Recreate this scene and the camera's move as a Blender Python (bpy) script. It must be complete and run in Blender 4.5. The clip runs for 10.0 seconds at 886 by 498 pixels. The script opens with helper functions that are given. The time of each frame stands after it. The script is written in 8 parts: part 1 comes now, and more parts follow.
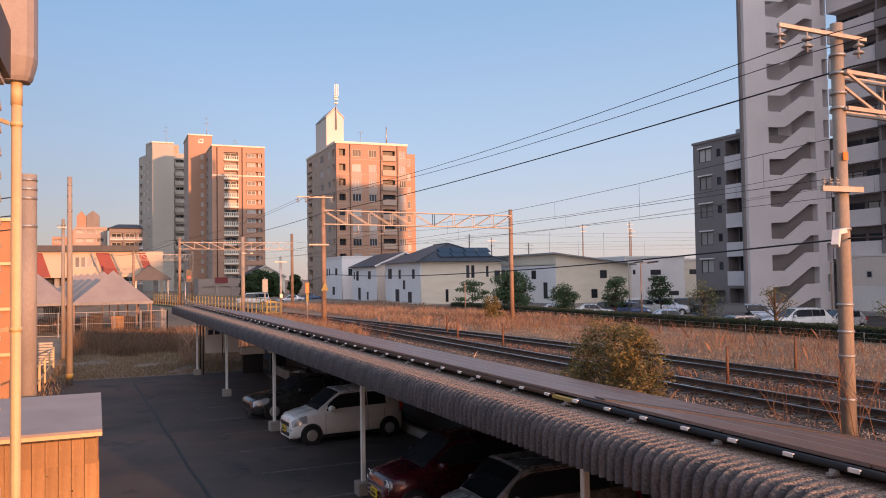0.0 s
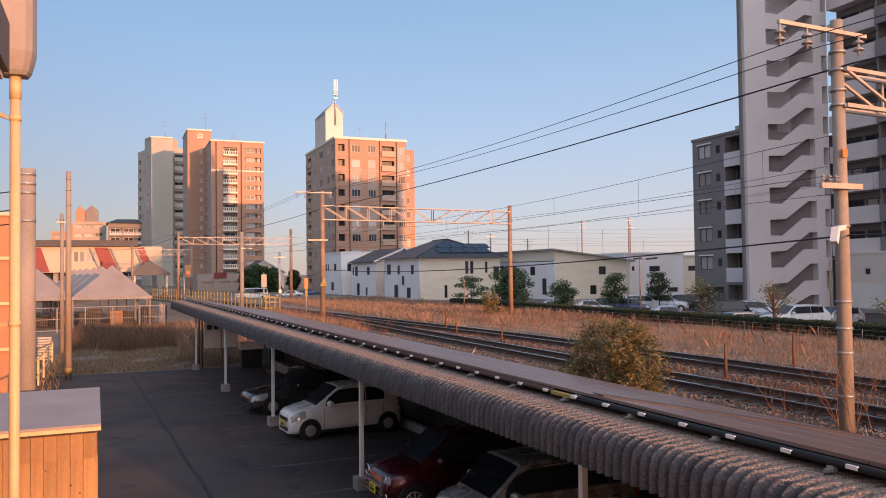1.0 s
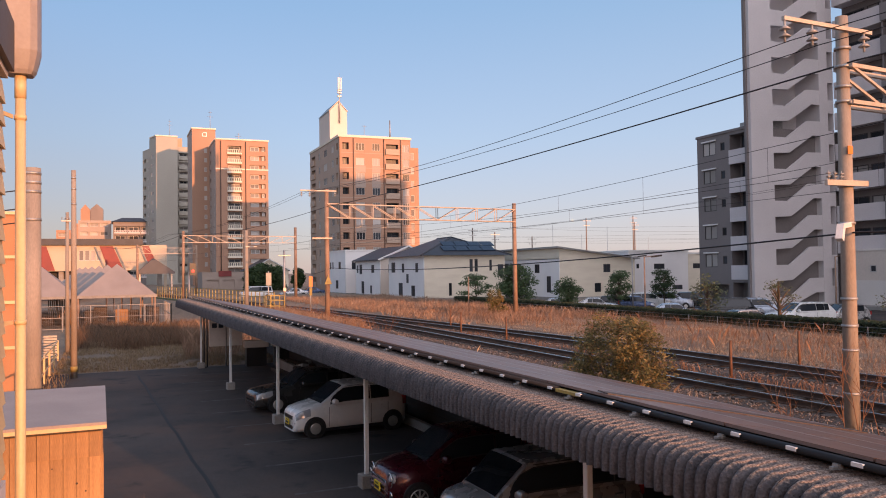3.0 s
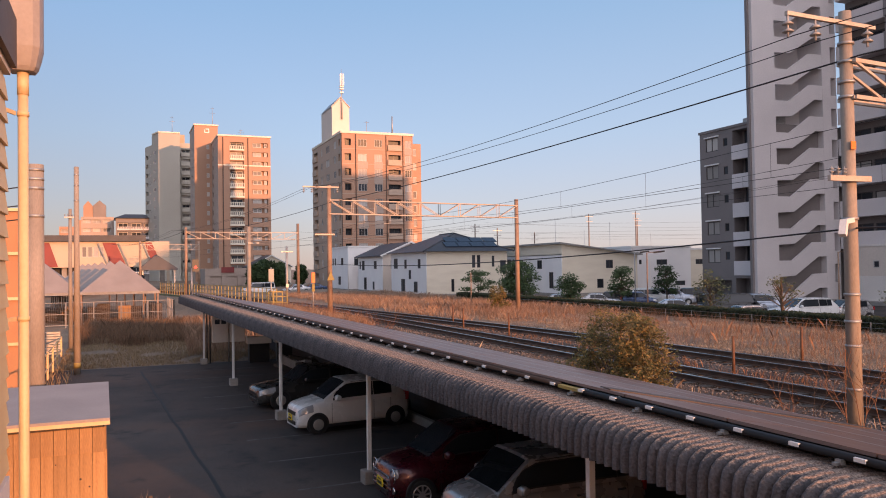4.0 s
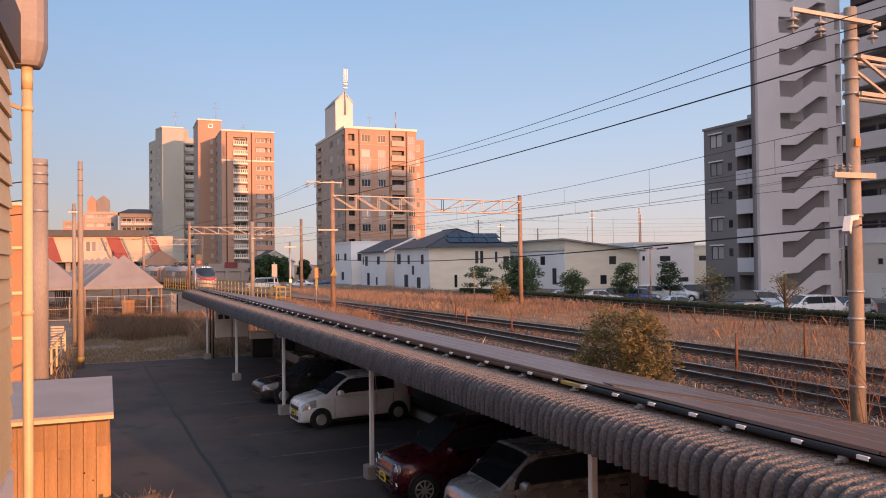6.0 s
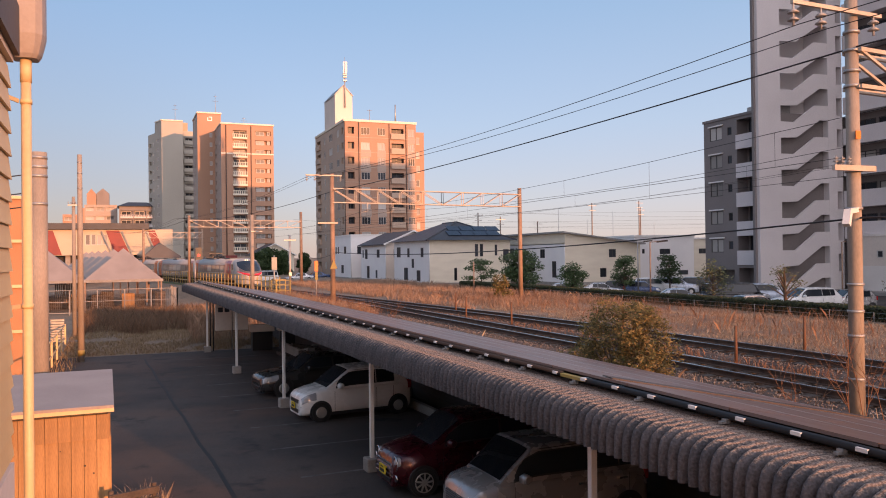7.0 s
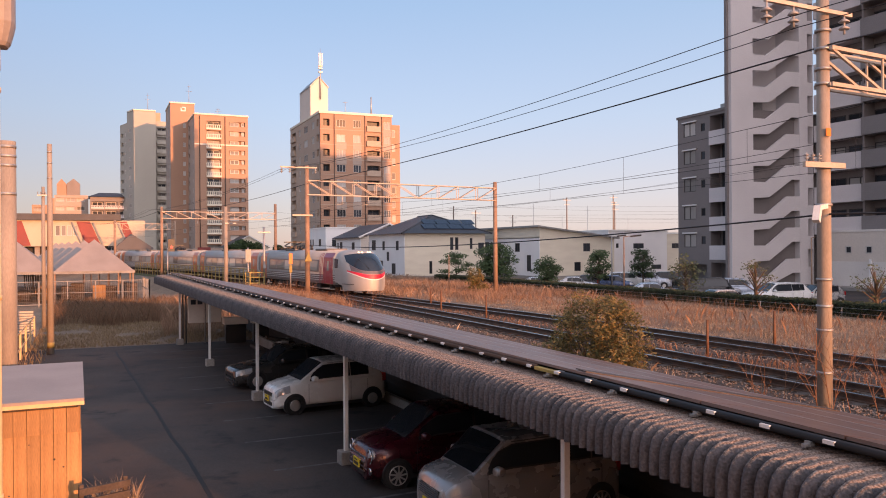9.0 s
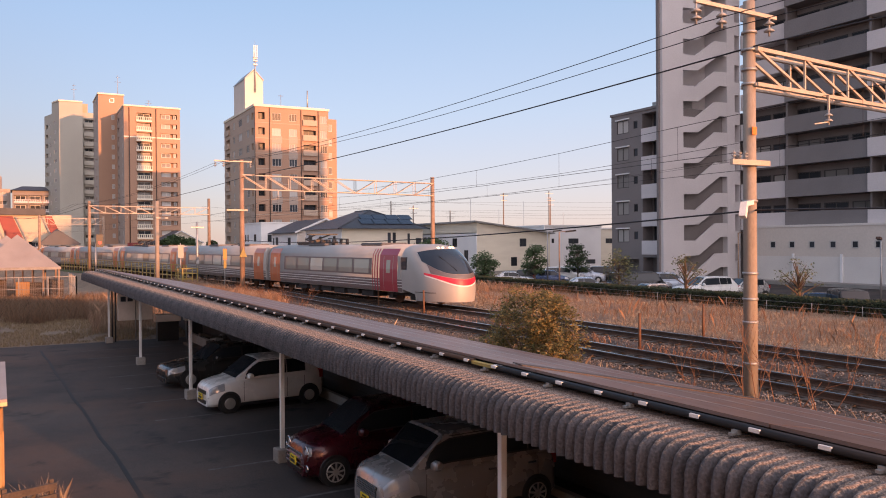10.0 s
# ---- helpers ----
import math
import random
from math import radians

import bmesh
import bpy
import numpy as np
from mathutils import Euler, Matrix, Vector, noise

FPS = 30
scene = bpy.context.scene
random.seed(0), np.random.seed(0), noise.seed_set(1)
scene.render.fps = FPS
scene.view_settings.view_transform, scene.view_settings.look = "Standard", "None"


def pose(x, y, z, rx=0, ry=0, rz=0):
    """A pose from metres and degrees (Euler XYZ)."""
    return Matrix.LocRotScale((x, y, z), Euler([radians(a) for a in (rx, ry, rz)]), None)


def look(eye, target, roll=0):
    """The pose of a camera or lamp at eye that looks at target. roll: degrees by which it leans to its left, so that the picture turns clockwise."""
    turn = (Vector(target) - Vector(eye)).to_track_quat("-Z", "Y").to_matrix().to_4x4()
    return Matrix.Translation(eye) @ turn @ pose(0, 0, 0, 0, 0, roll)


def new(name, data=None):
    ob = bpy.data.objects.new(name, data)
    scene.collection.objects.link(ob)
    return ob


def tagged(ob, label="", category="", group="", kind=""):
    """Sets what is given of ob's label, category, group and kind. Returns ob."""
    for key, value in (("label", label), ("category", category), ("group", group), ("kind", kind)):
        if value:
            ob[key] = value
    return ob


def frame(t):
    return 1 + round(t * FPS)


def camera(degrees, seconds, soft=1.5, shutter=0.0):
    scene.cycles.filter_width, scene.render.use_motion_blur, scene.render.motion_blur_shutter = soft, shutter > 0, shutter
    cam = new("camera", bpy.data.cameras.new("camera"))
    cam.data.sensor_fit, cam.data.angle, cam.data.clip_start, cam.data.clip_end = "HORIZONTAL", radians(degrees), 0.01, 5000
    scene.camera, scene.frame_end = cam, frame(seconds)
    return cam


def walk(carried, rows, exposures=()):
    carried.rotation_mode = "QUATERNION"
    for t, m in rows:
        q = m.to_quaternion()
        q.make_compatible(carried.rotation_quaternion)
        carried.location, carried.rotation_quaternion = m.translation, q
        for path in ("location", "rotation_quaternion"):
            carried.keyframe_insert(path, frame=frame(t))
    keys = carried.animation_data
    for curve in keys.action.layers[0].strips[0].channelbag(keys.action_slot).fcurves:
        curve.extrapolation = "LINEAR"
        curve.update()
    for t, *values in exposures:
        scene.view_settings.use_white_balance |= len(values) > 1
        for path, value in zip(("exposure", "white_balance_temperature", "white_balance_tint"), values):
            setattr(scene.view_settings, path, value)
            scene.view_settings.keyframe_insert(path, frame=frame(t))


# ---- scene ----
cam = camera(58.0, 10.0, soft=1.0)
PATH = [
    (0, pose(0, 0, 4.7, 92.011, 0.888, -22.486)),
    (0.5, pose(0, 0, 4.7, 91.893, 0.804, -22.519)),
    (1, pose(0, 0, 4.7, 91.707, 0.721, -22.561)),
    (1.5, pose(0, 0, 4.7, 91.612, 0.710, -22.513)),
    (2, pose(0, 0, 4.7, 91.633, 0.732, -22.410)),
    (2.5, pose(0, 0, 4.7, 91.635, 0.784, -22.329)),
    (4, pose(0, 0, 4.7, 91.284, 0.886, -22.072)),
    (4.5, pose(0, 0, 4.7, 91.201, 0.899, -21.999)),
    (5, pose(0, 0, 4.7, 91.207, 0.797, -21.906)),
    (5.5, pose(0, 0, 4.7, 91.176, 0.711, -21.848)),
    (7, pose(0, 0, 4.7, 90.483, 0.731, -21.865)),
    (7.5, pose(0, 0, 4.7, 90.367, 0.772, -21.903)),
    (8, pose(0, 0, 4.7, 90.240, 0.681, -22.279)),
    (8.5, pose(0, 0, 4.7, 90.061, 0.562, -22.955)),
    (9, pose(0, 0, 4.7, 89.981, 0.391, -23.640)),
    (9.5, pose(0, 0, 4.7, 89.906, 0.406, -24.854)),
    (9.7, pose(0, 0, 4.7, 89.770, 0.418, -25.747)),
    (9.8, pose(0, 0, 4.7, 89.695, 0.426, -26.523)),
    (10, pose(0, 0, 4.7, 89.607, 0.445, -28.115)),
]
walk(cam, PATH, exposures=[(0, 1.11, 6600, 16), (7, 1.14, 6800, 18), (10, 1.33, 7050, 21)])

# ---- light ----
SUN_AZ, SUN_EL = 15.0, 6.3          # degrees from straight behind (towards +x), degrees up
world = bpy.data.worlds.new("sky")
scene.world = world
world.use_nodes = True
wn = world.node_tree
sky = wn.nodes.new("ShaderNodeTexSky")
sky.sky_type = "NISHITA"
sky.sun_disc = False
sky.sun_elevation = radians(SUN_EL)
sky.sun_rotation = radians(180 - SUN_AZ)
sky.air_density, sky.dust_density, sky.ozone_density = 1.0, 0.4, 4.5
wn.nodes["Background"].inputs["Strength"].default_value = 0.15
veil = wn.nodes.new("ShaderNodeMix")      # thin even winter haze over the whole sky
veil.data_type = "RGBA"
veil.inputs[0].default_value = 0.74
way = wn.nodes.new("ShaderNodeTexCoord")
split = wn.nodes.new("ShaderNodeSeparateXYZ")
fade = wn.nodes.new("ShaderNodeValToRGB")   # the haze pales and reddens towards the horizon
wn.links.new(way.outputs["Generated"], split.inputs[0])
wn.links.new(split.outputs["Z"], fade.inputs[0])
fade.color_ramp.elements.new(0.06)
fade.color_ramp.elements.new(0.16)
fade.color_ramp.elements.new(0.32)
for el, c in zip(fade.color_ramp.elements, ((0.98, 0.79, 0.79), (0.93, 0.84, 0.88), (0.74, 0.86, 1.0), (0.49, 0.74, 1.0), (0.42, 0.68, 1.0))):
    el.color = (*c, 1)
a, e = radians(SUN_AZ), radians(SUN_EL)
across = wn.nodes.new("ShaderNodeMapRange")  # the sky dims a little away from the sun's side
across.inputs[1].default_value, across.inputs[2].default_value = -0.3, 0.7
across.inputs[3].default_value, across.inputs[4].default_value = 1.90, 2.40
wn.links.new(split.outputs["X"], across.inputs[0])
gain = wn.nodes.new("ShaderNodeVectorMath")
gain.operation = "SCALE"
wn.links.new(across.outputs[0], gain.inputs["Scale"])
wn.links.new(fade.outputs[0], gain.inputs[0])
wn.links.new(gain.outputs[0], veil.inputs[7])
wn.links.new(sky.outputs[0], veil.inputs[6])
toward = wn.nodes.new("ShaderNodeVectorMath")   # broad sunset glow on the sun's half of the sky
toward.operation = "DOT_PRODUCT"
toward.inputs[1].default_value = (math.sin(a) * 0.97, -math.cos(a) * 0.97, 0.24)
wn.links.new(way.outputs["Generated"], toward.inputs[0])
swell = wn.nodes.new("ShaderNodeMapRange")
swell.interpolation_type = "SMOOTHSTEP"
swell.inputs[1].default_value, swell.inputs[2].default_value = -0.1, 1.0
swell.inputs[3].default_value, swell.inputs[4].default_value = 0.0, 4.0
wn.links.new(toward.outputs["Value"], swell.inputs[0])
glowing = wn.nodes.new("ShaderNodeVectorMath")
glowing.operation = "SCALE"
glowing.inputs[0].default_value = (1.0, 0.83, 0.75)
wn.links.new(swell.outputs[0], glowing.inputs["Scale"])
whole = wn.nodes.new("ShaderNodeVectorMath")
whole.operation = "ADD"
wn.links.new(veil.outputs[2], whole.inputs[0])
wn.links.new(glowing.outputs[0], whole.inputs[1])
anti = wn.nodes.new("ShaderNodeVectorMath")     # the dull warm belt opposite the low sun
anti.operation = "DOT_PRODUCT"
anti.inputs[1].default_value = (-math.sin(a) * 0.937, math.cos(a) * 0.937, -0.35)
wn.links.new(way.outputs["Generated"], anti.inputs[0])
belt_amount = wn.nodes.new("ShaderNodeMapRange")
belt_amount.interpolation_type = "SMOOTHSTEP"
belt_amount.inputs[1].default_value, belt_amount.inputs[2].default_value = 0.74, 0.95
wn.links.new(anti.outputs["Value"], belt_amount.inputs[0])
tint = wn.nodes.new("ShaderNodeMix")
tint.data_type, tint.blend_type = "RGBA", "MULTIPLY"
tint.inputs[7].default_value = (0.90, 0.80, 0.74, 1)
wn.links.new(belt_amount.outputs[0], tint.inputs[0])
wn.links.new(whole.outputs[0], tint.inputs[6])
wn.links.new(tint.outputs[2], wn.nodes["Background"].inputs["Color"])
sun_data = bpy.data.lights.new("sun", "SUN")
sun_data.energy, sun_data.angle, sun_data.color = 2.8, radians(0.8), (1.0, 0.43, 0.18)
sun = new("sun", sun_data)
sun.matrix_world = look((math.sin(a) * math.cos(e) * 90, -math.cos(a) * math.cos(e) * 90, math.sin(e) * 90), (0, 0, 0))


# ---- materials ----
def mat(name, col, col2=None, rough=0.7, metal=0.0, scale=1.5, fine=30.0, var=0.25, bump=0.15, depth=0.01, piece=0.0, stretch=(1, 1, 1), coat=0.0):
    """A surface with large stains, fine grain and relief; piece: how much each object differs."""
    m = bpy.data.materials.new(name)
    m.use_nodes = True
    t = m.node_tree
    n, l = t.nodes, t.links
    b = n["Principled BSDF"]
    b.inputs["Roughness"].default_value, b.inputs["Metallic"].default_value = rough, metal
    b.inputs["Coat Weight"].default_value = coat
    co = n.new("ShaderNodeTexCoord")
    mp = n.new("ShaderNodeMapping")
    mp.inputs["Scale"].default_value = stretch
    l.new(co.outputs["Object"], mp.inputs[0])
    big, small = n.new("ShaderNodeTexNoise"), n.new("ShaderNodeTexNoise")
    big.inputs["Scale"].default_value, big.inputs["Detail"].default_value = scale, 5
    small.inputs["Scale"].default_value, small.inputs["Detail"].default_value = fine, 3
    l.new(mp.outputs[0], big.inputs[0])
    l.new(mp.outputs[0], small.inputs[0])
    col2 = col2 or tuple(c * (1 - var) for c in col)
    mix = n.new("ShaderNodeMix")
    mix.data_type = "RGBA"
    ramp = n.new("ShaderNodeMapRange")
    ramp.inputs[1].default_value, ramp.inputs[2].default_value = 0.35, 0.68
    l.new(big.outputs[0], ramp.inputs[0])
    l.new(ramp.outputs[0], mix.inputs[0])
    mix.inputs[6].default_value, mix.inputs[7].default_value = (*col, 1), (*col2, 1)
    grain = n.new("ShaderNodeMix")
    grain.data_type, grain.blend_type = "RGBA", "MULTIPLY"
    grain.inputs[0].default_value = 1.0
    g = n.new("ShaderNodeMapRange")
    g.inputs[1].default_value, g.inputs[2].default_value = 0.3, 0.7
    g.inputs[3].default_value, g.inputs[4].default_value = 1 - var * 0.8, 1 + var * 0.3
    l.new(small.outputs[0], g.inputs[0])
    l.new(mix.outputs[2], grain.inputs[6])
    l.new(g.outputs[0], grain.inputs[7])
    out = grain.outputs[2]
    if piece:
        oi, hs, r = n.new("ShaderNodeObjectInfo"), n.new("ShaderNodeHueSaturation"), n.new("ShaderNodeMapRange")
        r.inputs[3].default_value, r.inputs[4].default_value = 1 - piece, 1 + piece
        l.new(oi.outputs["Random"], r.inputs[0])
        l.new(r.outputs[0], hs.inputs["Value"])
        l.new(out, hs.inputs["Color"])
        out = hs.outputs[0]
    l.new(out, b.inputs["Base Color"])
    rr = n.new("ShaderNodeMapRange")
    rr.inputs[3].default_value, rr.inputs[4].default_value = max(0.02, rough - 0.1), min(1, rough + 0.08)
    l.new(small.outputs[0], rr.inputs[0])
    l.new(rr.outputs[0], b.inputs["Roughness"])
    if bump:
        bp = n.new("ShaderNodeBump")
        bp.inputs["Strength"].default_value, bp.inputs["Distance"].default_value = bump, depth
        l.new(small.outputs[0], bp.inputs["Height"])
        l.new(bp.outputs[0], b.inputs["Normal"])
    return m


def leafy(name, cols, rough=0.7):
    """Foliage: each leaf or blade takes its own tone."""
    m = bpy.data.materials.new(name)
    m.use_nodes = True
    n, l = m.node_tree.nodes, m.node_tree.links
    g, r = n.new("ShaderNodeNewGeometry"), n.new("ShaderNodeValToRGB")
    while len(r.color_ramp.elements) < len(cols):
        r.color_ramp.elements.new(0.5)
    for i, c in enumerate(cols):
        r.color_ramp.elements[i].position = i / (len(cols) - 1)
        r.color_ramp.elements[i].color = (*c, 1)
    l.new(g.outputs["Random Per Island"], r.inputs[0])
    b = n["Principled BSDF"]
    l.new(r.outputs[0], b.inputs["Base Color"])
    b.inputs["Roughness"].default_value = rough
    b.inputs["Specular IOR Level"].default_value = 0.25
    return m


def glow(name, col, strength):
    m = bpy.data.materials.new(name)
    m.use_nodes = True
    b = m.node_tree.nodes["Principled BSDF"]
    b.inputs["Base Color"].default_value = (*col, 1)
    b.inputs["Emission Color"].default_value, b.inputs["Emission Strength"].default_value = (*col, 1), strength
    return m


def glass(name, col, rough=0.05, coat=0.15, gloss=0.5):
    """Window glass seen by day: a dark room behind a reflecting pane."""
    m = bpy.data.materials.new(name)
    m.use_nodes = True
    n, l = m.node_tree.nodes, m.node_tree.links
    b = n["Principled BSDF"]
    b.inputs["Base Color"].default_value = (*col, 1)
    b.inputs["Roughness"].default_value = rough
    b.inputs["IOR"].default_value = 1.45
    b.inputs["Specular IOR Level"].default_value = gloss
    b.inputs["Coat Weight"].default_value = coat
    oi, hs, r = n.new("ShaderNodeObjectInfo"), n.new("ShaderNodeHueSaturation"), n.new("ShaderNodeMapRange")
    r.inputs[3].default_value, r.inputs[4].default_value = 0.5, 1.7
    hs.inputs["Color"].default_value = (*col, 1)
    l.new(oi.outputs["Random"], r.inputs[0])
    l.new(r.outputs[0], hs.inputs["Value"])
    l.new(hs.outputs[0], b.inputs["Base Color"])
    return m


ASPHALT = mat("asphalt", (0.075, 0.058, 0.050), (0.020, 0.020, 0.022), rough=0.93, scale=0.22, fine=45, var=0.7, bump=0.5)


def patches(m, col, scale, lo, hi, seed):
    """Ragged patches of another colour over a finished material."""
    n, l = m.node_tree.nodes, m.node_tree.links
    b = n["Principled BSDF"]
    old = b.inputs["Base Color"].links[0].from_socket
    co, mp, nz = n.new("ShaderNodeTexCoord"), n.new("ShaderNodeMapping"), n.new("ShaderNodeTexNoise")
    mp.inputs["Location"].default_value = (seed * 7.3, seed * 3.1, 0)
    nz.inputs["Scale"].default_value, nz.inputs["Detail"].default_value, nz.inputs["Roughness"].default_value = scale, 8, 0.65
    l.new(co.outputs["Object"], mp.inputs[0])
    l.new(mp.outputs[0], nz.inputs[0])
    r, mx = n.new("ShaderNodeMapRange"), n.new("ShaderNodeMix")
    r.inputs[1].default_value, r.inputs[2].default_value = lo, hi
    mx.data_type = "RGBA"
    mx.inputs[7].default_value = (*col, 1)
    l.new(nz.outputs[0], r.inputs[0])
    l.new(r.outputs[0], mx.inputs[0])
    l.new(old, mx.inputs[6])
    l.new(mx.outputs[2], b.inputs["Base Color"])


patches(ASPHALT, (0.075, 0.046, 0.034), 0.16, 0.50, 0.66, 3)
patches(ASPHALT, (0.012, 0.012, 0.014), 0.7, 0.56, 0.68, 5)
EARTH = mat("dry_earth", (0.27, 0.19, 0.125), (0.18, 0.125, 0.085), rough=0.95, scale=0.25, fine=8, var=0.5, bump=0.6, depth=0.05)
BALLAST = mat("ballast", (0.14, 0.098, 0.077), (0.062, 0.042, 0.033), rough=0.95, scale=0.6, fine=16, var=0.7, bump=1.0, depth=0.05)
CONCRETE = mat("concrete", (0.33, 0.31, 0.29), (0.24, 0.22, 0.20), rough=0.85, scale=0.9, fine=25, var=0.25, bump=0.3)
POLE_GREY = mat("weathered_pole", (0.24, 0.195, 0.165), (0.17, 0.14, 0.12), rough=0.9, scale=2.5, fine=40, var=0.25, bump=0.2, stretch=(1, 1, 0.3))
POLE_CONCRETE = mat("pole_concrete", (0.34, 0.285, 0.235), (0.26, 0.215, 0.175), rough=0.85, scale=2.5, fine=40, var=0.2, bump=0.2, stretch=(1, 1, 0.3))
PLASTER = mat("white_plaster", (0.80, 0.79, 0.78), (0.74, 0.73, 0.73), rough=0.8, scale=0.4, fine=20, var=0.06)
CREAM = mat("cream_siding", (0.72, 0.66, 0.54), (0.66, 0.60, 0.49), rough=0.75, scale=0.5, fine=12, var=0.06, stretch=(1, 1, 4))
GREY_WALL = mat("pale_grey_wall", (0.64, 0.60, 0.60), (0.58, 0.545, 0.545), rough=0.8, scale=0.25, fine=8, var=0.08)
DARK_TILE = mat("grey_brown_tile", (0.21, 0.185, 0.18), (0.175, 0.155, 0.15), rough=0.6, scale=0.3, fine=9, var=0.15)
GREY_TILE = mat("mid_grey_tile", (0.215, 0.20, 0.20), (0.185, 0.17, 0.17), rough=0.6, scale=0.3, fine=9, var=0.15)
BEIGE_WALL = mat("beige_wall", (0.66, 0.585, 0.52), (0.61, 0.54, 0.48), rough=0.8, scale=0.2, fine=6, var=0.08)
BROWN_TILE = mat("brown_tile", (0.38, 0.225, 0.15), (0.34, 0.20, 0.135), rough=0.65, scale=0.12, fine=5, var=0.12)
TAN_TILE = mat("tan_tile", (0.43, 0.32, 0.245), (0.38, 0.285, 0.22), rough=0.65, scale=0.12, fine=5, var=0.12)
OCHRE_WALL = mat("ochre_wall", (0.43, 0.33, 0.235), (0.38, 0.29, 0.21), rough=0.75, scale=0.1, fine=4, var=0.1)
ROOF_DARK = mat("dark_roof_tile", (0.035, 0.037, 0.045), (0.05, 0.052, 0.06), rough=0.55, scale=0.8, fine=14, var=0.3, bump=0.4, depth=0.03)
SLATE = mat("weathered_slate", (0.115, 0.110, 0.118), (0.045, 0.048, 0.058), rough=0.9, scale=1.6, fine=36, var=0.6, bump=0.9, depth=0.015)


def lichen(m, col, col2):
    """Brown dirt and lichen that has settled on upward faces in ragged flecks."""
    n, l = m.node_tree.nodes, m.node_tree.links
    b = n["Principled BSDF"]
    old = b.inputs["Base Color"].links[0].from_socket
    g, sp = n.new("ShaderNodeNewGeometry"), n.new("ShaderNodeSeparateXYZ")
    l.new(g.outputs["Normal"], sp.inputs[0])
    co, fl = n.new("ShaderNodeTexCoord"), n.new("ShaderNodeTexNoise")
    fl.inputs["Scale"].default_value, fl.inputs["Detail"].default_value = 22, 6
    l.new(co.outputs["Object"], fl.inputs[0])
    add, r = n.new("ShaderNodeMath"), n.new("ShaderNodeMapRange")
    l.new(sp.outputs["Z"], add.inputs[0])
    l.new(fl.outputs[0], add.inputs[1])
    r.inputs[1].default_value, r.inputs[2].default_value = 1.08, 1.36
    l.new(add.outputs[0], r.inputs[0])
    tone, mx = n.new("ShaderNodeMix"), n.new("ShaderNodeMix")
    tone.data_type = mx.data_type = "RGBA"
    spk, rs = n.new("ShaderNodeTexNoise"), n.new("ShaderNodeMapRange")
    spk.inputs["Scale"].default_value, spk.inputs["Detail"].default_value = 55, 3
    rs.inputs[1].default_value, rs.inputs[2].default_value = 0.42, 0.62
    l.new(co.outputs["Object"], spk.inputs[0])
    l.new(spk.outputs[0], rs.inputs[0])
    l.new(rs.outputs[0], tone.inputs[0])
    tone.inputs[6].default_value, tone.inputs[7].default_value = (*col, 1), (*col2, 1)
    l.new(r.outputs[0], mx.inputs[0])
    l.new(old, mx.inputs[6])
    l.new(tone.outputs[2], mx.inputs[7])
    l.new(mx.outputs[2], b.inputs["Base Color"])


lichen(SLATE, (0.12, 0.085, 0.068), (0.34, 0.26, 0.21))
PANEL = mat("solar_cells", (0.155, 0.090, 0.070), (0.125, 0.075, 0.060), rough=0.42, scale=0.4, fine=3, var=0.2, bump=0.02, piece=0.12)
ALU = mat("aluminium", (0.62, 0.60, 0.58), rough=0.4, metal=0.8, var=0.1, scale=3)
GALV = mat("galvanised_steel", (0.42, 0.41, 0.40), (0.33, 0.32, 0.31), rough=0.5, metal=0.6, var=0.2, scale=4)
RUST = mat("rusty_steel", (0.20, 0.095, 0.05), (0.13, 0.06, 0.035), rough=0.85, metal=0.2, var=0.35, scale=3, bump=0.3)
DADO = mat("pale_dado", (0.70, 0.66, 0.62), (0.64, 0.60, 0.57), rough=0.8, scale=0.4, fine=12, var=0.1)
DUCT = mat("brown_duct", (0.07, 0.045, 0.035), rough=0.6, var=0.2, scale=3)
RAIL_SIDE = mat("dark_rail", (0.11, 0.058, 0.036), (0.06, 0.034, 0.024), rough=0.9, metal=0.0, var=0.3, scale=3, bump=0.2)
RAIL_BLACK = mat("black_rail", (0.012, 0.012, 0.014), rough=0.75, var=0.2, scale=6, bump=0.05)
RAILTOP = mat("worn_rail", (0.50, 0.48, 0.46), rough=0.25, metal=1.0, var=0.1, scale=4)
BLACK = mat("black_plastic", (0.018, 0.018, 0.02), rough=0.45, var=0.2, scale=6)
RUBBER = mat("rubber", (0.02, 0.02, 0.02), rough=0.85, var=0.3, scale=8)
WHITE = mat("white_paint", (0.75, 0.74, 0.72), rough=0.5, var=0.08, scale=3)
CREAM_PAINT = mat("cream_paint", (0.66, 0.50, 0.28), (0.60, 0.45, 0.25), rough=0.5, var=0.08, scale=3)
WOOD = mat("cedar_board", (0.43, 0.245, 0.105), (0.30, 0.16, 0.065), rough=0.7, scale=3.0, fine=30, var=0.3, piece=0.18, stretch=(4, 4, 0.4), bump=0.2)
TIMBER = mat("sleeper", (0.10, 0.075, 0.06), rough=0.9, scale=3, fine=30, var=0.4, bump=0.4)
RED = mat("dark_red_panel", (0.23, 0.028, 0.027), (0.18, 0.024, 0.024), rough=0.55, var=0.12, scale=0.5)
YELLOW = mat("yellow_paint", (0.42, 0.29, 0.07), (0.28, 0.21, 0.07), rough=0.6, var=0.25, scale=2)
GREEN_STEEL = mat("green_steel", (0.10, 0.16, 0.07), (0.14, 0.12, 0.06), rough=0.7, var=0.3, scale=1.5)
ORANGE = mat("orange_paint", (0.80, 0.20, 0.03), rough=0.5, var=0.12, scale=3)
CABLE = mat("cable", (0.025, 0.023, 0.025), rough=0.7, var=0.1, scale=1, bump=0)
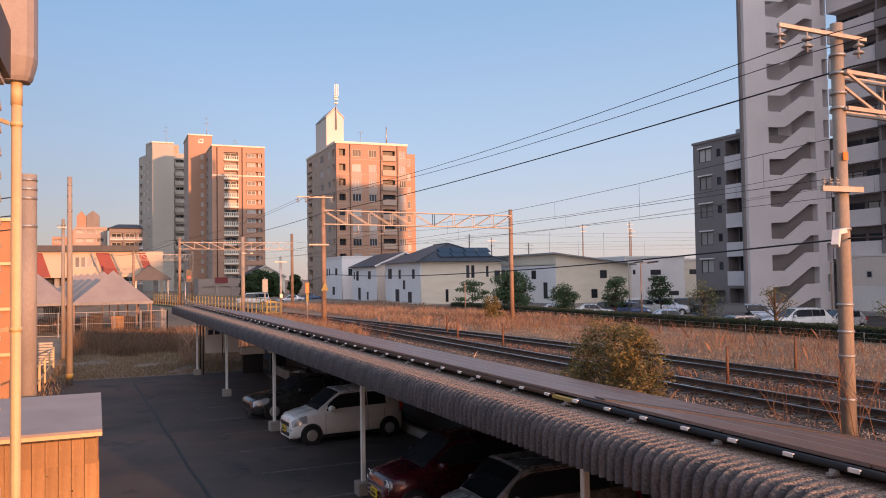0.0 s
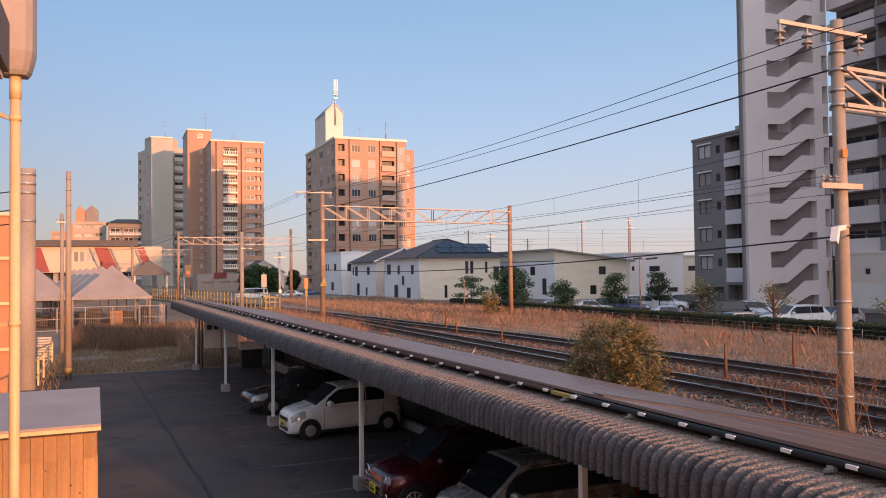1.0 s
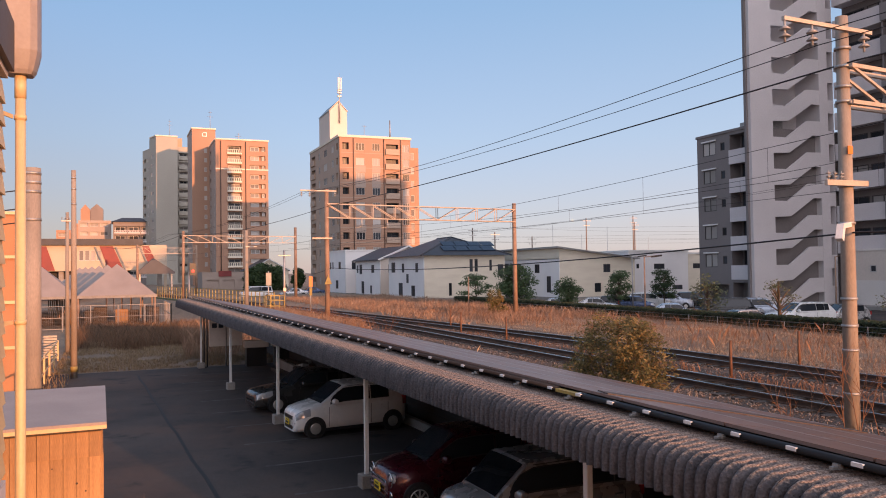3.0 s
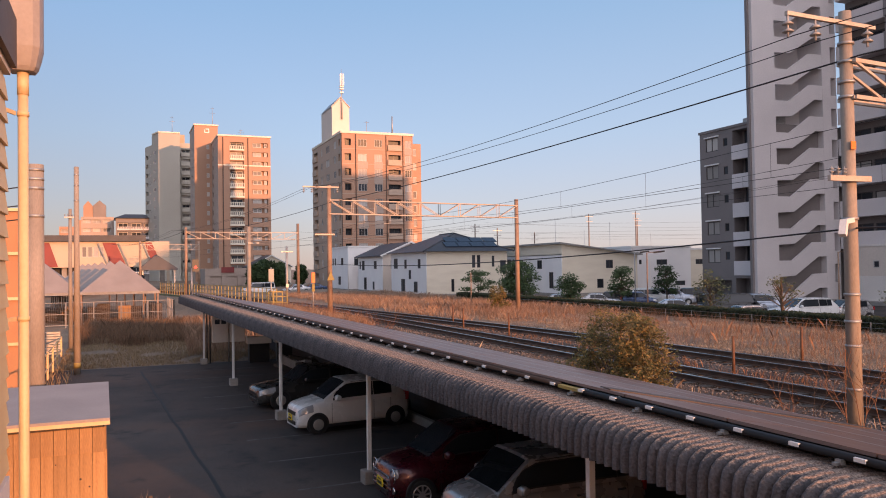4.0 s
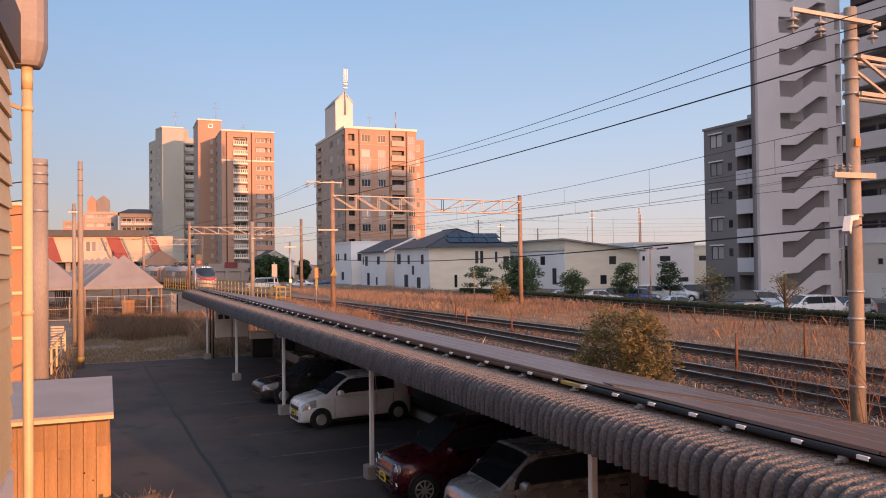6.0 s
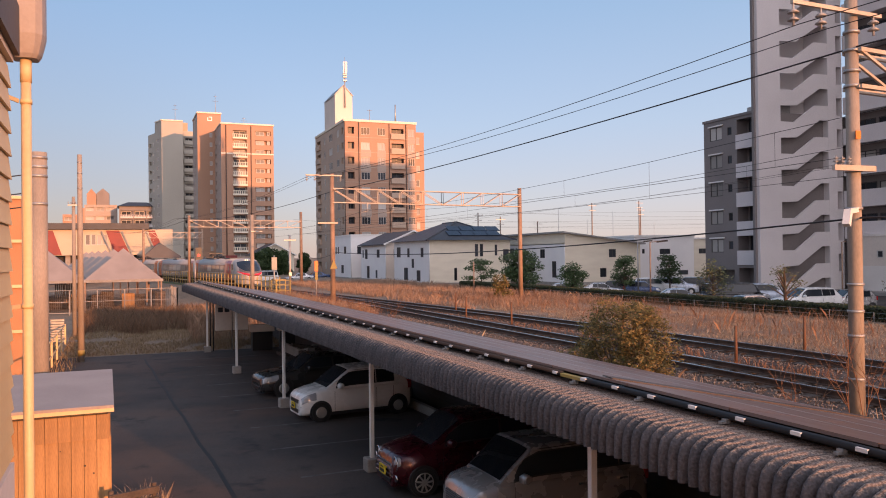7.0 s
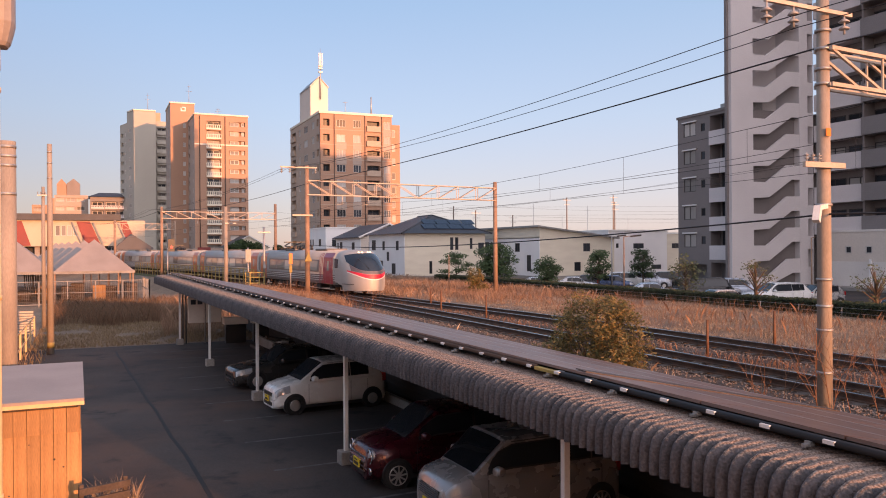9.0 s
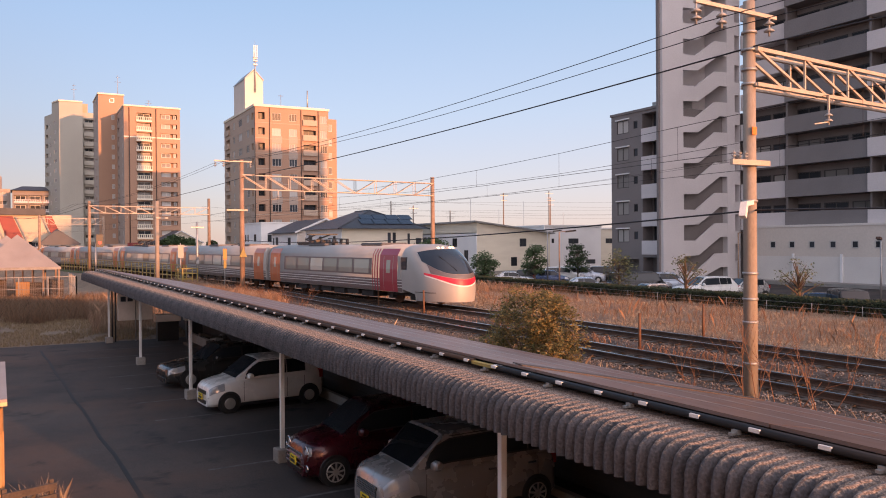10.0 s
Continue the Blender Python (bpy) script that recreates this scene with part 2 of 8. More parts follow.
GLASS = glass("window_glass", (0.035, 0.04, 0.048), 0.3, 0.0, 0.12)
GLASS_CURTAIN = glass("curtained_glass", (0.28, 0.265, 0.25), 0.5, 0.0, 0.2)
DARK_ROOM = mat("shaded_interior", (0.06, 0.055, 0.052), rough=0.9, var=0.3, scale=1)
FRAME_W = mat("pale_window_frame", (0.50, 0.48, 0.46), rough=0.45, var=0.08, scale=2, bump=0)
FRAME_D = mat("dark_window_frame", (0.05, 0.045, 0.045), rough=0.4, var=0.1, scale=2, bump=0)
PORCELAIN = mat("grey_porcelain", (0.34, 0.33, 0.32), rough=0.4, var=0.1, scale=4, bump=0)
TAUPE = mat("taupe_tile", (0.37, 0.30, 0.255), (0.33, 0.265, 0.225), rough=0.65, scale=0.12, fine=5, var=0.12)
SAGE = mat("sage_wall", (0.40, 0.385, 0.335), (0.36, 0.345, 0.30), rough=0.75, scale=0.1, fine=4, var=0.1)
BARK = mat("bark", (0.16, 0.11, 0.075), (0.10, 0.07, 0.05), rough=0.9, scale=5, fine=30, var=0.4, bump=0.6)
LEAF_DARK = leafy("evergreen_leaf", [(0.014, 0.03, 0.012), (0.03, 0.055, 0.018), (0.045, 0.07, 0.025), (0.02, 0.04, 0.016)])
LEAF_BUSH = leafy("olive_leaf", [(0.05, 0.058, 0.018), (0.13, 0.10, 0.032), (0.27, 0.18, 0.065), (0.07, 0.072, 0.022), (0.20, 0.115, 0.045)])
LEAF_MID = leafy("garden_leaf", [(0.035, 0.06, 0.025), (0.06, 0.10, 0.04), (0.09, 0.125, 0.05), (0.045, 0.07, 0.03)])
LEAF_SPARSE = leafy("sparse_leaf", [(0.09, 0.10, 0.045), (0.13, 0.13, 0.06), (0.06, 0.065, 0.03)])
HEDGE_LEAF = leafy("hedge_leaf", [(0.018, 0.03, 0.012), (0.035, 0.045, 0.018), (0.055, 0.05, 0.02)])
STRAW = leafy("dry_grass", [(0.28, 0.21, 0.15), (0.40, 0.32, 0.24), (0.13, 0.09, 0.065), (0.48, 0.40, 0.30), (0.24, 0.14, 0.085)])
STRAW_RED = leafy("rust_coloured_weed", [(0.19, 0.10, 0.06), (0.27, 0.15, 0.09), (0.13, 0.07, 0.045)])
STRAW_BROWN = leafy("brown_brush", [(0.14, 0.085, 0.05), (0.20, 0.12, 0.075), (0.08, 0.05, 0.032), (0.17, 0.12, 0.08)])
STRAW_ROSE = leafy("rosy_grass", [(0.27, 0.17, 0.115), (0.36, 0.24, 0.165), (0.17, 0.10, 0.07), (0.42, 0.31, 0.22)])
STRAW_PALE = leafy("pale_grass", [(0.31, 0.235, 0.145), (0.24, 0.18, 0.11), (0.17, 0.125, 0.075)])


# ---- building blocks ----
def box(bm, x0, x1, y0, y1, z0, z1, m=None):
    v = [bm.verts.new(p) for p in ((x0, y0, z0), (x1, y0, z0), (x1, y1, z0), (x0, y1, z0), (x0, y0, z1), (x1, y0, z1), (x1, y1, z1), (x0, y1, z1))]
    if m:
        for q in v:
            q.co = m @ q.co
    for f in ((3, 2, 1, 0), (4, 5, 6, 7), (0, 1, 5, 4), (1, 2, 6, 5), (2, 3, 7, 6), (3, 0, 4, 7)):
        bm.faces.new([v[i] for i in f])


def rod(bm, p, q, r, r2=None, n=8, cap=True):
    """A round bar from p to q."""
    p, q = Vector(p), Vector(q)
    r2 = r if r2 is None else r2
    d = (q - p).normalized()
    u = d.orthogonal().normalized()
    w = d.cross(u)
    a, b = [], []
    for i in range(n):
        c, s = math.cos(2 * math.pi * i / n), math.sin(2 * math.pi * i / n)
        a.append(bm.verts.new(p + (u * c + w * s) * r))
        b.append(bm.verts.new(q + (u * c + w * s) * r2))
    for i in range(n):
        f = bm.faces.new((a[i], a[(i + 1) % n], b[(i + 1) % n], b[i]))
        f.smooth = n > 5
    if cap:
        bm.faces.new(a[::-1])
        bm.faces.new(b)


def bar(bm, p, q, w, h):
    """A square bar from p to q, w wide and h high."""
    p, q = Vector(p), Vector(q)
    d = (q - p).normalized()
    side = d.cross(Vector((0, 0, 1)))
    side = side.normalized() if side.length > 1e-4 else Vector((1, 0, 0))
    up = side.cross(d)
    v = []
    for o in (p, q):
        for i, j in ((-1, -1), (1, -1), (1, 1), (-1, 1)):
            v.append(bm.verts.new(o + side * (i * w / 2) + up * (j * h / 2)))
    for f in ((3, 2, 1, 0), (4, 5, 6, 7), (0, 1, 5, 4), (1, 2, 6, 5), (2, 3, 7, 6), (3, 0, 4, 7)):
        bm.faces.new([v[i] for i in f])


def prism(bm, pts, d):
    """A flat outline pushed along d."""
    a = [bm.verts.new(p) for p in pts]
    b = [bm.verts.new(Vector(p) + Vector(d)) for p in pts]
    bm.faces.new(a)
    bm.faces.new(b[::-1])
    for i in range(len(a)):
        j = (i + 1) % len(a)
        bm.faces.new((a[i], b[i], b[j], a[j]))


def tube(bm, pts, r, n=5):
    """A round cable through points."""
    pts = [Vector(p) for p in pts]
    rings = []
    for i, p in enumerate(pts):
        d = (pts[min(i + 1, len(pts) - 1)] - pts[max(i - 1, 0)]).normalized()
        u = d.cross(Vector((0, 0, 1))).normalized()
        w = u.cross(d)
        rings.append([p + (u * math.cos(6.2832 * k / n) + w * math.sin(6.2832 * k / n)) * r for k in range(n)])
    loft(bm, rings)


def loft(bm, rings, closed=True, caps=True, smooth=True):
    vs = [[bm.verts.new(p) for p in r] for r in rings]
    n = len(vs[0])
    for a, b in zip(vs, vs[1:]):
        for i in range(n if closed else n - 1):
            j = (i + 1) % n
            f = bm.faces.new((a[i], a[j], b[j], b[i]))
            f.smooth = smooth
    if caps and closed:
        bm.faces.new(vs[0][::-1])
        bm.faces.new(vs[-1])


def crease(bm, limit=0.5):
    """Smooth faces, sharp where the surface breaks by more than limit radians."""
    bm.normal_update()
    for f in bm.faces:
        f.smooth = True
    for e in bm.edges:
        if len(e.link_faces) == 2 and e.calc_face_angle(0) > limit:
            e.smooth = False


def skin(bm, at, us, vs):
    """A patch of surface over the grid us by vs."""
    rows = [[bm.verts.new(at(u, v)) for v in vs] for u in us]
    for a, b in zip(rows, rows[1:]):
        for i in range(len(vs) - 1):
            bm.faces.new((a[i], a[i + 1], b[i + 1], b[i])).smooth = True


def steps(a, b, n):
    return [a + (b - a) * i / n for i in range(n + 1)]


def mesh(name, bm, material, fix=True):
    if fix:
        bmesh.ops.recalc_face_normals(bm, faces=bm.faces[:])
    me = bpy.data.meshes.new(name)
    bm.to_mesh(me)
    bm.free()
    me.materials.append(material)
    return me


def part(name, bm, material, parent, label="", fix=True):
    ob = new(name, mesh(name, bm, material, fix))
    ob.parent = parent
    if label:
        ob["label"] = label
    return ob


def piece(name, me, parent, m=None, label=""):
    """One more object on a shared mesh."""
    ob = new(name, me)
    ob.parent = parent
    if m is not None:
        ob.matrix_basis = m
    if label:
        ob["label"] = label
    return ob


def thing(name, label, category, m=None, group="", kind=""):
    ob = new(name)
    ob.empty_display_size = 0.2
    if m is not None:
        ob.matrix_basis = m
    return tagged(ob, label, category, group, kind)


def single(name, bm, material, label, category="", group="", kind="", fix=True):
    return tagged(new(name, mesh(name, bm, material, fix)), label, category, group, kind)


def rawmesh(name, verts, faces, material):
    me = bpy.data.meshes.new(name)
    me.from_pydata(verts, [], faces)
    me.materials.append(material)
    return me


# ---- ground ----
def curve_x(table, y):
    """Smooth x along y through a table of (y, x)."""
    ys = [p[0] for p in table]
    i = max(1, min(len(table) - 3, sum(1 for v in ys if v <= y) - 1))
    (y0, x0), (y1, x1), (y2, x2), (y3, x3) = table[i - 1:i + 3]
    t = (y - y1) / (y2 - y1)
    m1, m2 = (x2 - x0) / (y2 - y0) * (y2 - y1), (x3 - x1) / (y3 - y1) * (y2 - y1)
    return (2 * t ** 3 - 3 * t * t + 1) * x1 + (t ** 3 - 2 * t * t + t) * m1 + (3 * t * t - 2 * t ** 3) * x2 + (t ** 3 - t * t) * m2


MAIN = [(-300, 18.5), (-80, 18.5), (0, 18.5), (24, 18.45), (34, 18.0), (45, 17.05), (58, 15.8), (70, 14.62), (82, 13.25), (95, 11.5), (110, 9.3), (134, 5.2), (170, -1.6), (220, -12.5), (300, -32), (420, -64), (560, -102)]
RAIL_Z, GAUGE = 1.70, 1.10


def main_x(y):
    return curve_x(MAIN, y)


def siding_x(y):
    """The loop track, which joins the main line."""
    return 14.75 if y < 56 else min(14.75, max(main_x(y), 14.75 - 0.0005 * (y - 56) ** 2)) if y < 70 else main_x(y)


def smooth(a, b, x):
    t = min(1, max(0, (x - a) / (b - a)))
    return t * t * (3 - 2 * t)


def ground_z(x, y):
    west = siding_x(y) - 3.9 if y < 560 else -100
    foot = west - (0.5 if y < 44 else 2.6)
    east = main_x(y) + 3.0
    bank = 1.42 + 0.04 * noise.noise((x * 0.4, y * 0.4, 0))
    low = 0.0 if y < 42 else 0.35 * smooth(42, 56, y) + 0.05 * noise.noise((x * 0.3, y * 0.3, 3))
    east_z = 1.45 + 0.06 * noise.noise((x * 0.5, y * 0.5, 7))
    if x <= west:
        return low + (bank - low) * smooth(foot, west, x)
    top = bank + (east_z - bank) * smooth(east + 3, east + 8, x)
    far = 0.57 if y < 57 or (y < 71 and x < 53) else 0.95
    return top + (far - top) * smooth(32.3, 33.1, x)


def build_ground():
    xs = [-3000, -900, -300, -120, -60, -30, -15] + [-10 + i for i in range(14)] + [4 + 0.5 * i for i in range(72)] + [42, 48, 56, 70, 100, 160, 300, 900, 3000]
    ys = [-3000, -900, -300, -100, -40] + [-20 + 2 * i for i in range(80)] + [142 + 6 * i for i in range(25)] + [300, 360, 480, 700, 1200, 2000, 4500]
    verts = [(x, y, ground_z(x, min(max(y, -80), 555))) for y in ys for x in xs]
    w = len(xs)
    faces = [(j * w + i, j * w + i + 1, (j + 1) * w + i + 1, (j + 1) * w + i) for j in range(len(ys) - 1) for i in range(w - 1)]
    me = rawmesh("ground", verts, faces, EARTH)
    for p in me.polygons:
        p.use_smooth = True
    return tagged(new("ground", me), "dry winter earth with sparse grass", "ground", kind="structure")


build_ground()


def sheet(name, x0, x1, y0, y1, z, material, label, cat):
    bm = bmesh.new()
    box(bm, x0, x1, y0, y1, z - 0.3, z)
    return single(name, bm, material, label, cat, kind="structure")


sheet("parking_lot", -6.0, 10.3, -30, 42.3, 0.012, ASPHALT, "dark patched asphalt of a parking lot", "pavement")
sheet("far_parking_lot", 33.2, 64.0, -10, 57.0, 0.62, ASPHALT, "grey asphalt car park behind a hedge", "pavement")
sheet("far_parking_lot", 33.2, 52.5, 57.004, 71, 0.62, ASPHALT, "grey asphalt car park behind a hedge", "pavement")
sheet("walkway", 62.4, 80.0, -10, 57.2, 0.95, CONCRETE, "raised concrete walkway along the wing", "pavement")
sheet("walkway", 52.6, 80.0, 57.21, 59.0, 0.95, CONCRETE, "raised concrete walkway before the block", "pavement")


# ---- railway ----
def sweep(bm, fx, y0, y1, step, profile, z=0.0):
    """A profile of (offset, height) swept along a track."""
    rings = []
    n = max(1, round((y1 - y0) / step))
    for i in range(n + 1):
        y = y0 + (y1 - y0) * i / n
        s = (fx(y + 0.5) - fx(y - 0.5))
        k = math.hypot(1, s)
        rings.append([(fx(y) + o / k, y - o * s / k, z + h) for o, h in profile])
    loft(bm, rings, smooth=False)


def track(name, fx, y0, y1, label):
    t = thing(name, label, "railway track", kind="structure")
    bm = bmesh.new()
    sweep(bm, fx, y0, y1, 2.0, [(-2.1, -0.45), (2.1, -0.45), (1.5, -0.15), (0.9, -0.15), (0.45, -0.17), (-0.45, -0.17), (-0.9, -0.15), (-1.5, -0.15)], RAIL_Z - 0.05)
    part("ballast_bed", bm, BALLAST, t)
    for side in (-1, 1):
        bm = bmesh.new()
        o = side * GAUGE / 2
        sweep(bm, fx, y0, y1, 2.0, [(o - 0.065, -0.16), (o + 0.065, -0.16), (o + 0.065, -0.14), (o + 0.012, -0.12), (o + 0.012, -0.045), (o + 0.034, -0.04),
                                    (o + 0.034, -0.004), (o - 0.034, -0.004), (o - 0.034, -0.04), (o - 0.012, -0.045), (o - 0.012, -0.12), (o - 0.065, -0.14)], RAIL_Z)
        r = part("rail", bm, RAIL_SIDE, t, "rusty steel rail with a bright worn head")
        bm = bmesh.new()
        sweep(bm, fx, y0, y1, 2.0, [(o - 0.032, -0.003), (o + 0.032, -0.003), (o + 0.026, 0.004), (o - 0.026, 0.004)], RAIL_Z)
        part("rail_head", bm, RAILTOP, r)
    bm = bmesh.new()
    box(bm, -1.0, 1.0, -0.11, 0.11, -0.30, -0.155)
    me = mesh("sleeper", bm, TIMBER)
    y = max(y0, 6.0)
    while y < min(y1, 110):
        piece("sleeper", me, t, pose(fx(y), y, RAIL_Z, 0, 0, math.degrees(math.atan(fx(y - 0.5) - fx(y + 0.5)))))
        y += 0.66
    return t


track("railway_track", main_x, -60, 430, "main railway line of rusty rails on brown ballast")
track("railway_track", siding_x, -60, 69, "loop railway line of rusty rails on brown ballast")


def stones():
    rnd = random.Random(5)
    verts, faces = [], []
    for i in range(30000):
        y = 7 + 34 * rnd.random() ** 1.3
        x = 11.6 + 9.6 * rnd.random()
        d = min(abs(x - siding_x(y)), abs(x - main_x(y)))
        if d < 0.8 and i % 5:
            continue
        z = ground_z(x, y) + 0.02 if d > 2.0 else RAIL_Z - 0.17 + min(0, (1.4 - d) * 0.4)
        s = rnd.uniform(0.014, 0.032)
        b = len(verts)
        a = rnd.random() * 3
        for dx, dy, dz in ((1, 0, 0), (-1, 0, 0), (0, 1, 0), (0, -1, 0), (0, 0, 0.8), (0, 0, -0.8)):
            verts.append((x + s * (dx * math.cos(a) - dy * math.sin(a)) * rnd.uniform(0.7, 1.3), y + s * (dx * math.sin(a) + dy * math.cos(a)) * rnd.uniform(0.7, 1.3), z + s * dz))
        faces += [(b + i0, b + i1, b + i2) for i0, i1, i2 in ((0, 2, 4), (2, 1, 4), (1, 3, 4), (3, 0, 4), (2, 0, 5), (1, 2, 5), (3, 1, 5), (0, 3, 5))]
    m = leafy("ballast_stone", [(0.14, 0.11, 0.09), (0.24, 0.20, 0.175), (0.07, 0.055, 0.045), (0.34, 0.30, 0.27)], 0.9)
    tagged(new("ballast_stones", rawmesh("ballast_stones", verts, faces, m)), "loose grey-brown ballast stones along the rails", "gravel", kind="stuff")


stones()

# ---- carport with its solar panels, in its own frame: u across, v along, w up ----
CP_ROT = pose(5.2, -0.45, -0.1, 0.55, 0, 2.58)
V0, V1 = 1.6, 47.0


def roof_w(u):
    return 3.16 - 0.195 * (u - 0.3)


def carport():
    c = thing("carport", "long steel carport with a weathered corrugated slate front edge", "carport", CP_ROT)
    # corrugated front sheets, each seven waves wide
    prof = [(-0.03, 2.58), (-0.03, 2.72), (-0.025, 2.82), (0.005, 2.905), (0.055, 2.96), (0.13, 2.99), (0.22, 3.005), (0.33, 3.02), (0.46, 3.025), (0.62, 3.02), (0.85, 2.99), (1.1, 2.95)]
    wid, per = 0.98, 7
    bm = bmesh.new()
    rings = []
    for i in range(per * 10 + 1):
        ph = i / 10
        amp = 0.15 * (abs(math.cos(math.pi * ph)) ** 0.55 - 0.62)
        ring = []
        for k, (u, w) in enumerate(prof):
            a = prof[max(0, k - 1)]
            b = prof[min(len(prof) - 1, k + 1)]
            tu, tw = b[0] - a[0], b[1] - a[1]
            q = math.hypot(tu, tw)
            e = amp * (1.0 if k < 4 else 0.7 if k < 6 else 0.32 if k < 8 else 0.2)
            ring.append((u - tw / q * e, ph * wid / per, w + tu / q * e))
        rings.append(ring)
    loft(bm, rings, closed=False)
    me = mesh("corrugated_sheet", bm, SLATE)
    rnd = random.Random(2)
    roof = new("roof")
    roof.parent = c
    n = int((V1 - V0) / wid)
    for i in range(n):
        piece("corrugated_sheet", me, roof, pose(0, V0 + i * wid, rnd.uniform(-0.002, 0.002)))
    bm = bmesh.new()
    prism(bm, ((0.9, V0, roof_w(0.9) - 0.12), (5.1, V0, roof_w(5.1) - 0.12), (5.1, V1, roof_w(5.1) - 0.12), (0.9, V1, roof_w(0.9) - 0.12)), (0, 0, 0.04))
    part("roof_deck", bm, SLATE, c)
    # frame
    for u in (0.63, 2.6, 4.7):
        bm = bmesh.new()
        box(bm, u - 0.05, u + 0.05, V0, V1, roof_w(u) - 0.27, roof_w(u) - 0.11)
        part("beam", bm, GALV, c)
    for k, v in enumerate([9.05, 17.35, 25.65, 33.95, 42.2]):
        for u in (0.63, 4.75):
            top = roof_w(u) - 0.25
            base = 0.1 - 0.0096 * v
            bm = bmesh.new()
            box(bm, u - 0.045, u + 0.045, v - 0.045, v + 0.045, base, top)
            bmesh.ops.bevel(bm, geom=bm.edges[:], offset=0.008, segments=1, affect="EDGES")
            part("post", bm, WHITE if u < 1 else GALV, c, "white painted steel post" if u < 1 else "")
            bm = bmesh.new()
            box(bm, u - 0.16, u + 0.16, v - 0.16, v + 0.16, base, base + 0.3)
            bmesh.ops.bevel(bm, geom=bm.edges[:], offset=0.02, segments=1, affect="EDGES")
            part("footing", bm, CONCRETE, c)
        bm = bmesh.new()
        bar(bm, (0.63, v, roof_w(0.63) - 0.33), (4.75, v, roof_w(4.75) - 0.33), 0.09, 0.16)
        part("rafter", bm, GALV, c)
    # added wall, out of view: keeps low sun off the first post
    bm = bmesh.new()
    box(bm, 0.4, 4.9, V0 + 2.6, V0 + 2.75, -0.2, 2.72)
    part("end_wall", bm, CONCRETE, c, "unseen added wall that blocks low sun at the near end")
    # dark boarded back wall
    for k in range(6):
        bm = bmesh.new()
        z = 0.12 + k * 0.39
        box(bm, 4.93, 4.97, V0, V1, z - 0.355, z + 0.03)
        part("wall_board", bm, mat("dark_boards", (0.05, 0.045, 0.042), rough=0.85, var=0.3, scale=2, stretch=(1, 0.2, 3)) if k == 0 else bpy.data.materials["dark_boards"], c)
    bm = bmesh.new()
    box(bm, 4.1, 4.25, V0 + 1, V1 - 6, -0.4, 0.14)
    part("wheel_stop", bm, CONCRETE, c)
    # solar panels in four rows
    arr = thing("solar_array", "brown-black solar panels in rows on the carport roof", "solar panel", CP_ROT)
    pw, pl = 1.06, 1.63
    bm = bmesh.new()
    box(bm, 0.0, pw - 0.012, 0.004, pl - 0.004, 0.0, 0.034)
    me_cells = mesh("solar_panel", bm, PANEL)
    bm = bmesh.new()
    box(bm, pw - 0.010, pw, 0, pl, 0, 0.037)
    me_rim = mesh("rim", bm, ALU)
    tilt = math.degrees(math.atan(0.195))
    u0 = 0.72
    ca = math.cos(math.radians(tilt))
    for r in range(4):
        u = u0 + r * (pw + 0.012) * ca
        for i in range(27):
            v = V0 + 0.3 + i * (pl + 0.012)
            m = pose(u, v, roof_w(u) + 0.07, 0, tilt, 0)
            p = piece("solar_panel", me_cells, arr, m)
            piece("rim", me_rim, p)
    bm = bmesh.new()
    rod(bm, (0.66, V0, roof_w(0.66) + 0.03), (0.66, 9.2, roof_w(0.66) + 0.02), 0.038)
    part("mounting_rail", bm, RAIL_BLACK, arr, "black mounting rail with pale clips")
    bm = bmesh.new()
    rod(bm, (0.66, 9.75, roof_w(0.66) + 0.03), (0.66, V1 - 1, roof_w(0.66) + 0.02), 0.038)
    part("mounting_rail", bm, RAIL_BLACK, arr, "black mounting rail with pale clips")
    bm = bmesh.new()
    box(bm, 0.62, 0.69, 9.2, 9.75, roof_w(0.66) + 0.0, roof_w(0.66) + 0.04)
    part("rail_joint", bm, YELLOW, arr, "yellow joint in the mounting rail")
    bm = bmesh.new()
    box(bm, -0.05, 0.04, -0.055, 0.055, 0.002, 0.014)
    box(bm, -0.056, -0.05, -0.055, 0.055, -0.020, 0.014)
    me_clip = mesh("clip", bm, WHITE)
    bm = bmesh.new()
    box(bm, -0.03, 0.03, -0.03, 0.03, -0.075, -0.03)
    box(bm, -0.08, -0.03, -0.02, 0.02, -0.075, -0.05)
    me_foot = mesh("bracket", bm, GALV)
    for i in range(68):
        v = V0 + 0.35 + i * 0.66
        piece("clip", me_clip, arr, pose(0.66, v, roof_w(0.66) + 0.035))
        if i % 2:
            piece("bracket", me_foot, arr, pose(0.63, v + 0.2, roof_w(0.66) + 0.03))
    bm = bmesh.new()
    for a, b in (((0.80, 8.95), (2.6, 8.70)), ((2.6, 8.70), (4.75, 8.42))):
        bar(bm, (a[0], a[1], roof_w(a[0]) + 0.117), (b[0], b[1], roof_w(b[0]) + 0.117), 0.26, 0.012)
    part("cable_duct", bm, DUCT, arr, "dark brown cable duct across the panels")
    return c


carport()


# ---- walls with openings ----
def frame_of(o, u):
    """Matrix of a facade: x along it, y into it, z up."""
    u = Vector(u).normalized()
    n = Vector((0, 0, 1)).cross(u)
    m = Matrix((u, n, Vector((0, 0, 1)))).transposed().to_4x4()
    m.translation = o
    return m


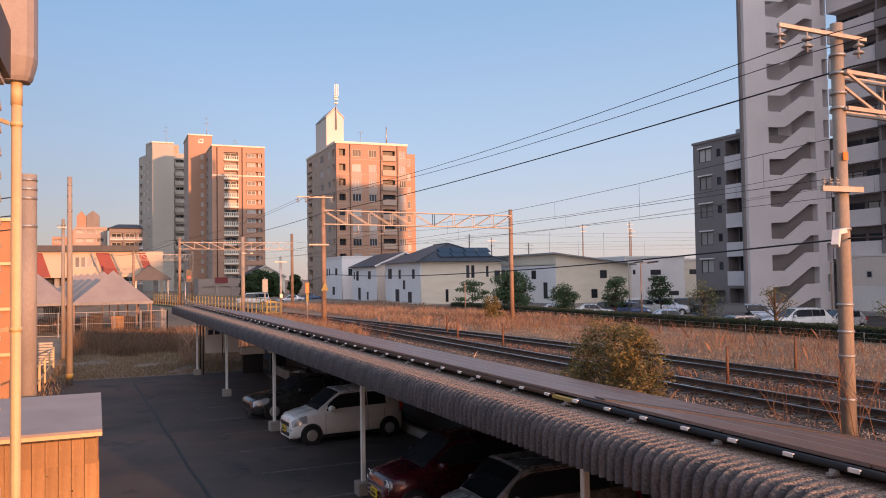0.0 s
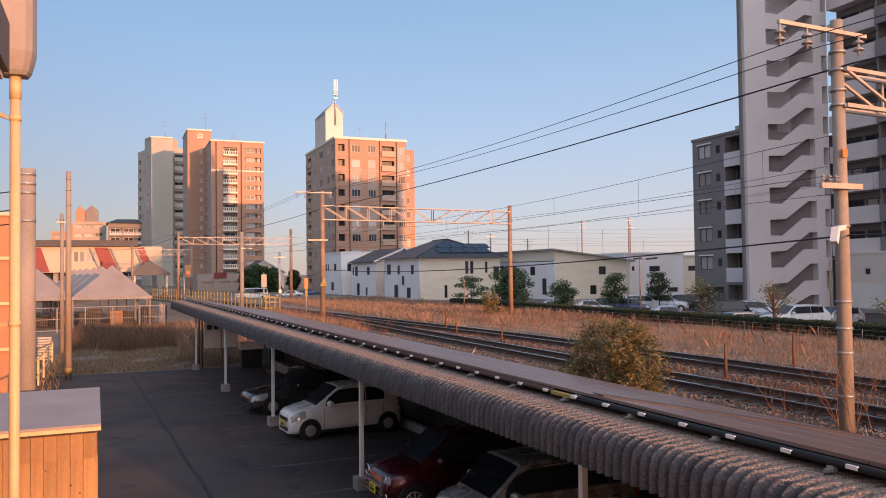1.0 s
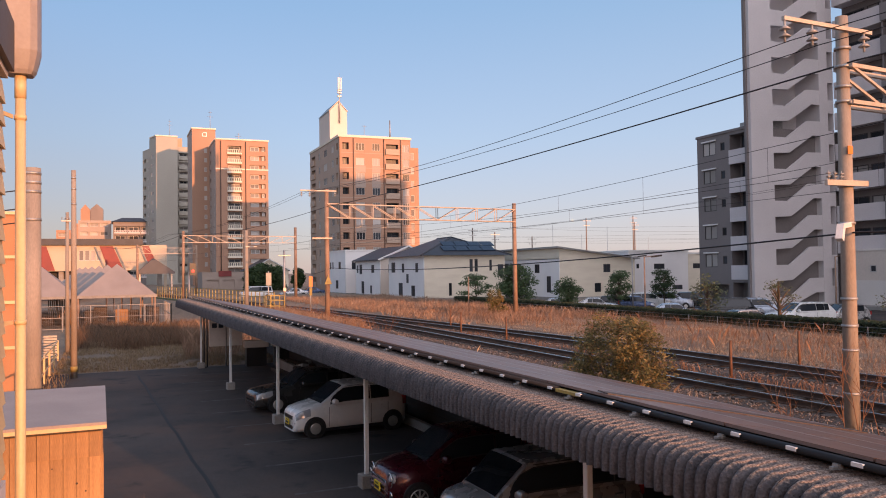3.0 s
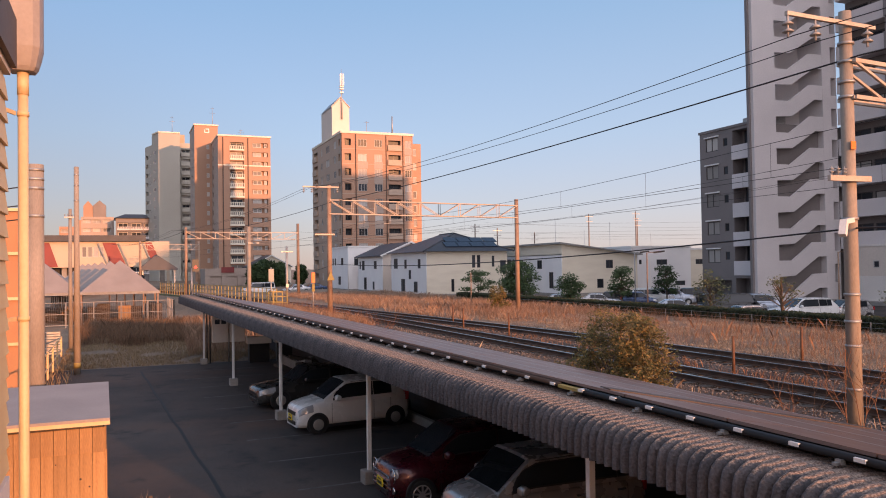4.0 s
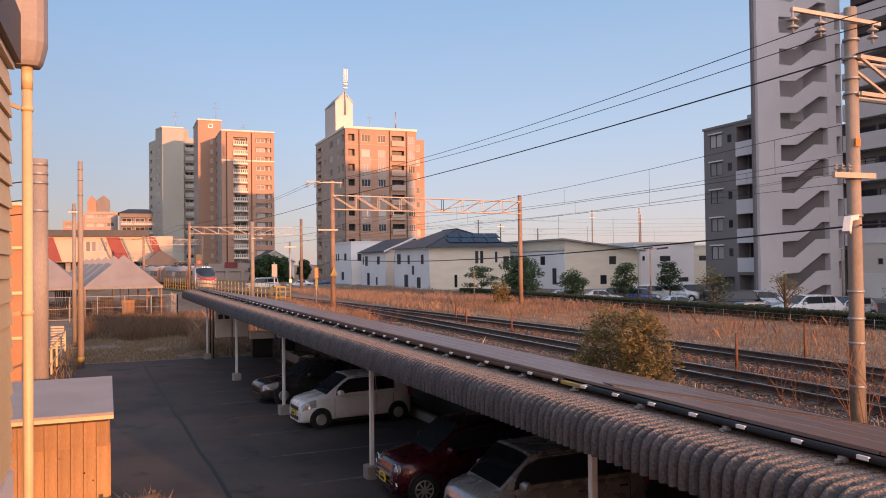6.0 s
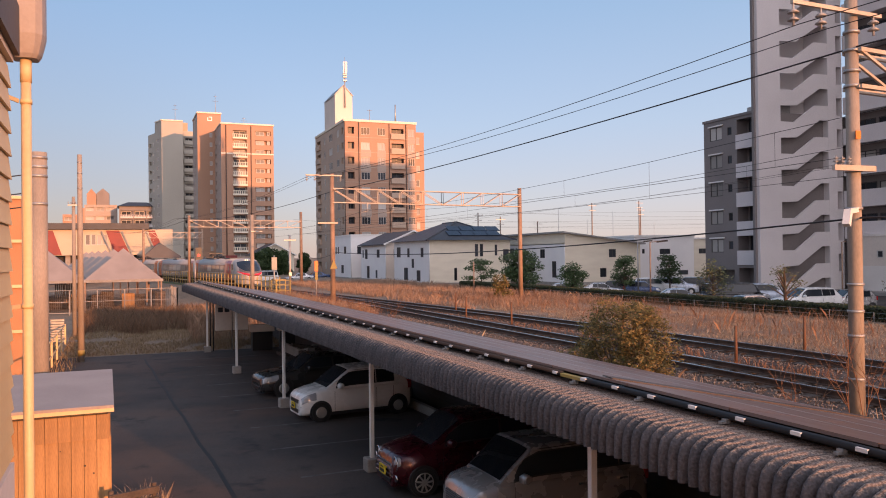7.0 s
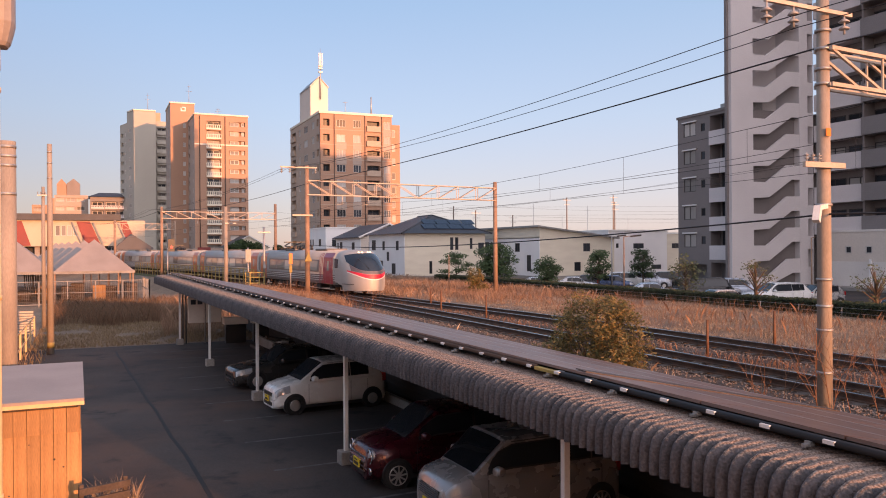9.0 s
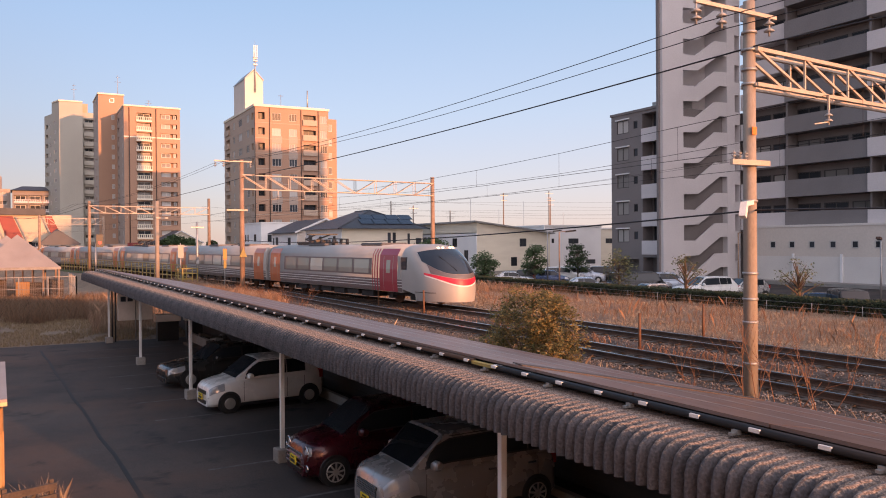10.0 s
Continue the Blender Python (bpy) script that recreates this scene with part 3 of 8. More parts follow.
def facade(bm, w, h, holes, depth, m=None, back=False):
    """A wall w by h whose holes (x0, x1, z0, z1) go depth deep, with reveals."""
    xs = sorted({0, w, *[x for q in holes for x in q[:2]]})
    zs = sorted({0, h, *[z for q in holes for z in q[2:]]})
    cache = {}

    def vert(x, y, z):
        k = (round(x, 4), round(y, 4), round(z, 4))
        if k not in cache:
            p = Vector((x, y, z))
            cache[k] = bm.verts.new(m @ p if m else p)
        return cache[k]

    for a, b in zip(xs, xs[1:]):
        for c, d in zip(zs, zs[1:]):
            if any(q[0] - 1e-4 < a and b < q[1] + 1e-4 and q[2] - 1e-4 < c and d < q[3] + 1e-4 for q in holes):
                continue
            bm.faces.new((vert(a, 0, c), vert(b, 0, c), vert(b, 0, d), vert(a, 0, d)))
    for a, b, c, d in holes:
        r = [(a, c), (b, c), (b, d), (a, d)]
        for (p, q), (s, t) in zip(r, r[1:] + r[:1]):
            bm.faces.new((vert(p, 0, q), vert(s, 0, t), vert(s, depth, t), vert(p, depth, q)))
        if back:
            bm.faces.new((vert(a, depth, c), vert(b, depth, c), vert(b, depth, d), vert(a, depth, d)))


WINDOWS = {}


def window(parent, m, x, z, w, h, depth=0.12, fm=None, gm=None, split=2, t=0.06):
    """A sash window with its pane at x, z of a facade m."""
    fm, gm = fm or FRAME_W, gm or GLASS
    key = (round(w, 2), round(h, 2), fm.name, gm.name, split, t)
    if key not in WINDOWS:
        bm = bmesh.new()
        e = [w * i / split for i in range(split + 1)]
        facade(bm, w, h, [(e[i] + (t if i == 0 else t / 2), e[i + 1] - (t if i == split - 1 else t / 2), t, h - t) for i in range(split)], 0.09, Matrix.Translation((0, -0.04, 0)))
        a = mesh("window", bm, fm)
        bm = bmesh.new()
        box(bm, t * 0.5, w - t * 0.5, 0.01, 0.03, t * 0.5, h - t * 0.5)
        WINDOWS[key] = (a, mesh("pane", bm, gm))
    a, b = WINDOWS[key]
    ob = piece("window", a, parent, m @ Matrix.Translation((x, depth - 0.05, z)))
    piece("pane", b, ob)
    return ob


def block(bm, x0, x1, y0, y1, z0, z1, skip=()):
    """A block without the faces named in skip (n: -y, w: -x)."""
    q = {"s": ((x0, y1), (x1, y1)), "n": ((x0, y0), (x1, y0)), "w": ((x0, y0), (x0, y1)), "e": ((x1, y0), (x1, y1))}
    for k, (a, b) in q.items():
        if k not in skip:
            bm.faces.new([bm.verts.new(p) for p in ((*a, z0), (*b, z0), (*b, z1), (*a, z1))])
    bm.faces.new([bm.verts.new(p) for p in ((x0, y0, z1), (x1, y0, z1), (x1, y1, z1), (x0, y1, z1))])


def rail_balcony(parent, m, x, z, w, d, h, material, kind="solid"):
    key = ("bal", round(w, 2), d, h, material.name, kind)
    if key not in WINDOWS:
        bm = bmesh.new()
        box(bm, 0, w, -d, 0.0, -0.18, 0)
        if kind == "solid":
            box(bm, 0, w, -d, -d + 0.12, 0, h)
            box(bm, 0, 0.12, -d + 0.12, 0, 0, h)
            box(bm, w - 0.12, w, -d + 0.12, 0, 0, h)
        else:
            n = int(w / 0.5)
            facade(bm, w, h, [(w * i / n + 0.09, w * (i + 1) / n - 0.09, 0.3, h - 0.12) for i in range(n)], 0.07, Matrix.Translation((0, -d, 0)))
        WINDOWS[key] = mesh("balcony", bm, material)
    return piece("balcony", WINDOWS[key], parent, m @ Matrix.Translation((x, 0, z)))


# ---- towers ----
def tower_brown():
    b = thing("apartment_tower", "brown tiled apartment tower with a pale roof hut and mast", "apartment building")
    X0, X1, Y0, Y1, Z, FL = 40.5, 55.4, 152.0, 177.0, 31.4, 2.95
    base = 0.95
    h = Z - base
    cols = [(0.7, 2.0, "rec"), (3.4, 5.2, "win"), (6.8, 8.4, "win"), (9.7, 12.3, "bal"), (13.2, 14.6, "win")]
    mf = frame_of((X0, Y0, base), (1, 0, 0))
    ml = frame_of((X0, Y1, base), (0, -1, 0))
    side = [(1.5, 5.0, "bal"), (8.0, 9.4, "win"), (12.5, 15.5, "win"), (19.0, 21.0, "win"), (22.8, 24.2, "rec")]
    for m, w, cc, name in ((mf, X1 - X0, cols, "front_wall"), (ml, Y1 - Y0, side, "side_wall")):
        holes = []
        for k in range(10):
            z = h - 1.1 - FL * k - 1.5
            for a, c, kind in cc:
                if z > 0.5:
                    holes.append((a, c, z - (0.5 if kind == "bal" else 0.0), z + 1.45) if kind != "rec" else (a, c, z + 0.1, z + 1.45))
        bm = bmesh.new()
        facade(bm, w, h, holes, 0.9, m, back=True)
        part(name, bm, BROWN_TILE if name == "front_wall" else TAN_TILE, b)
        for k in range(10):
            z = h - 1.1 - FL * k - 1.5
            if z <= 0.5:
                continue
            for a, c, kind in cc:
                if kind == "win":
                    window(b, m, a, z, c - a, 1.45, 0.14, FRAME_W, GLASS_CURTAIN if (k + int(a)) % 3 else GLASS, 3, 0.06)
                elif kind == "bal":
                    window(b, m, a, z - 0.4, c - a, 1.85, 0.9, FRAME_D, GLASS, 2, 0.08)
                    rail_balcony(b, m, a - 0.15, z - 0.5, c - a + 0.3, 0.35, 0.95, TAN_TILE, "solid")
                else:
                    window(b, m, a, z + 0.1, c - a, 1.3, 0.9, FRAME_D, GLASS, 2, 0.08)
    bm = bmesh.new()
    block(bm, X0, X1, Y0, Y1, base, Z, "nw")
    part("core", bm, TAN_TILE, b)
    bm = bmesh.new()
    for r in ((X0 - 0.15, X1 + 0.15, Y0 - 0.15, Y0 + 0.2), (X0 - 0.15, X0 + 0.2, Y0 + 0.2, Y1), (X1 - 0.2, X1 + 0.15, Y0 + 0.2, Y1)):
        box(bm, *r, Z - 0.1, Z + 0.35)
    part("coping", bm, CREAM, b)
    for k in range(1, 10):
        bm = bmesh.new()
        box(bm, X0 - 0.02, X1 + 0.02, Y0 - 0.03, Y0, Z - 0.2 - FL * k - 0.06, Z - 0.2 - FL * k + 0.06)
        part("floor_band", bm, TAN_TILE, b)
    # set-back eastern strip
    bm = bmesh.new()
    ms = frame_of((X1, Y0 + 5, base), (1, 0, 0))
    hs = [(0.9, 2.6, h - 3.4 - FL * k, h - 1.9 - FL * k) for k in range(9)]
    facade(bm, 3.6, h - 0.8, hs, 0.2, ms, back=True)
    block(bm, X1, X1 + 3.6, Y0 + 5, Y1 - 3, base, Z - 0.8, "nw")
    part("east_wing", bm, BROWN_TILE, b)
    for q in hs:
        window(b, ms, q[0], q[2], 1.7, 1.5, 0.14, FRAME_W, GLASS_CURTAIN, 2, 0.1)
    # lighter tile fields under the windows and balconies
    for k in range(10):
        z = h - 1.1 - FL * k - 1.5
        for x0, x1, dz in ((3.3, 5.4, 1.45), (6.7, 8.5, 1.45), (13.1, 14.7, 1.45)):
            if z > 1.5 and (k + int(x0)) % 3:
                bm = bmesh.new()
                box(bm, x0, x1, -0.025, 0.0, z - FL + dz + 0.05, z - 0.05, mf)
                part("tile_field", bm, TAUPE, b)
    for x in (0.02, 2.9, 9.2, 12.75):
        bm = bmesh.new()
        rod(bm, mf @ Vector((x, -0.12, 0.3)), mf @ Vector((x, -0.12, h - 0.2)), 0.07, n=6)
        part("downpipe", bm, DUCT, b)
    # roof hut with a gable and the mast
    hx0, hx1, hy0, hy1, hz, ha = 42.3, 46.1, 166.0, 175.5, 39.2, 41.3
    hc = 44.2
    bm = bmesh.new()
    ring = lambda y: [(hx0, y, Z), (hx1, y, Z), (hx1, y, hz), (hc, y, ha), (hx0, y, hz)]
    loft(bm, [ring(hy0), ring(hy1)], smooth=False)
    part("roof_hut", bm, BEIGE_WALL, b, "pale plastered roof hut with a gabled top")
    for x0, x1 in ((hx0 - 0.15, hc), (hc, hx1 + 0.15)):
        bm = bmesh.new()
        z0, z1 = (hz - 0.02, ha + 0.08) if x1 == hc else (ha + 0.08, hz - 0.02)
        prism(bm, ((x0, hy0 - 0.15, z0), (x1, hy0 - 0.15, z1), (x1, hy1 + 0.15, z1), (x0, hy1 + 0.15, z0)), (0, 0, 0.12))
        part("hut_roof", bm, GALV, b, "grey metal hut roof")
    bm = bmesh.new()
    rod(bm, (44.4, 165.7, 36.6), (44.4, 165.7, 45.0), 0.16, 0.10)
    box(bm, 44.25, 44.55, 165.6, 166.05, 37.0, 37.3)
    for dz in (42.2, 43.0, 43.5):
        box(bm, 43.98, 44.82, 165.5, 165.9, dz, dz + 0.3)
    rod(bm, (44.4, 165.7, 45.0), (44.4, 165.7, 47.4), 0.05, 0.03, 6)
    part("mast", bm, GALV, b, "grey antenna mast")
    for i in range(3):
        bm = bmesh.new()
        box(bm, 43.95 + 0.34 * i, 44.15 + 0.34 * i, 165.2, 165.4, 43.8, 46.3)
        part("antenna_panel", bm, WHITE, b, "pale upright antenna panel")
    bm = bmesh.new()
    rod(bm, (51.4, 153, Z), (51.4, 153, Z + 3.9), 0.16, 0.12)
    part("aerial", bm, GALV, b)
    bm = bmesh.new()
    rod(bm, (46.9, 156, Z), (46.9, 156, Z + 3.2), 0.05)
    rod(bm, (46.4, 156, Z + 3.0), (47.4, 156, Z + 3.0), 0.04)
    part("aerial", bm, GALV, b)


def tower_ochre():
    b = thing("apartment_tower", "ochre and brown apartment tower of three joined slabs", "apartment building")
    base = 0.9

    def wall(name, a, c, top, material, cols, FL, first, rows=13):
        """One upright face from a to c (plan points, far end first on a flank) with its columns of openings."""
        m = frame_of((*a, base), (c[0] - a[0], c[1] - a[1], 0))
        w, h = math.hypot(c[0] - a[0], c[1] - a[1]), top - base
        zs = [h - first - FL * k for k in range(rows) if h - first - FL * k > 1.2]
        holes = [(x0, x1, z - (0.95 if kind in ("rail", "wall") else 0.0), z + 1.3) for z in zs for x0, x1, kind in cols]
        bm = bmesh.new()
        facade(bm, w, h, holes, 1.0, m, back=True)
        part(name, bm, material, b)
        for k, z in enumerate(zs):
            for x0, x1, kind in cols:
                if kind in ("rail", "wall"):
                    window(b, m, x0 + 0.25, z - 0.8, x1 - x0 - 0.5, 2.0, 0.98, FRAME_W, GLASS_CURTAIN if k % 3 else GLASS, 2, 0.1)
                    rail_balcony(b, m, x0 - 0.15, z - 0.95, x1 - x0 + 0.3, 0.45, 1.2, CREAM if kind == "rail" else SAGE, "rail" if kind == "rail" else "solid")
                elif kind == "band":
                    window(b, m, x0 + 0.2, z, (x1 - x0) * 0.55, 1.25, 0.5, FRAME_W, GLASS_CURTAIN, 2, 0.14)
                    window(b, m, x0 + (x1 - x0) * 0.78, z + 0.1, 0.75, 1.1, 0.5, FRAME_W, GLASS_CURTAIN, 1, 0.12)
                elif kind == "pale":
                    window(b, m, x0, z, x1 - x0, 1.3, 0.15, FRAME_W, GLASS_CURTAIN, 2, 0.14)
                else:
                    window(b, m, x0, z, x1 - x0, 1.3, 0.95, FRAME_D, GLASS, 1, 0.1)
        return m

    def closing(name, outline, top, material, walls=2):
        """Roof and rear faces of one slab."""
        bm = bmesh.new()
        lo, hi = [bm.verts.new((*q, base)) for q in outline[:walls + 1]], [bm.verts.new((*q, top)) for q in outline]
        for i in range(walls):
            bm.faces.new((lo[i], lo[i + 1], hi[i + 1], hi[i]))
        bm.faces.new(hi)
        part(name, bm, material, b)

    def coping(pts, top):
        bm = bmesh.new()
        for p, q in zip(pts, pts[1:]):
            bar(bm, (*p, top + 0.12), (*q, top + 0.12), 0.4, 0.4)
        part("coping", bm, CREAM, b)

    # eastern slab, nearest
    m = wall("east_front", (26.1, 232), (40.8, 232), 42.8, BROWN_TILE, [(3.3, 7.1, "rail"), (9.5, 13.9, "band")], 2.68, 3.0, 14)
    wall("east_flank", (26.1, 250), (26.1, 232), 42.8, TAUPE, [(3.5, 6.5, "deep"), (13.8, 14.8, "pale")], 2.68, 3.0, 14)
    closing("east_rear", [(40.8, 232), (40.8, 250), (26.1, 250), (26.1, 232)], 42.79, BROWN_TILE)
    coping([(26.1, 250), (26.1, 232), (40.8, 232), (40.8, 250)], 42.8)
    bm = bmesh.new()
    box(bm, 0, 14.7, -0.07, -0.003, 33.4, 33.75, m)
    part("string_course", bm, CREAM, b)
    for x in (1.35, 8.3):
        bm = bmesh.new()
        rod(bm, m @ Vector((x, -0.15, 0.5)), m @ Vector((x, -0.15, 41.5)), 0.12, n=6)
        part("downpipe", bm, DUCT, b)
    # middle slab with its square sign
    m = wall("middle_front", (21.1, 248), (27.9, 248), 48.3, BROWN_TILE, [(3.5, 4.3, "pale")], 2.84, 7.2, 13)
    wall("middle_flank", (21.1, 264), (21.1, 248), 48.3, TAUPE, [(7.0, 8.6, "deep")], 2.84, 7.2, 13)
    closing("middle_rear", [(27.9, 248), (27.9, 264), (21.1, 264), (21.1, 248)], 48.29, BROWN_TILE)
    coping([(21.1, 264), (21.1, 248), (27.9, 248), (27.9, 264)], 48.3)
    for z0, z1, x0, x1 in ((46.0, 46.25, 2.9, 4.3), (47.05, 47.3, 3.3, 4.3), (46.25, 47.05, 2.9, 3.15), (46.25, 47.05, 4.05, 4.3)):
        bm = bmesh.new()
        box(bm, x0, x1, -0.1, -0.003, z0 - base, z1 - base, m)
        part("roof_sign", bm, WHITE, b, "plain pale square sign")
    # western slab, set far back, with a skewed flank
    wall("west_front", (12.4, 280), (19.2, 280), 50.8, SAGE, [], 3.0, 3.0)
    wall("west_flank", (10.7, 286), (12.4, 280), 50.8, SAGE, [(1.4, 3.6, "pale")], 3.1, 7.0, 13)
    wall("west_flank", (8.65, 293.4), (10.7, 286), 47.4, SAGE, [(0.9, 3.4, "deep"), (5.2, 6.2, "pale")], 3.1, 4.4, 13)
    closing("west_rear", [(19.2, 280), (19.2, 293.4), (8.65, 293.4)], 47.39, SAGE)
    closing("west_crown", [(19.2, 280), (19.2, 290), (10.7, 290), (10.7, 286), (12.4, 280)], 50.79, SAGE, 3)
    coping([(10.7, 286), (12.4, 280), (19.2, 280)], 50.8)
    # link with stacked balconies
    wall("link_front", (19.22, 282), (23.2, 282), 47.8, SAGE, [(0.5, 3.4, "wall")], 3.1, 3.4, 14)
    closing("link_rear", [(23.2, 282), (23.2, 290), (19.22, 290), (19.22, 282)], 47.79, SAGE)
    bm = bmesh.new()
    box(bm, 19.3, 21.0, 284, 286, 47.8, 51.0)
    part("roof_plant", bm, OCHRE_WALL, b)
    for x, y, z, hh in ((17.0, 284, 50.8, 6.5), (27.0, 254, 48.3, 7), (33.6, 240, 42.8, 3.4)):
        bm = bmesh.new()
        rod(bm, (x, y, z), (x, y, z + hh), 0.09, 0.04)
        rod(bm, (x - 0.9, y, z + hh * 0.7), (x + 0.9, y, z + hh * 0.7), 0.05)
        rod(bm, (x - 0.5, y, z + hh * 0.9), (x + 0.5, y, z + hh * 0.9), 0.05)
        part("aerial", bm, GALV, b)


tower_brown()
tower_ochre()


# ---- the tall block beside the car park ----
def stair_block():
    b = thing("apartment_block", "tall pale grey apartment block with an outdoor zigzag stair", "apartment building")
    base, FL, TOP = 0.95, 3.05, 34.0
    x0, x1, Y = 55.1, 65.7, 58.0
    nfl = 11
    # stair front: two piers and the sloping parapets
    bm = bmesh.new()
    box(bm, x0, x0 + 2.7, Y, Y + 0.25, base, TOP)
    box(bm, x0 + 8.7, x0 + 9.3, Y, Y + 0.25, base, TOP)
    part("stair_pier", bm, GREY_WALL, b)
    zb0 = base + 0.80
    low = [(0, 0), (1.65, 0.0), (4.3, 1.73), (6.0, 1.77)]
    high = [(0, 1.5), (2.0, 1.6), (4.98, 3.4), (6.0, 3.4)]
    lx = x0 + 2.7
    for k in range(-1, nfl):
        bm = bmesh.new()
        top = [(lx + u, zb0 + FL * (k + 1) + w) for u, w in low]
        bot = [(lx + u, zb0 + FL * k + w) for u, w in high]
        if k == -1:
            bot = [(x, max(base, z)) for x, z in bot]
        # one band from the head of an opening to the sill of the next
        us = sorted({p[0] for p in top + bot})

        def at(line, x):
            for (a, za), (c, zc) in zip(line, line[1:]):
                if a <= x <= c:
                    return za + (zc - za) * (x - a) / (c - a)
            return line[-1][1]

        for a, c in zip(us, us[1:]):
            v = []
            for yy in (Y + 0.02, Y + 0.22):
                v += [bm.verts.new((a, yy, at(bot, a))), bm.verts.new((c, yy, at(bot, c))), bm.verts.new((c, yy, at(top, c))), bm.verts.new((a, yy, at(top, a)))]
            for f in ((0, 1, 2, 3), (7, 6, 5, 4), (3, 2, 6, 7), (1, 0, 4, 5)):
                bm.faces.new([v[i] for i in f])
        bmesh.ops.remove_doubles(bm, verts=bm.verts[:], dist=0.001)
        part("stair_parapet", bm, GREY_WALL, b, "pale zigzag parapet of the outdoor stair")
    # inside of the stair
    bm = bmesh.new()
    box(bm, x0 + 3.3, x1 + 0.3, Y + 3.0, Y + 3.2, base, TOP)
    for k in range(nfl):
        z = zb0 + FL * k - 1.0
        box(bm, lx, lx + 1.7, Y + 0.25, Y + 2.6, z - 0.2, z)
        box(bm, lx + 4.25, lx + 6.0, Y + 0.25, Y + 3.0, z + 1.55, z + 1.75)
        for s in range(9):
            u = lx + 1.65 + s * 0.29
            box(bm, u, u + 0.31, Y + 0.3, Y + 1.5, z + s * 0.194 - 0.2, z + (s + 1) * 0.194)
    box(bm, x0 + 8.75, x0 + 9.2, Y + 0.26, Y + 3.0, base, TOP - 0.1)
    part("stair", bm, GREY_WALL, b)
    # lobby openings right of the stair
    m = frame_of((x0 + 9.3, Y + 0.05, base), (1, 0, 0))
    holes = [(0.55, 1.25, 1.9 + FL * k - 0.2, 3.45 + FL * k) for k in range(-1, nfl - 1) if 1.7 + FL * k > 0]
    bm = bmesh.new()
    facade(bm, x1 - x0 - 9.3, TOP - base, holes, 1.4, m, back=True)
    part("lobby_wall", bm, GREY_WALL, b)
    bm = bmesh.new()
    box(bm, x0 - 0.22, x0 - 0.004, Y + 0.35, Y + 0.64, base, TOP - 1.2)
    part("flank_strip", bm, DARK_TILE, b, "dark tiled strip on the flank")
    # western flank
    bm = bmesh.new()
    block(bm, x0, x0 + 2.7, Y + 0.25, Y + 0.65, base, TOP, "n")
    block(bm, 62.0, x1, Y + 3.21, Y + 6.0, base, TOP, "n")
    part("core", bm, GREY_WALL, b)
    # long balcony front, parallel to the railway
    bm = bmesh.new()
    # stretched unseen behind the eye so its shadow covers the car park
    L = 130.0
    m = frame_of((x1 + 1.4, Y, base), (0, -1, 0))
    facade(bm, L, TOP - base, [], 0.2, m)
    block(bm, x1 + 1.41, x1 + 14, Y - L, Y, base, TOP, "w")
    # dark tile here paints in the shade of the deep balcony recess
    part("main_wall", bm, DARK_TILE, b)
    bays = [(0.0, 5.6, GREY_WALL, 0.0), (5.6, 14.2, GREY_TILE, 0.35), (14.2, 17.4, GREY_WALL, 0.55), (17.4, 26.0, GREY_TILE, 0.35), (26.0, 34.6, GREY_TILE, 0.35), (34.6, 37.8, GREY_WALL, 0.55), (37.8, 50, GREY_TILE, 0.35), (50, 64, GREY_TILE, 0.35)]
    mb = frame_of((x1, Y, base), (0, -1, 0))
    for k in range(1, nfl):
        z = 2.05 + FL * k
        for a, c, material, out in bays:
            key = ("bb", round(c - a, 2), material.name)
            if key not in WINDOWS:
                bm = bmesh.new()
                box(bm, 0.02, c - a - 0.02, 0, 0.16, -0.2, 1.42)
                box(bm, 0.02, c - a - 0.02, 0.16, 1.4 + 0.5, -0.2, -0.02)
                WINDOWS[key] = mesh("balcony_parapet", bm, material)
            piece("balcony_parapet", WINDOWS[key], b, mb @ Matrix.Translation((a, -out, z)))
            n = max(1, int((c - a) / 2.8))
            for i in range(n):
                ww = 2.5
                xx = a + (c - a) * (i + 0.5) / n - ww / 2
                window(b, mb, xx, z + 0.1, ww, 2.1, 1.4, FRAME_D, GLASS if (i + k) % 3 else GLASS_CURTAIN, 2, 0.09)
    bm = bmesh.new()
    # dividers take the same dark colour, matching the painted recess shade
    for x in (5.6, 14.2, 17.4, 26.0, 34.6, 37.8, 50):
        bm = bmesh.new()
        box(bm, x - 0.1, x + 0.1, 0.0, 1.42, 5.0, TOP - base, mb)
        part("balcony_divider", bm, DARK_TILE, b)
    # ground-floor wing
    w = thing("garage_wing", "low beige wing with small square windows and white pilasters", "building wing")
    mw = frame_of((x1 - 1.0, Y - 2.6, base), (0, -1, 0))
    holes = [(1.9 + 2.15 * i, 2.45 + 2.15 * i, 3.12, 3.67) for i in range(22)]
    bm = bmesh.new()
    facade(bm, 60, 5.05, holes, 0.25, mw, back=True)
    part("wing_wall", bm, BEIGE_WALL, w)
    for q in holes:
        window(w, mw, q[0] - 0.06, q[2] - 0.06, 0.67, 0.67, 0.05, FRAME_W, GLASS, 1, 0.08)
    bm = bmesh.new()
    box(bm, 0.01, 60, -0.06, 1.2, 5.05, 5.25, mw)
    box(bm, 0.0, 60, -0.04, -0.004, 0, 2.3, mw)
    part("pale_dado", bm, DADO, w)
    for i in range(12):
        bm = bmesh.new()
        box(bm, 4.4 + 5 * i, 4.62 + 5 * i, -0.16, -0.044, 0, 2.55, mw)
        part("pilaster", bm, PLASTER, w, "white pilaster")
    bm = bmesh.new()
    block(bm, x1 - 0.99, x1, Y - 62.6, Y - 2.6, base, base + 5.05, "w")
    part("wing_core", bm, BEIGE_WALL, w)


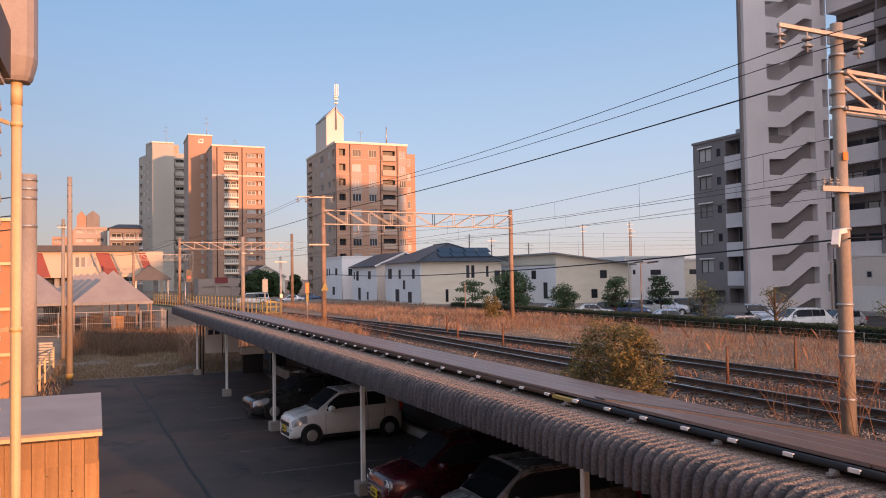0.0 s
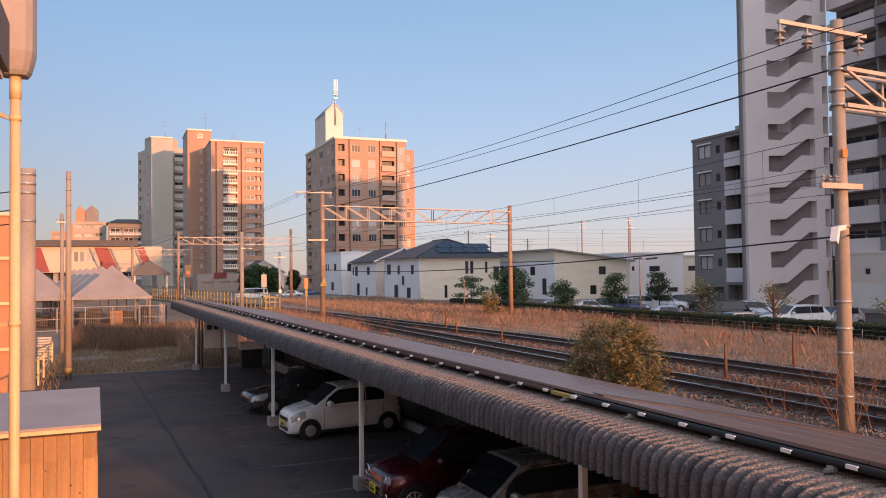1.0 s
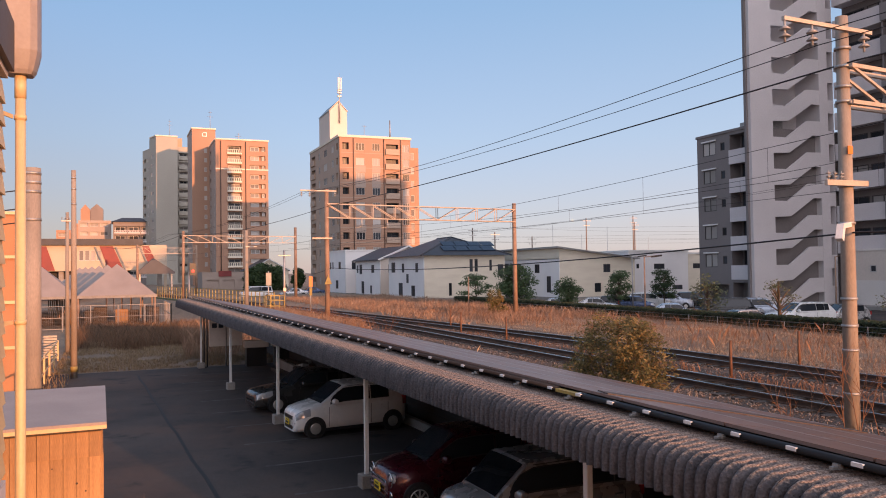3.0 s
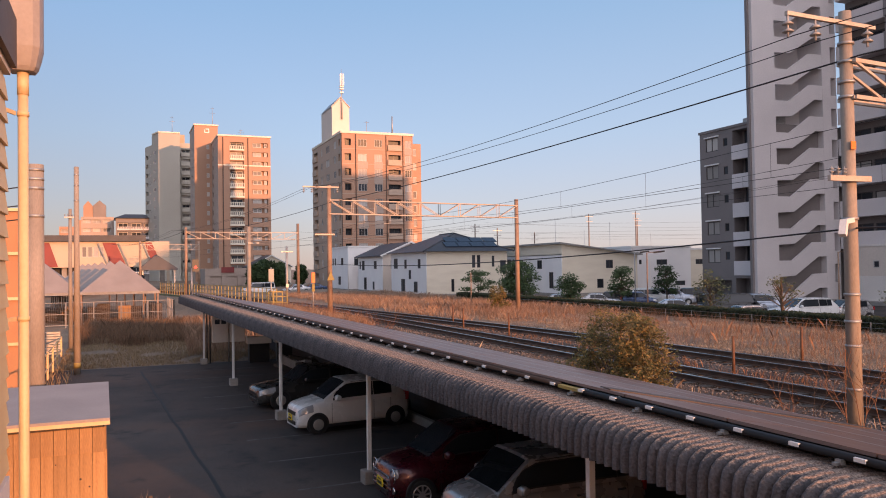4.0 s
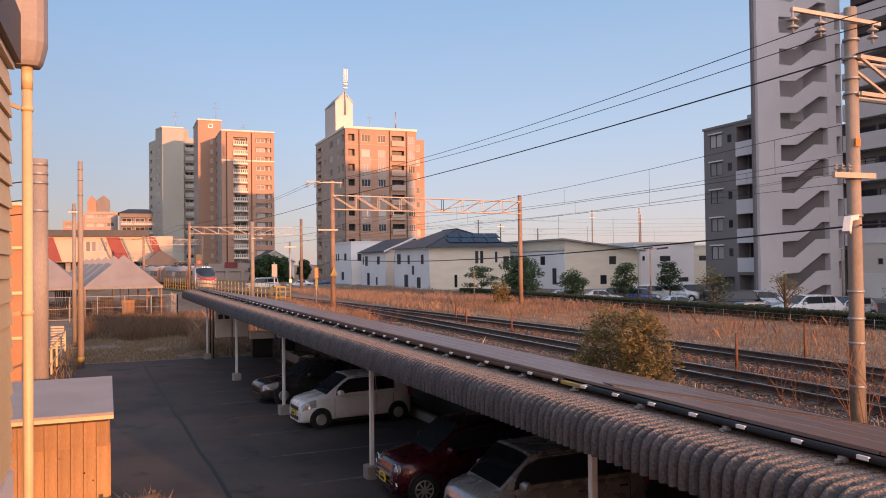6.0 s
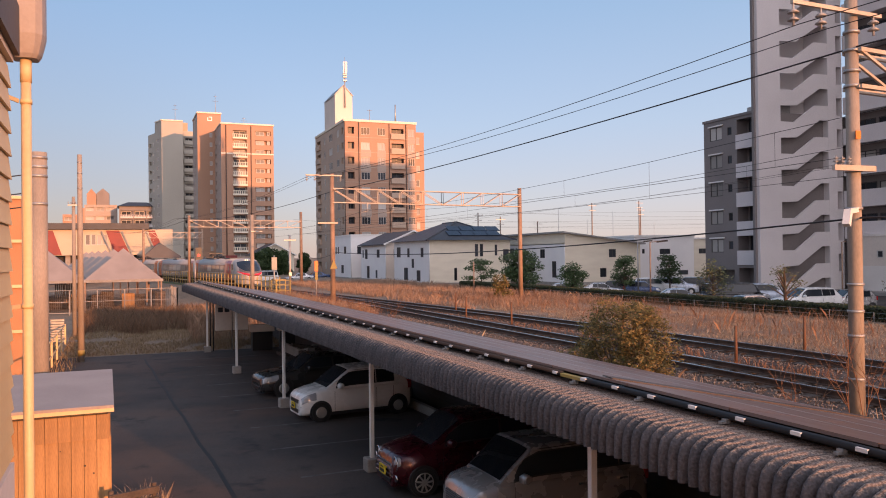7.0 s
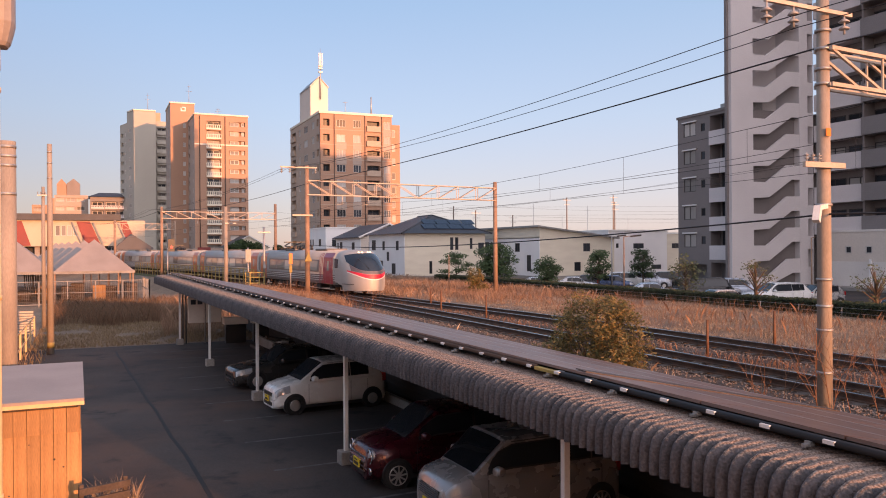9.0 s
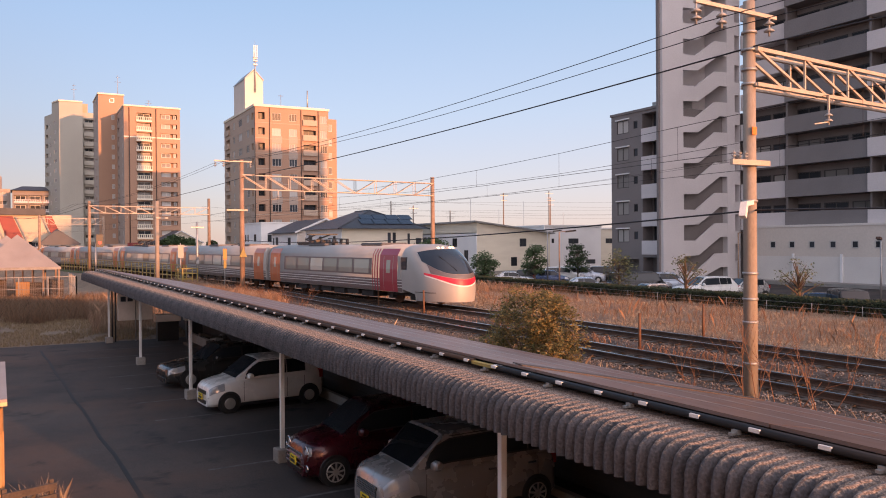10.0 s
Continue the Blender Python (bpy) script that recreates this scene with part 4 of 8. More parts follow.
def grey_block():
    b = thing("apartment_block", "six-storey grey-brown apartment block with pale balconies", "apartment building")
    base, FL = 0.95, 2.83
    m = frame_of((56.0, 66.6, base), (0, -1, 0))
    holes, win = [], []
    for k in range(1, 6):
        z = FL * k
        holes += [(0.9, 2.7, z + 0.9, z + 2.25), (3.45, 4.05, z + 1.2, z + 2.0)]
        holes.append((4.75, 7.75, z + 1.05, z + 2.55))
    holes += [(0.8, 4.2, 0.3, 2.0), (4.8, 7.7, 0.1, 2.2)]
    bm = bmesh.new()
    facade(bm, 7.9, 17.0, holes, 1.3, m, back=True)
    # hidden eastern end is added length that shades the houses behind
    block(bm, 56.0, 92, 58.7, 66.6, base, base + 17, "w")
    part("wall", bm, DARK_TILE, b)
    for k in range(1, 6):
        z = FL * k
        window(b, m, 0.9, z + 0.9, 1.8, 1.35, 0.12, FRAME_D, GLASS_CURTAIN, 2, 0.07)
        window(b, m, 3.45, z + 1.2, 0.6, 0.8, 0.12, FRAME_D, GLASS, 1, 0.06)
        window(b, m, 5.2, z + 1.05, 2.2, 1.5, 1.2, FRAME_D, GLASS, 2, 0.07)
        bm = bmesh.new()
        box(bm, 4.7, 7.85, -0.12, 0.0, z - 0.35, z + 1.05, m)
        part("balcony_parapet", bm, GREY_WALL, b, "pale grey balcony parapet")
        bm = bmesh.new()
        box(bm, 0.75, 2.85, -0.14, 0.0, z + 2.3, z + 2.42, m)
        part("window_hood", bm, WHITE, b)
    bm = bmesh.new()
    box(bm, -0.1, 7.95, -0.1, 0.2, 17.0, 17.25, m)
    part("coping", bm, DARK_TILE, b)
    bm = bmesh.new()
    box(bm, 57.5, 60, 59, 62, base + 17, base + 18)
    part("roof_plant", bm, GALV, b)


stair_block()
grey_block()


# ---- houses ----
def house(label, x0, x1, y0, y1, z1, wall, roof="hip", rz=2.4, wins=(), sidewins=(), ridge_x=True, over=0.5, wall2=None):
    h = thing("house", label, "house")
    base = 0.95
    mf, ms = frame_of((x0, y0, base), (1, 0, 0)), frame_of((x0, y1, base), (0, -1, 0))
    bm = bmesh.new()
    facade(bm, x1 - x0, z1 - base, [(a, a + w, z, z + hh) for a, z, w, hh in wins], 0.12, mf, back=True)
    part("front_wall", bm, wall, h)
    bm = bmesh.new()
    facade(bm, y1 - y0, z1 - base, [(a, a + w, z, z + hh) for a, z, w, hh in sidewins], 0.12, ms, back=True)
    part("side_wall", bm, wall2 or wall, h)
    bm = bmesh.new()
    block(bm, x0, x1, y0, y1, base, z1, "nw")
    part("rear_wall", bm, wall, h)
    for m, ws in ((mf, wins), (ms, sidewins)):
        for a, z, w, hh in ws:
            window(h, m, a, z, w, hh, 0.09, FRAME_D, GLASS, 2 if w > 0.9 else 1, 0.06)
    X0, X1, Y0, Y1 = x0 - over, x1 + over, y0 - over, y1 + over
    bm = bmesh.new()
    if roof == "hip":
        cx, cy = (X0 + X1) / 2, (Y0 + Y1) / 2
        k = (X1 - X0) / 2 * 0.75
        a = [bm.verts.new(p) for p in ((X0, Y0, z1), (X1, Y0, z1), (X1, Y1, z1), (X0, Y1, z1))]
        r0, r1 = bm.verts.new((cx, Y0 + k * 1.1, z1 + rz)), bm.verts.new((cx, Y1 - k * 1.1, z1 + rz))
        for f in ((a[0], a[1], r0), (a[1], a[2], r1, r0), (a[2], a[3], r1), (a[3], a[0], r0, r1), a[::-1]):
            bm.faces.new(f)
        part("roof", bm, ROOF_DARK, h, "dark tiled hip roof")
        bm = bmesh.new()
        for p, q in ((a0, r) for a0, r in (((X0, Y0, z1), (cx, Y0 + k * 1.1, z1 + rz)), ((X1, Y0, z1), (cx, Y0 + k * 1.1, z1 + rz)), ((cx, Y0 + k * 1.1, z1 + rz), (cx, Y1 - k * 1.1, z1 + rz)))):
            rod(bm, p, q, 0.11, n=6)
        part("ridge_tile", bm, ROOF_DARK, h)
    elif roof == "gable":
        cx = (X0 + X1) / 2
        rings = [[(X0, y, z1), (cx, y, z1 + rz), (X1, y, z1), (X1, y, z1 - 0.16), (cx, y, z1 + rz - 0.16), (X0, y, z1 - 0.16)] for y in (Y0, Y1)]
        loft(bm, rings, smooth=False)
        part("roof", bm, ROOF_DARK, h, "dark tiled gable roof")
        bm = bmesh.new()
        for y in (y0, y1):
            bm.faces.new([bm.verts.new(p) for p in ((x0, y, z1 - 0.01), (x1, y, z1 - 0.01), (cx, y, z1 + rz - 0.2))])
        part("gable", bm, wall, h)
        bm = bmesh.new()
        for s in (X0, X1):
            bar(bm, (s, Y0 - 0.03, z1 - 0.08), (cx, Y0 - 0.03, z1 + rz - 0.08), 0.05, 0.24)
        part("bargeboard", bm, WHITE, h)
    elif roof == "shed":
        rings = [[(X0, y, z1 + rz), (X1, y, z1), (X1, y, z1 - 0.2), (X0, y, z1 + rz - 0.2)] for y in (Y0, Y1)]
        loft(bm, rings, smooth=False)
        part("roof", bm, GALV, h, "shallow metal roof")
        bm = bmesh.new()
        rings = [[(x0, y, z1 - 0.1), (x1, y, z1 - 0.1), (x0, y, z1 + rz - 0.22)] for y in (y0 + 0.001, y1)]
        loft(bm, rings, smooth=False)
        part("gable", bm, wall, h)
    else:
        for r in ((x0 - 0.1, x1 + 0.1, y0 - 0.1, y0 + 0.1), (x0 - 0.1, x0 + 0.1, y0 + 0.1, y1), (x1 - 0.1, x1 + 0.1, y0 + 0.1, y1)):
            box(bm, *r, z1 - 0.05, z1 + 0.18)
        part("coping", bm, WHITE, h)
    bm = bmesh.new()
    box(bm, x0 - 0.06, x1 + 0.06, y0 - 0.06, y1 + 0.06, base - 0.2, base + 0.35)
    part("plinth", bm, CONCRETE, h)
    bm = bmesh.new()
    rod(bm, (x0 - 0.06, y0 - 0.06, base), (x0 - 0.06, y0 - 0.06, z1 - 0.1), 0.05, n=6)
    part("downpipe", bm, WHITE, h)
    return h


hip = house("cream two-storey house with a dark hip roof", 35.6, 46.8, 93.2, 107.2, 6.65, CREAM, "hip", 2.5,
      [(6.2, 3.6, 0.45, 1.6), (6.9, 3.6, 0.45, 1.6), (9.0, 3.7, 0.35, 1.4), (3.3, 0.6, 0.4, 1.6), (10.2, 3.0, 0.8, 1.5)],
      [(1.2, 3.6, 1.6, 1.4), (5.6, 3.6, 0.9, 1.2), (7.3, 2.2, 0.9, 1.2), (10.8, 3.6, 1.0, 1.2), (4.2, 0.5, 1.6, 1.7), (9.2, 0.5, 1.4, 1.4)], wall2=PLASTER, over=0.7)
house("white house with a dark gable roof", 35.6, 44.0, 111.0, 124.0, 6.5, BEIGE_WALL, "gable", 2.0, [(1.2, 3.6, 1.2, 1.2), (5.5, 3.6, 0.5, 1.1)],
      [(0.8, 3.6, 0.7, 1.2), (2.2, 3.4, 1.4, 1.5), (8.5, 3.6, 1.4, 1.2), (3.2, 0.4, 1.4, 1.9), (7.8, 0.5, 0.9, 1.2)], wall2=PLASTER)
house("small white flat-roofed house beside the railway", 34.8, 42.0, 127.0, 140.0, 8.2, PLASTER, "flat", 0, [(1.0, 4.2, 1.2, 1.2)], [(1.0, 4.3, 0.8, 1.2), (2.6, 4.3, 0.8, 1.2), (4.2, 4.3, 0.8, 1.2), (8.4, 4.3, 1.4, 1.2), (6.5, 1.0, 1.6, 1.4)])
house("large cream house with a shallow sloping roof", 49.2, 60.0, 83.4, 101.0, 6.0, CREAM, "shed", 1.45, [(6.2, 3.3, 1.0, 1.0), (4.9, 0.9, 0.9, 1.1)],
      [(2.0, 3.3, 2.2, 1.3), (6.5, 3.3, 1.2, 1.2), (11.5, 3.3, 1.2, 1.1), (9.0, 1.6, 1.1, 1.2), (14.5, 0.9, 1.0, 2.0)], wall2=PLASTER)
house("white flat-roofed house beside a car park", 62.4, 72.0, 88.0, 103.0, 6.9, PLASTER, "flat", 0, [(4.0, 3.6, 1.7, 0.7), (1.2, 3.7, 0.4, 0.6), (7.0, 0.8, 1.6, 0.6)], [(3.0, 2.2, 0.5, 1.6), (8.0, 2.2, 0.5, 1.6), (12.2, 1.5, 0.5, 0.6)])
house("small cream flat-roofed house behind the car park", 73.0, 80.0, 90.0, 103.0, 6.6, CREAM, "flat", 0, [(1.5, 3.6, 1.4, 0.7)], [(3.0, 3.2, 0.8, 1.0)])
house("tan house with a low roof", 48.0, 52.5, 104.0, 114.0, 6.4, BEIGE_WALL, "gable", 1.2, [(1.2, 3.4, 1.9, 1.1)], [(3.0, 3.2, 0.8, 1.0)])
house("house with a brown tiled roof", 31.0, 41.0, 205.0, 218.0, 5.4, CREAM, "gable", 3.0, [(2, 2.5, 2, 1.2)], [(2, 2.5, 2, 1.2)])
ROOF_CELL = mat("roof_solar_cells", (0.012, 0.016, 0.035), rough=0.25, var=0.2, scale=1, bump=0)
# solar panels on the hip roof
for i in range(4):
    for j in range(2):
        px, py = 38.4 + i * 1.85 + j * 0.5, 93.6 + j * 1.35
        zz, rise = 6.65 + (py - 92.5) * 0.481 + 0.05, 1.25 * 0.481
        bm = bmesh.new()
        prism(bm, ((px, py, zz), (px + 1.75, py, zz), (px + 1.75, py + 1.25, zz + rise), (px, py + 1.25, zz + rise)), (0, -0.03, 0.06))
        part("solar_panel", bm, ROOF_CELL, hip, "blue-black roof solar panel")


# ---- overhead line ----
def round_pole(t, x, y, z0, z1, r0, r1, material, name="pole"):
    bm = bmesh.new()
    rod(bm, (x, y, z0), (x, y, z1), r0, r1, 16)
    return part(name, bm, material, t)


def insulator(t, x, y, z, up=1, s=1.0):
    bm = bmesh.new()
    rod(bm, (x, y, z), (x, y, z - 0.42 * s * up), 0.025 * s, n=6)
    for k in (0.12, 0.26):
        rod(bm, (x, y, z - k * s * up), (x, y, z - (k + 0.05) * s * up), 0.05 * s, 0.11 * s, 12)
        rod(bm, (x, y, z - (k + 0.05) * s * up), (x, y, z - (k + 0.065) * s * up), 0.11 * s, 0.10 * s, 12)
    part("insulator", bm, PORCELAIN, t, "grey porcelain insulator")


def truss(t, a, b, h, panels, w=0.35, k=1.0):
    """A lattice beam: two chords, posts and diagonals."""
    a, b = Vector(a), Vector(b)
    up = Vector((0, 0, h))
    for o in (Vector((0, -w / 2, 0)), Vector((0, w / 2, 0))):
        for base in (Vector(), up):
            bm = bmesh.new()
            bar(bm, a + o + base, b + o + base, 0.06 * k, 0.06 * k)
            part("chord", bm, GALV_WARM, t)
        for i in range(panels):
            p, q = a + (b - a) * (i / panels), a + (b - a) * ((i + 1) / panels)
            bm = bmesh.new()
            flip = i >= panels / 2
            bar(bm, (q if flip else p) + o + up, (p if flip else q) + o, 0.04 * k, 0.04 * k)
            part("diagonal", bm, GALV_WARM, t)
            bm = bmesh.new()
            bar(bm, (p if flip else q) + o + up, (p if flip else q) + o, 0.03 * k, 0.03 * k)
            part("upright", bm, GALV_WARM, t)
    for i in range(0, panels + 1, 2):
        p = a + (b - a) * (i / panels)
        bm = bmesh.new()
        bar(bm, p + Vector((0, -w / 2, 0)), p + Vector((0, w / 2, 0)), 0.05, 0.05)
        part("tie", bm, GALV_WARM, t)


GALV_WARM = mat("pale_painted_steel", (0.50, 0.42, 0.35), (0.40, 0.33, 0.27), rough=0.55, metal=0.1, var=0.15, scale=3)


def gantry(label, xl, yl, xr, yr, zl, zr, zb, h, panels, r=0.19, material=None):
    t = thing("catenary_gantry", label, "catenary gantry", group="catenary gantries along the railway")
    material = material or POLE_CONCRETE
    round_pole(t, xl, yl, ground_z(xl, yl) - 0.2, zl, r, r * 0.8, material)
    round_pole(t, xr, yr, ground_z(xr, yr) - 0.2, zr, r, r * 0.85, RUST_POLE)
    truss(t, (xl, yl, zb), (xr, yr, zb), h, panels, k=1.25 if yl < 20 else 1.0)
    for x, z in ((siding_x(yl), zb), (main_x(yl), zb)):
        bm = bmesh.new()
        bar(bm, (x + 0.2, yl, z - 0.55), (x - 0.25, yl, z - 0.62), 0.025, 0.025)
        bar(bm, (x + 0.2, yl, z), (x + 0.2, yl, z - 0.3), 0.04, 0.04)
        part("registration_arm", bm, GALV_WARM, t)
        insulator(t, x + 0.2, yl, z - 0.28, 1, 0.8)
    return t


RUST_POLE = mat("rust_brown_pole", (0.33, 0.22, 0.155), (0.25, 0.16, 0.11), rough=0.8, var=0.25, scale=2)
near = gantry("concrete catenary pole with a pale steel lattice beam", 12.6, 10.9, 27.0, 12.4, 9.35, 9.0, 7.72, 0.68, 9, 0.138)
bm = bmesh.new()
bar(bm, (11.0, 10.74, 9.11), (13.15, 10.74, 9.05), 0.07, 0.07)
part("crossarm", bm, GALV_WARM, near)
for x in (11.03, 11.68, 12.97):
    insulator(near, x, 10.74, 9.08, s=0.95)
bm = bmesh.new()
bar(bm, (12.6 - 0.72, 10.7, 6.2), (12.6 + 0.30, 10.7, 6.2), 0.07, 0.10)
part("crossarm", bm, GALV_WARM, near)
for dx in (-0.66, -0.5, -0.34):
    insulator(near, 12.6 + dx, 10.7, 6.24, -1, 0.42)
for z in (8.72, 8.38, 8.0, 7.72, 6.15, 5.45, 4.05, 3.55, 3.1, 2.3):
    bm = bmesh.new()
    rod(bm, (12.6, 10.9, z), (12.6, 10.9, z + 0.05), 0.148, 0.148, 16)
    part("band", bm, GALV, near)
bm = bmesh.new()
box(bm, 12.50, 12.62, 10.745, 10.765, 6.75, 6.90)
part("marker_plate", bm, ORANGE, near, "small orange marker plate")
bm = bmesh.new()
bar(bm, (12.55, 10.8, 5.45), (12.1, 10.6, 5.4), 0.07, 0.09)
bar(bm, (12.12, 10.61, 5.42), (12.0, 10.55, 5.15), 0.12, 0.12)
part("lamp_bracket", bm, WHITE, near, "white floodlight on a bracket")
mid = gantry("catenary gantry of rusty poles and a pale lattice beam", 12.6, 50.5, 27.2, 52.5, 10.1, 9.6, 8.23, 0.9, 9, 0.17, RUST_POLE)
bm = bmesh.new()
bar(bm, (10.85, 50.3, 9.95), (13.2, 50.3, 9.95), 0.08, 0.08)
part("crossarm", bm, GALV_WARM, mid)
bm = bmesh.new()
bar(bm, (11.6, 50.3, 6.9), (12.9, 50.3, 6.9), 0.08, 0.1)
part("crossarm", bm, GALV_WARM, mid)
for dx in (-1.68, -1.15, 0.5):
    insulator(mid, 12.6 + dx, 50.3, 9.93, 1, 0.9)
bm = bmesh.new()
prism(bm, ((12.36, 50.24, 3.95), (12.84, 50.24, 3.95), (12.60, 50.24, 4.55)), (0, 0.03, 0))
part("warning_sign", bm, YELLOW, mid, "yellow triangular warning sign")
gantry("distant catenary gantry with a pale lattice beam", 7.3, 98, 20.8, 99.5, 9.8, 10.4, 8.45, 0.8, 8, 0.2, RUST_POLE)
gantry("distant catenary gantry with a pale lattice beam", 3.2, 138, 12.4, 139, 9.6, 9.6, 8.2, 0.9, 8, 0.22, RUST_POLE)


def cable(name, pts, r, label, cat="cable", material=None):
    bm = bmesh.new()
    tube(bm, pts, r)
    return single(name, bm, material or CABLE, label, cat)


def span(p, q, sag, n=14):
    p, q = Vector(p), Vector(q)
    return [p.lerp(q, i / n) - Vector((0, 0, sag * 4 * (i / n) * (1 - i / n))) for i in range(n + 1)]


for xa, xb, z0, z1, r, sag in ((11.01, 10.95, 8.67, 9.84, 0.009, 0.40), (11.67, 11.45, 8.65, 9.92, 0.009, 0.43), (12.6, 12.6, 8.46, 8.95, 0.018, 0.2)):
    pts = span((xa, -40, z0 + 0.2), (xa, 10.6, z0), 0.6) + span((xa, 10.8, z0), (xb, 50.3, z1), sag)[1:] + span((xb, 50.5, z1), (xb - 5.3, 98, 9.4), 0.6)[1:] + span((xb - 5.3, 98, 9.4), (-1.5, 150, 9.6), 0.8)[1:]
    cable("overhead_cable", pts, r, "dark cable strung along the catenary poles")
cable("overhead_cable", span((12.6, -30, 5.6), (12.6, 10.7, 5.3), 0.4) + span((12.6, 10.8, 5.3), (12.8, 50.4, 5.0), 0.35)[1:] + span((12.8, 50.5, 5.0), (21, 99, 5.2), 0.5)[1:], 0.018, "dark cable strung low along the poles")
for k in range(2):
    z = 6.25
    cable("overhead_cable", span((12.6 - 0.66 + 0.32 * k, 10.6, z), (12.4 + 0.2 * k, 50.2, 6.95 + 0.25 * k), 0.5), 0.003, "thin dark cable along the catenary poles")
for fx in (siding_x, main_x):
    pts, top = [], []
    for y in range(-40, 151, 5):
        if fx is siding_x and y > 70:
            break
        d = ((y - 11) % 40) / 40
        pts.append((fx(y), y, 6.75))
        top.append((fx(y), y, 7.75 - 0.75 * 4 * d * (1 - d) * 0.6))
    c = thing("catenary_wire", "thin contact wire hung from a sagging messenger wire", "cable")
    for nm, line in (("contact_wire", pts), ("messenger_wire", top)):
        bm = bmesh.new()
        tube(bm, line, 0.007)
        part(nm, bm, CABLE, c)
    bm = bmesh.new()
    for p, q in zip(pts[::1], top[::1]):
        rod(bm, p, q, 0.004, n=4, cap=False)
    part("dropper", bm, CABLE, c)


# ---- lineside ----
def bridge_rail():
    t = thing("bridge_railing", "yellow steel railing on a green bridge girder", "railing")
    ys = list(np.arange(66.0, 118.0, 1.35))
    fx = lambda y: siding_x(y) - 2.75
    for y in ys:
        bm = bmesh.new()
        box(bm, fx(y) - 0.035, fx(y) + 0.035, y - 0.035, y + 0.035, 1.55, 3.12)
        part("post", bm, YELLOW, t)
    for z in (3.1, 2.65, 2.2):
        bm = bmesh.new()
        sweep(bm, fx, 66, 118, 4, [(-0.03, z - 0.03), (0.03, z - 0.03), (0.03, z + 0.03), (-0.03, z + 0.03)])
        part("handrail", bm, YELLOW, t)
    bm = bmesh.new()
    sweep(bm, fx, 65.5, 118, 4, [(-0.1, 0.9), (0.3, 0.9), (0.3, 1.62), (-0.1, 1.62)])
    part("girder", bm, GREEN_STEEL, t, "weathered green bridge girder")
    g = thing("refuge_platform", "yellow steel refuge platform with a ladder frame", "platform")
    for x in (11.2, 12.3):
        for y in (63.2, 65.2):
            bm = bmesh.new()
            box(bm, x - 0.04, x + 0.04, y - 0.04, y + 0.04, 1.3, 2.95)
            part("post", bm, YELLOW, g)
    bm = bmesh.new()
    for z in (2.1, 2.55, 2.92):
        for p, q in (((11.2, 63.2), (12.3, 63.2)), ((11.2, 65.2), (12.3, 65.2)), ((11.2, 63.2), (11.2, 65.2))):
            bar(bm, (*p, z), (*q, z), 0.05, 0.05)
    part("rails", bm, YELLOW, g)
    bm = bmesh.new()
    box(bm, 11.1, 12.9, 63.1, 65.3, 1.35, 1.55)
    part("deck", bm, GREEN_STEEL, g)


bridge_rail()


def post_sign(name, label, cat, x, y, z0, z1, r, plates, material=None):
    t = thing(name, label, cat)
    round_pole(t, x, y, z0, z1, r, r * 0.8, material or GALV)
    for dx0, dx1, a, b, m in plates:
        bm = bmesh.new()
        box(bm, x + dx0, x + dx1, y - r - 0.06, y - r - 0.02, a, b)
        bmesh.ops.bevel(bm, geom=bm.edges[:], offset=0.01, segments=1, affect="EDGES")
        part("plate", bm, m, t)
    return t


post_sign("lineside_sign", "pale rectangular lineside sign on a post", "sign", 11.55, 66, 1.3, 4.9, 0.06, [(-0.22, 0.22, 3.7, 4.75, SAGE)])
post_sign("lineside_marker", "orange and yellow marker post beside the rails", "marker post", 12.75, 56, 1.3, 4.4, 0.05, [(-0.13, 0.13, 3.7, 4.45, ORANGE), (-0.1, 0.1, 3.1, 3.66, YELLOW)])
post_sign("cable_pole", "slim grey pole with a small box", "pole", 12.85, 66, 1.3, 6.6, 0.11, [(-0.5, 0.5, 6.1, 6.2, GALV), (-0.12, 0.12, 3.2, 3.5, GALV)])
post_sign("cable_pole", "leaning concrete pole beside the bridge", "pole", 9.2, 62, 0.5, 8.0, 0.17, [(-0.1, 0.75, 6.7, 6.78, GALV)], POLE_CONCRETE)
post_sign("cable_pole", "slim pole with a crossarm beside the railway", "pole", 25.0, 56.0, 1.0, 4.2, 0.045, [], RUST_POLE)
for i, (x, y) in enumerate([(16.6, 18.5), (16.7, 26), (16.6, 33), (17.6, 42), (16.3, 14.3), (16.5, 38), (20.8, 20), (20.6, 30)]):
    post_sign("track_marker", "short rusty marker post beside the rails" if i != 4 else "orange and green marker post beside the rails", "marker post", x, y, 1.3, 2.55, 0.05, [], ORANGE if i == 4 else RUST)

sig = thing("signal_lamp", "railway signal showing red on a post", "signal")
round_pole(sig, 7.8, 96.5, 1.0, 5.0, 0.09, 0.08, GALV)
bm = bmesh.new()
box(bm, 7.85, 8.55, 96.2, 96.5, 4.6, 6.0)
part("signal_head", bm, BLACK, sig)
bm = bmesh.new()
rod(bm, (8.2, 96.18, 5.1), (8.2, 96.12, 5.1), 0.16, n=14)
part("lens", bm, glow("signal_red", (1.0, 0.03, 0.02), 1.6), sig)


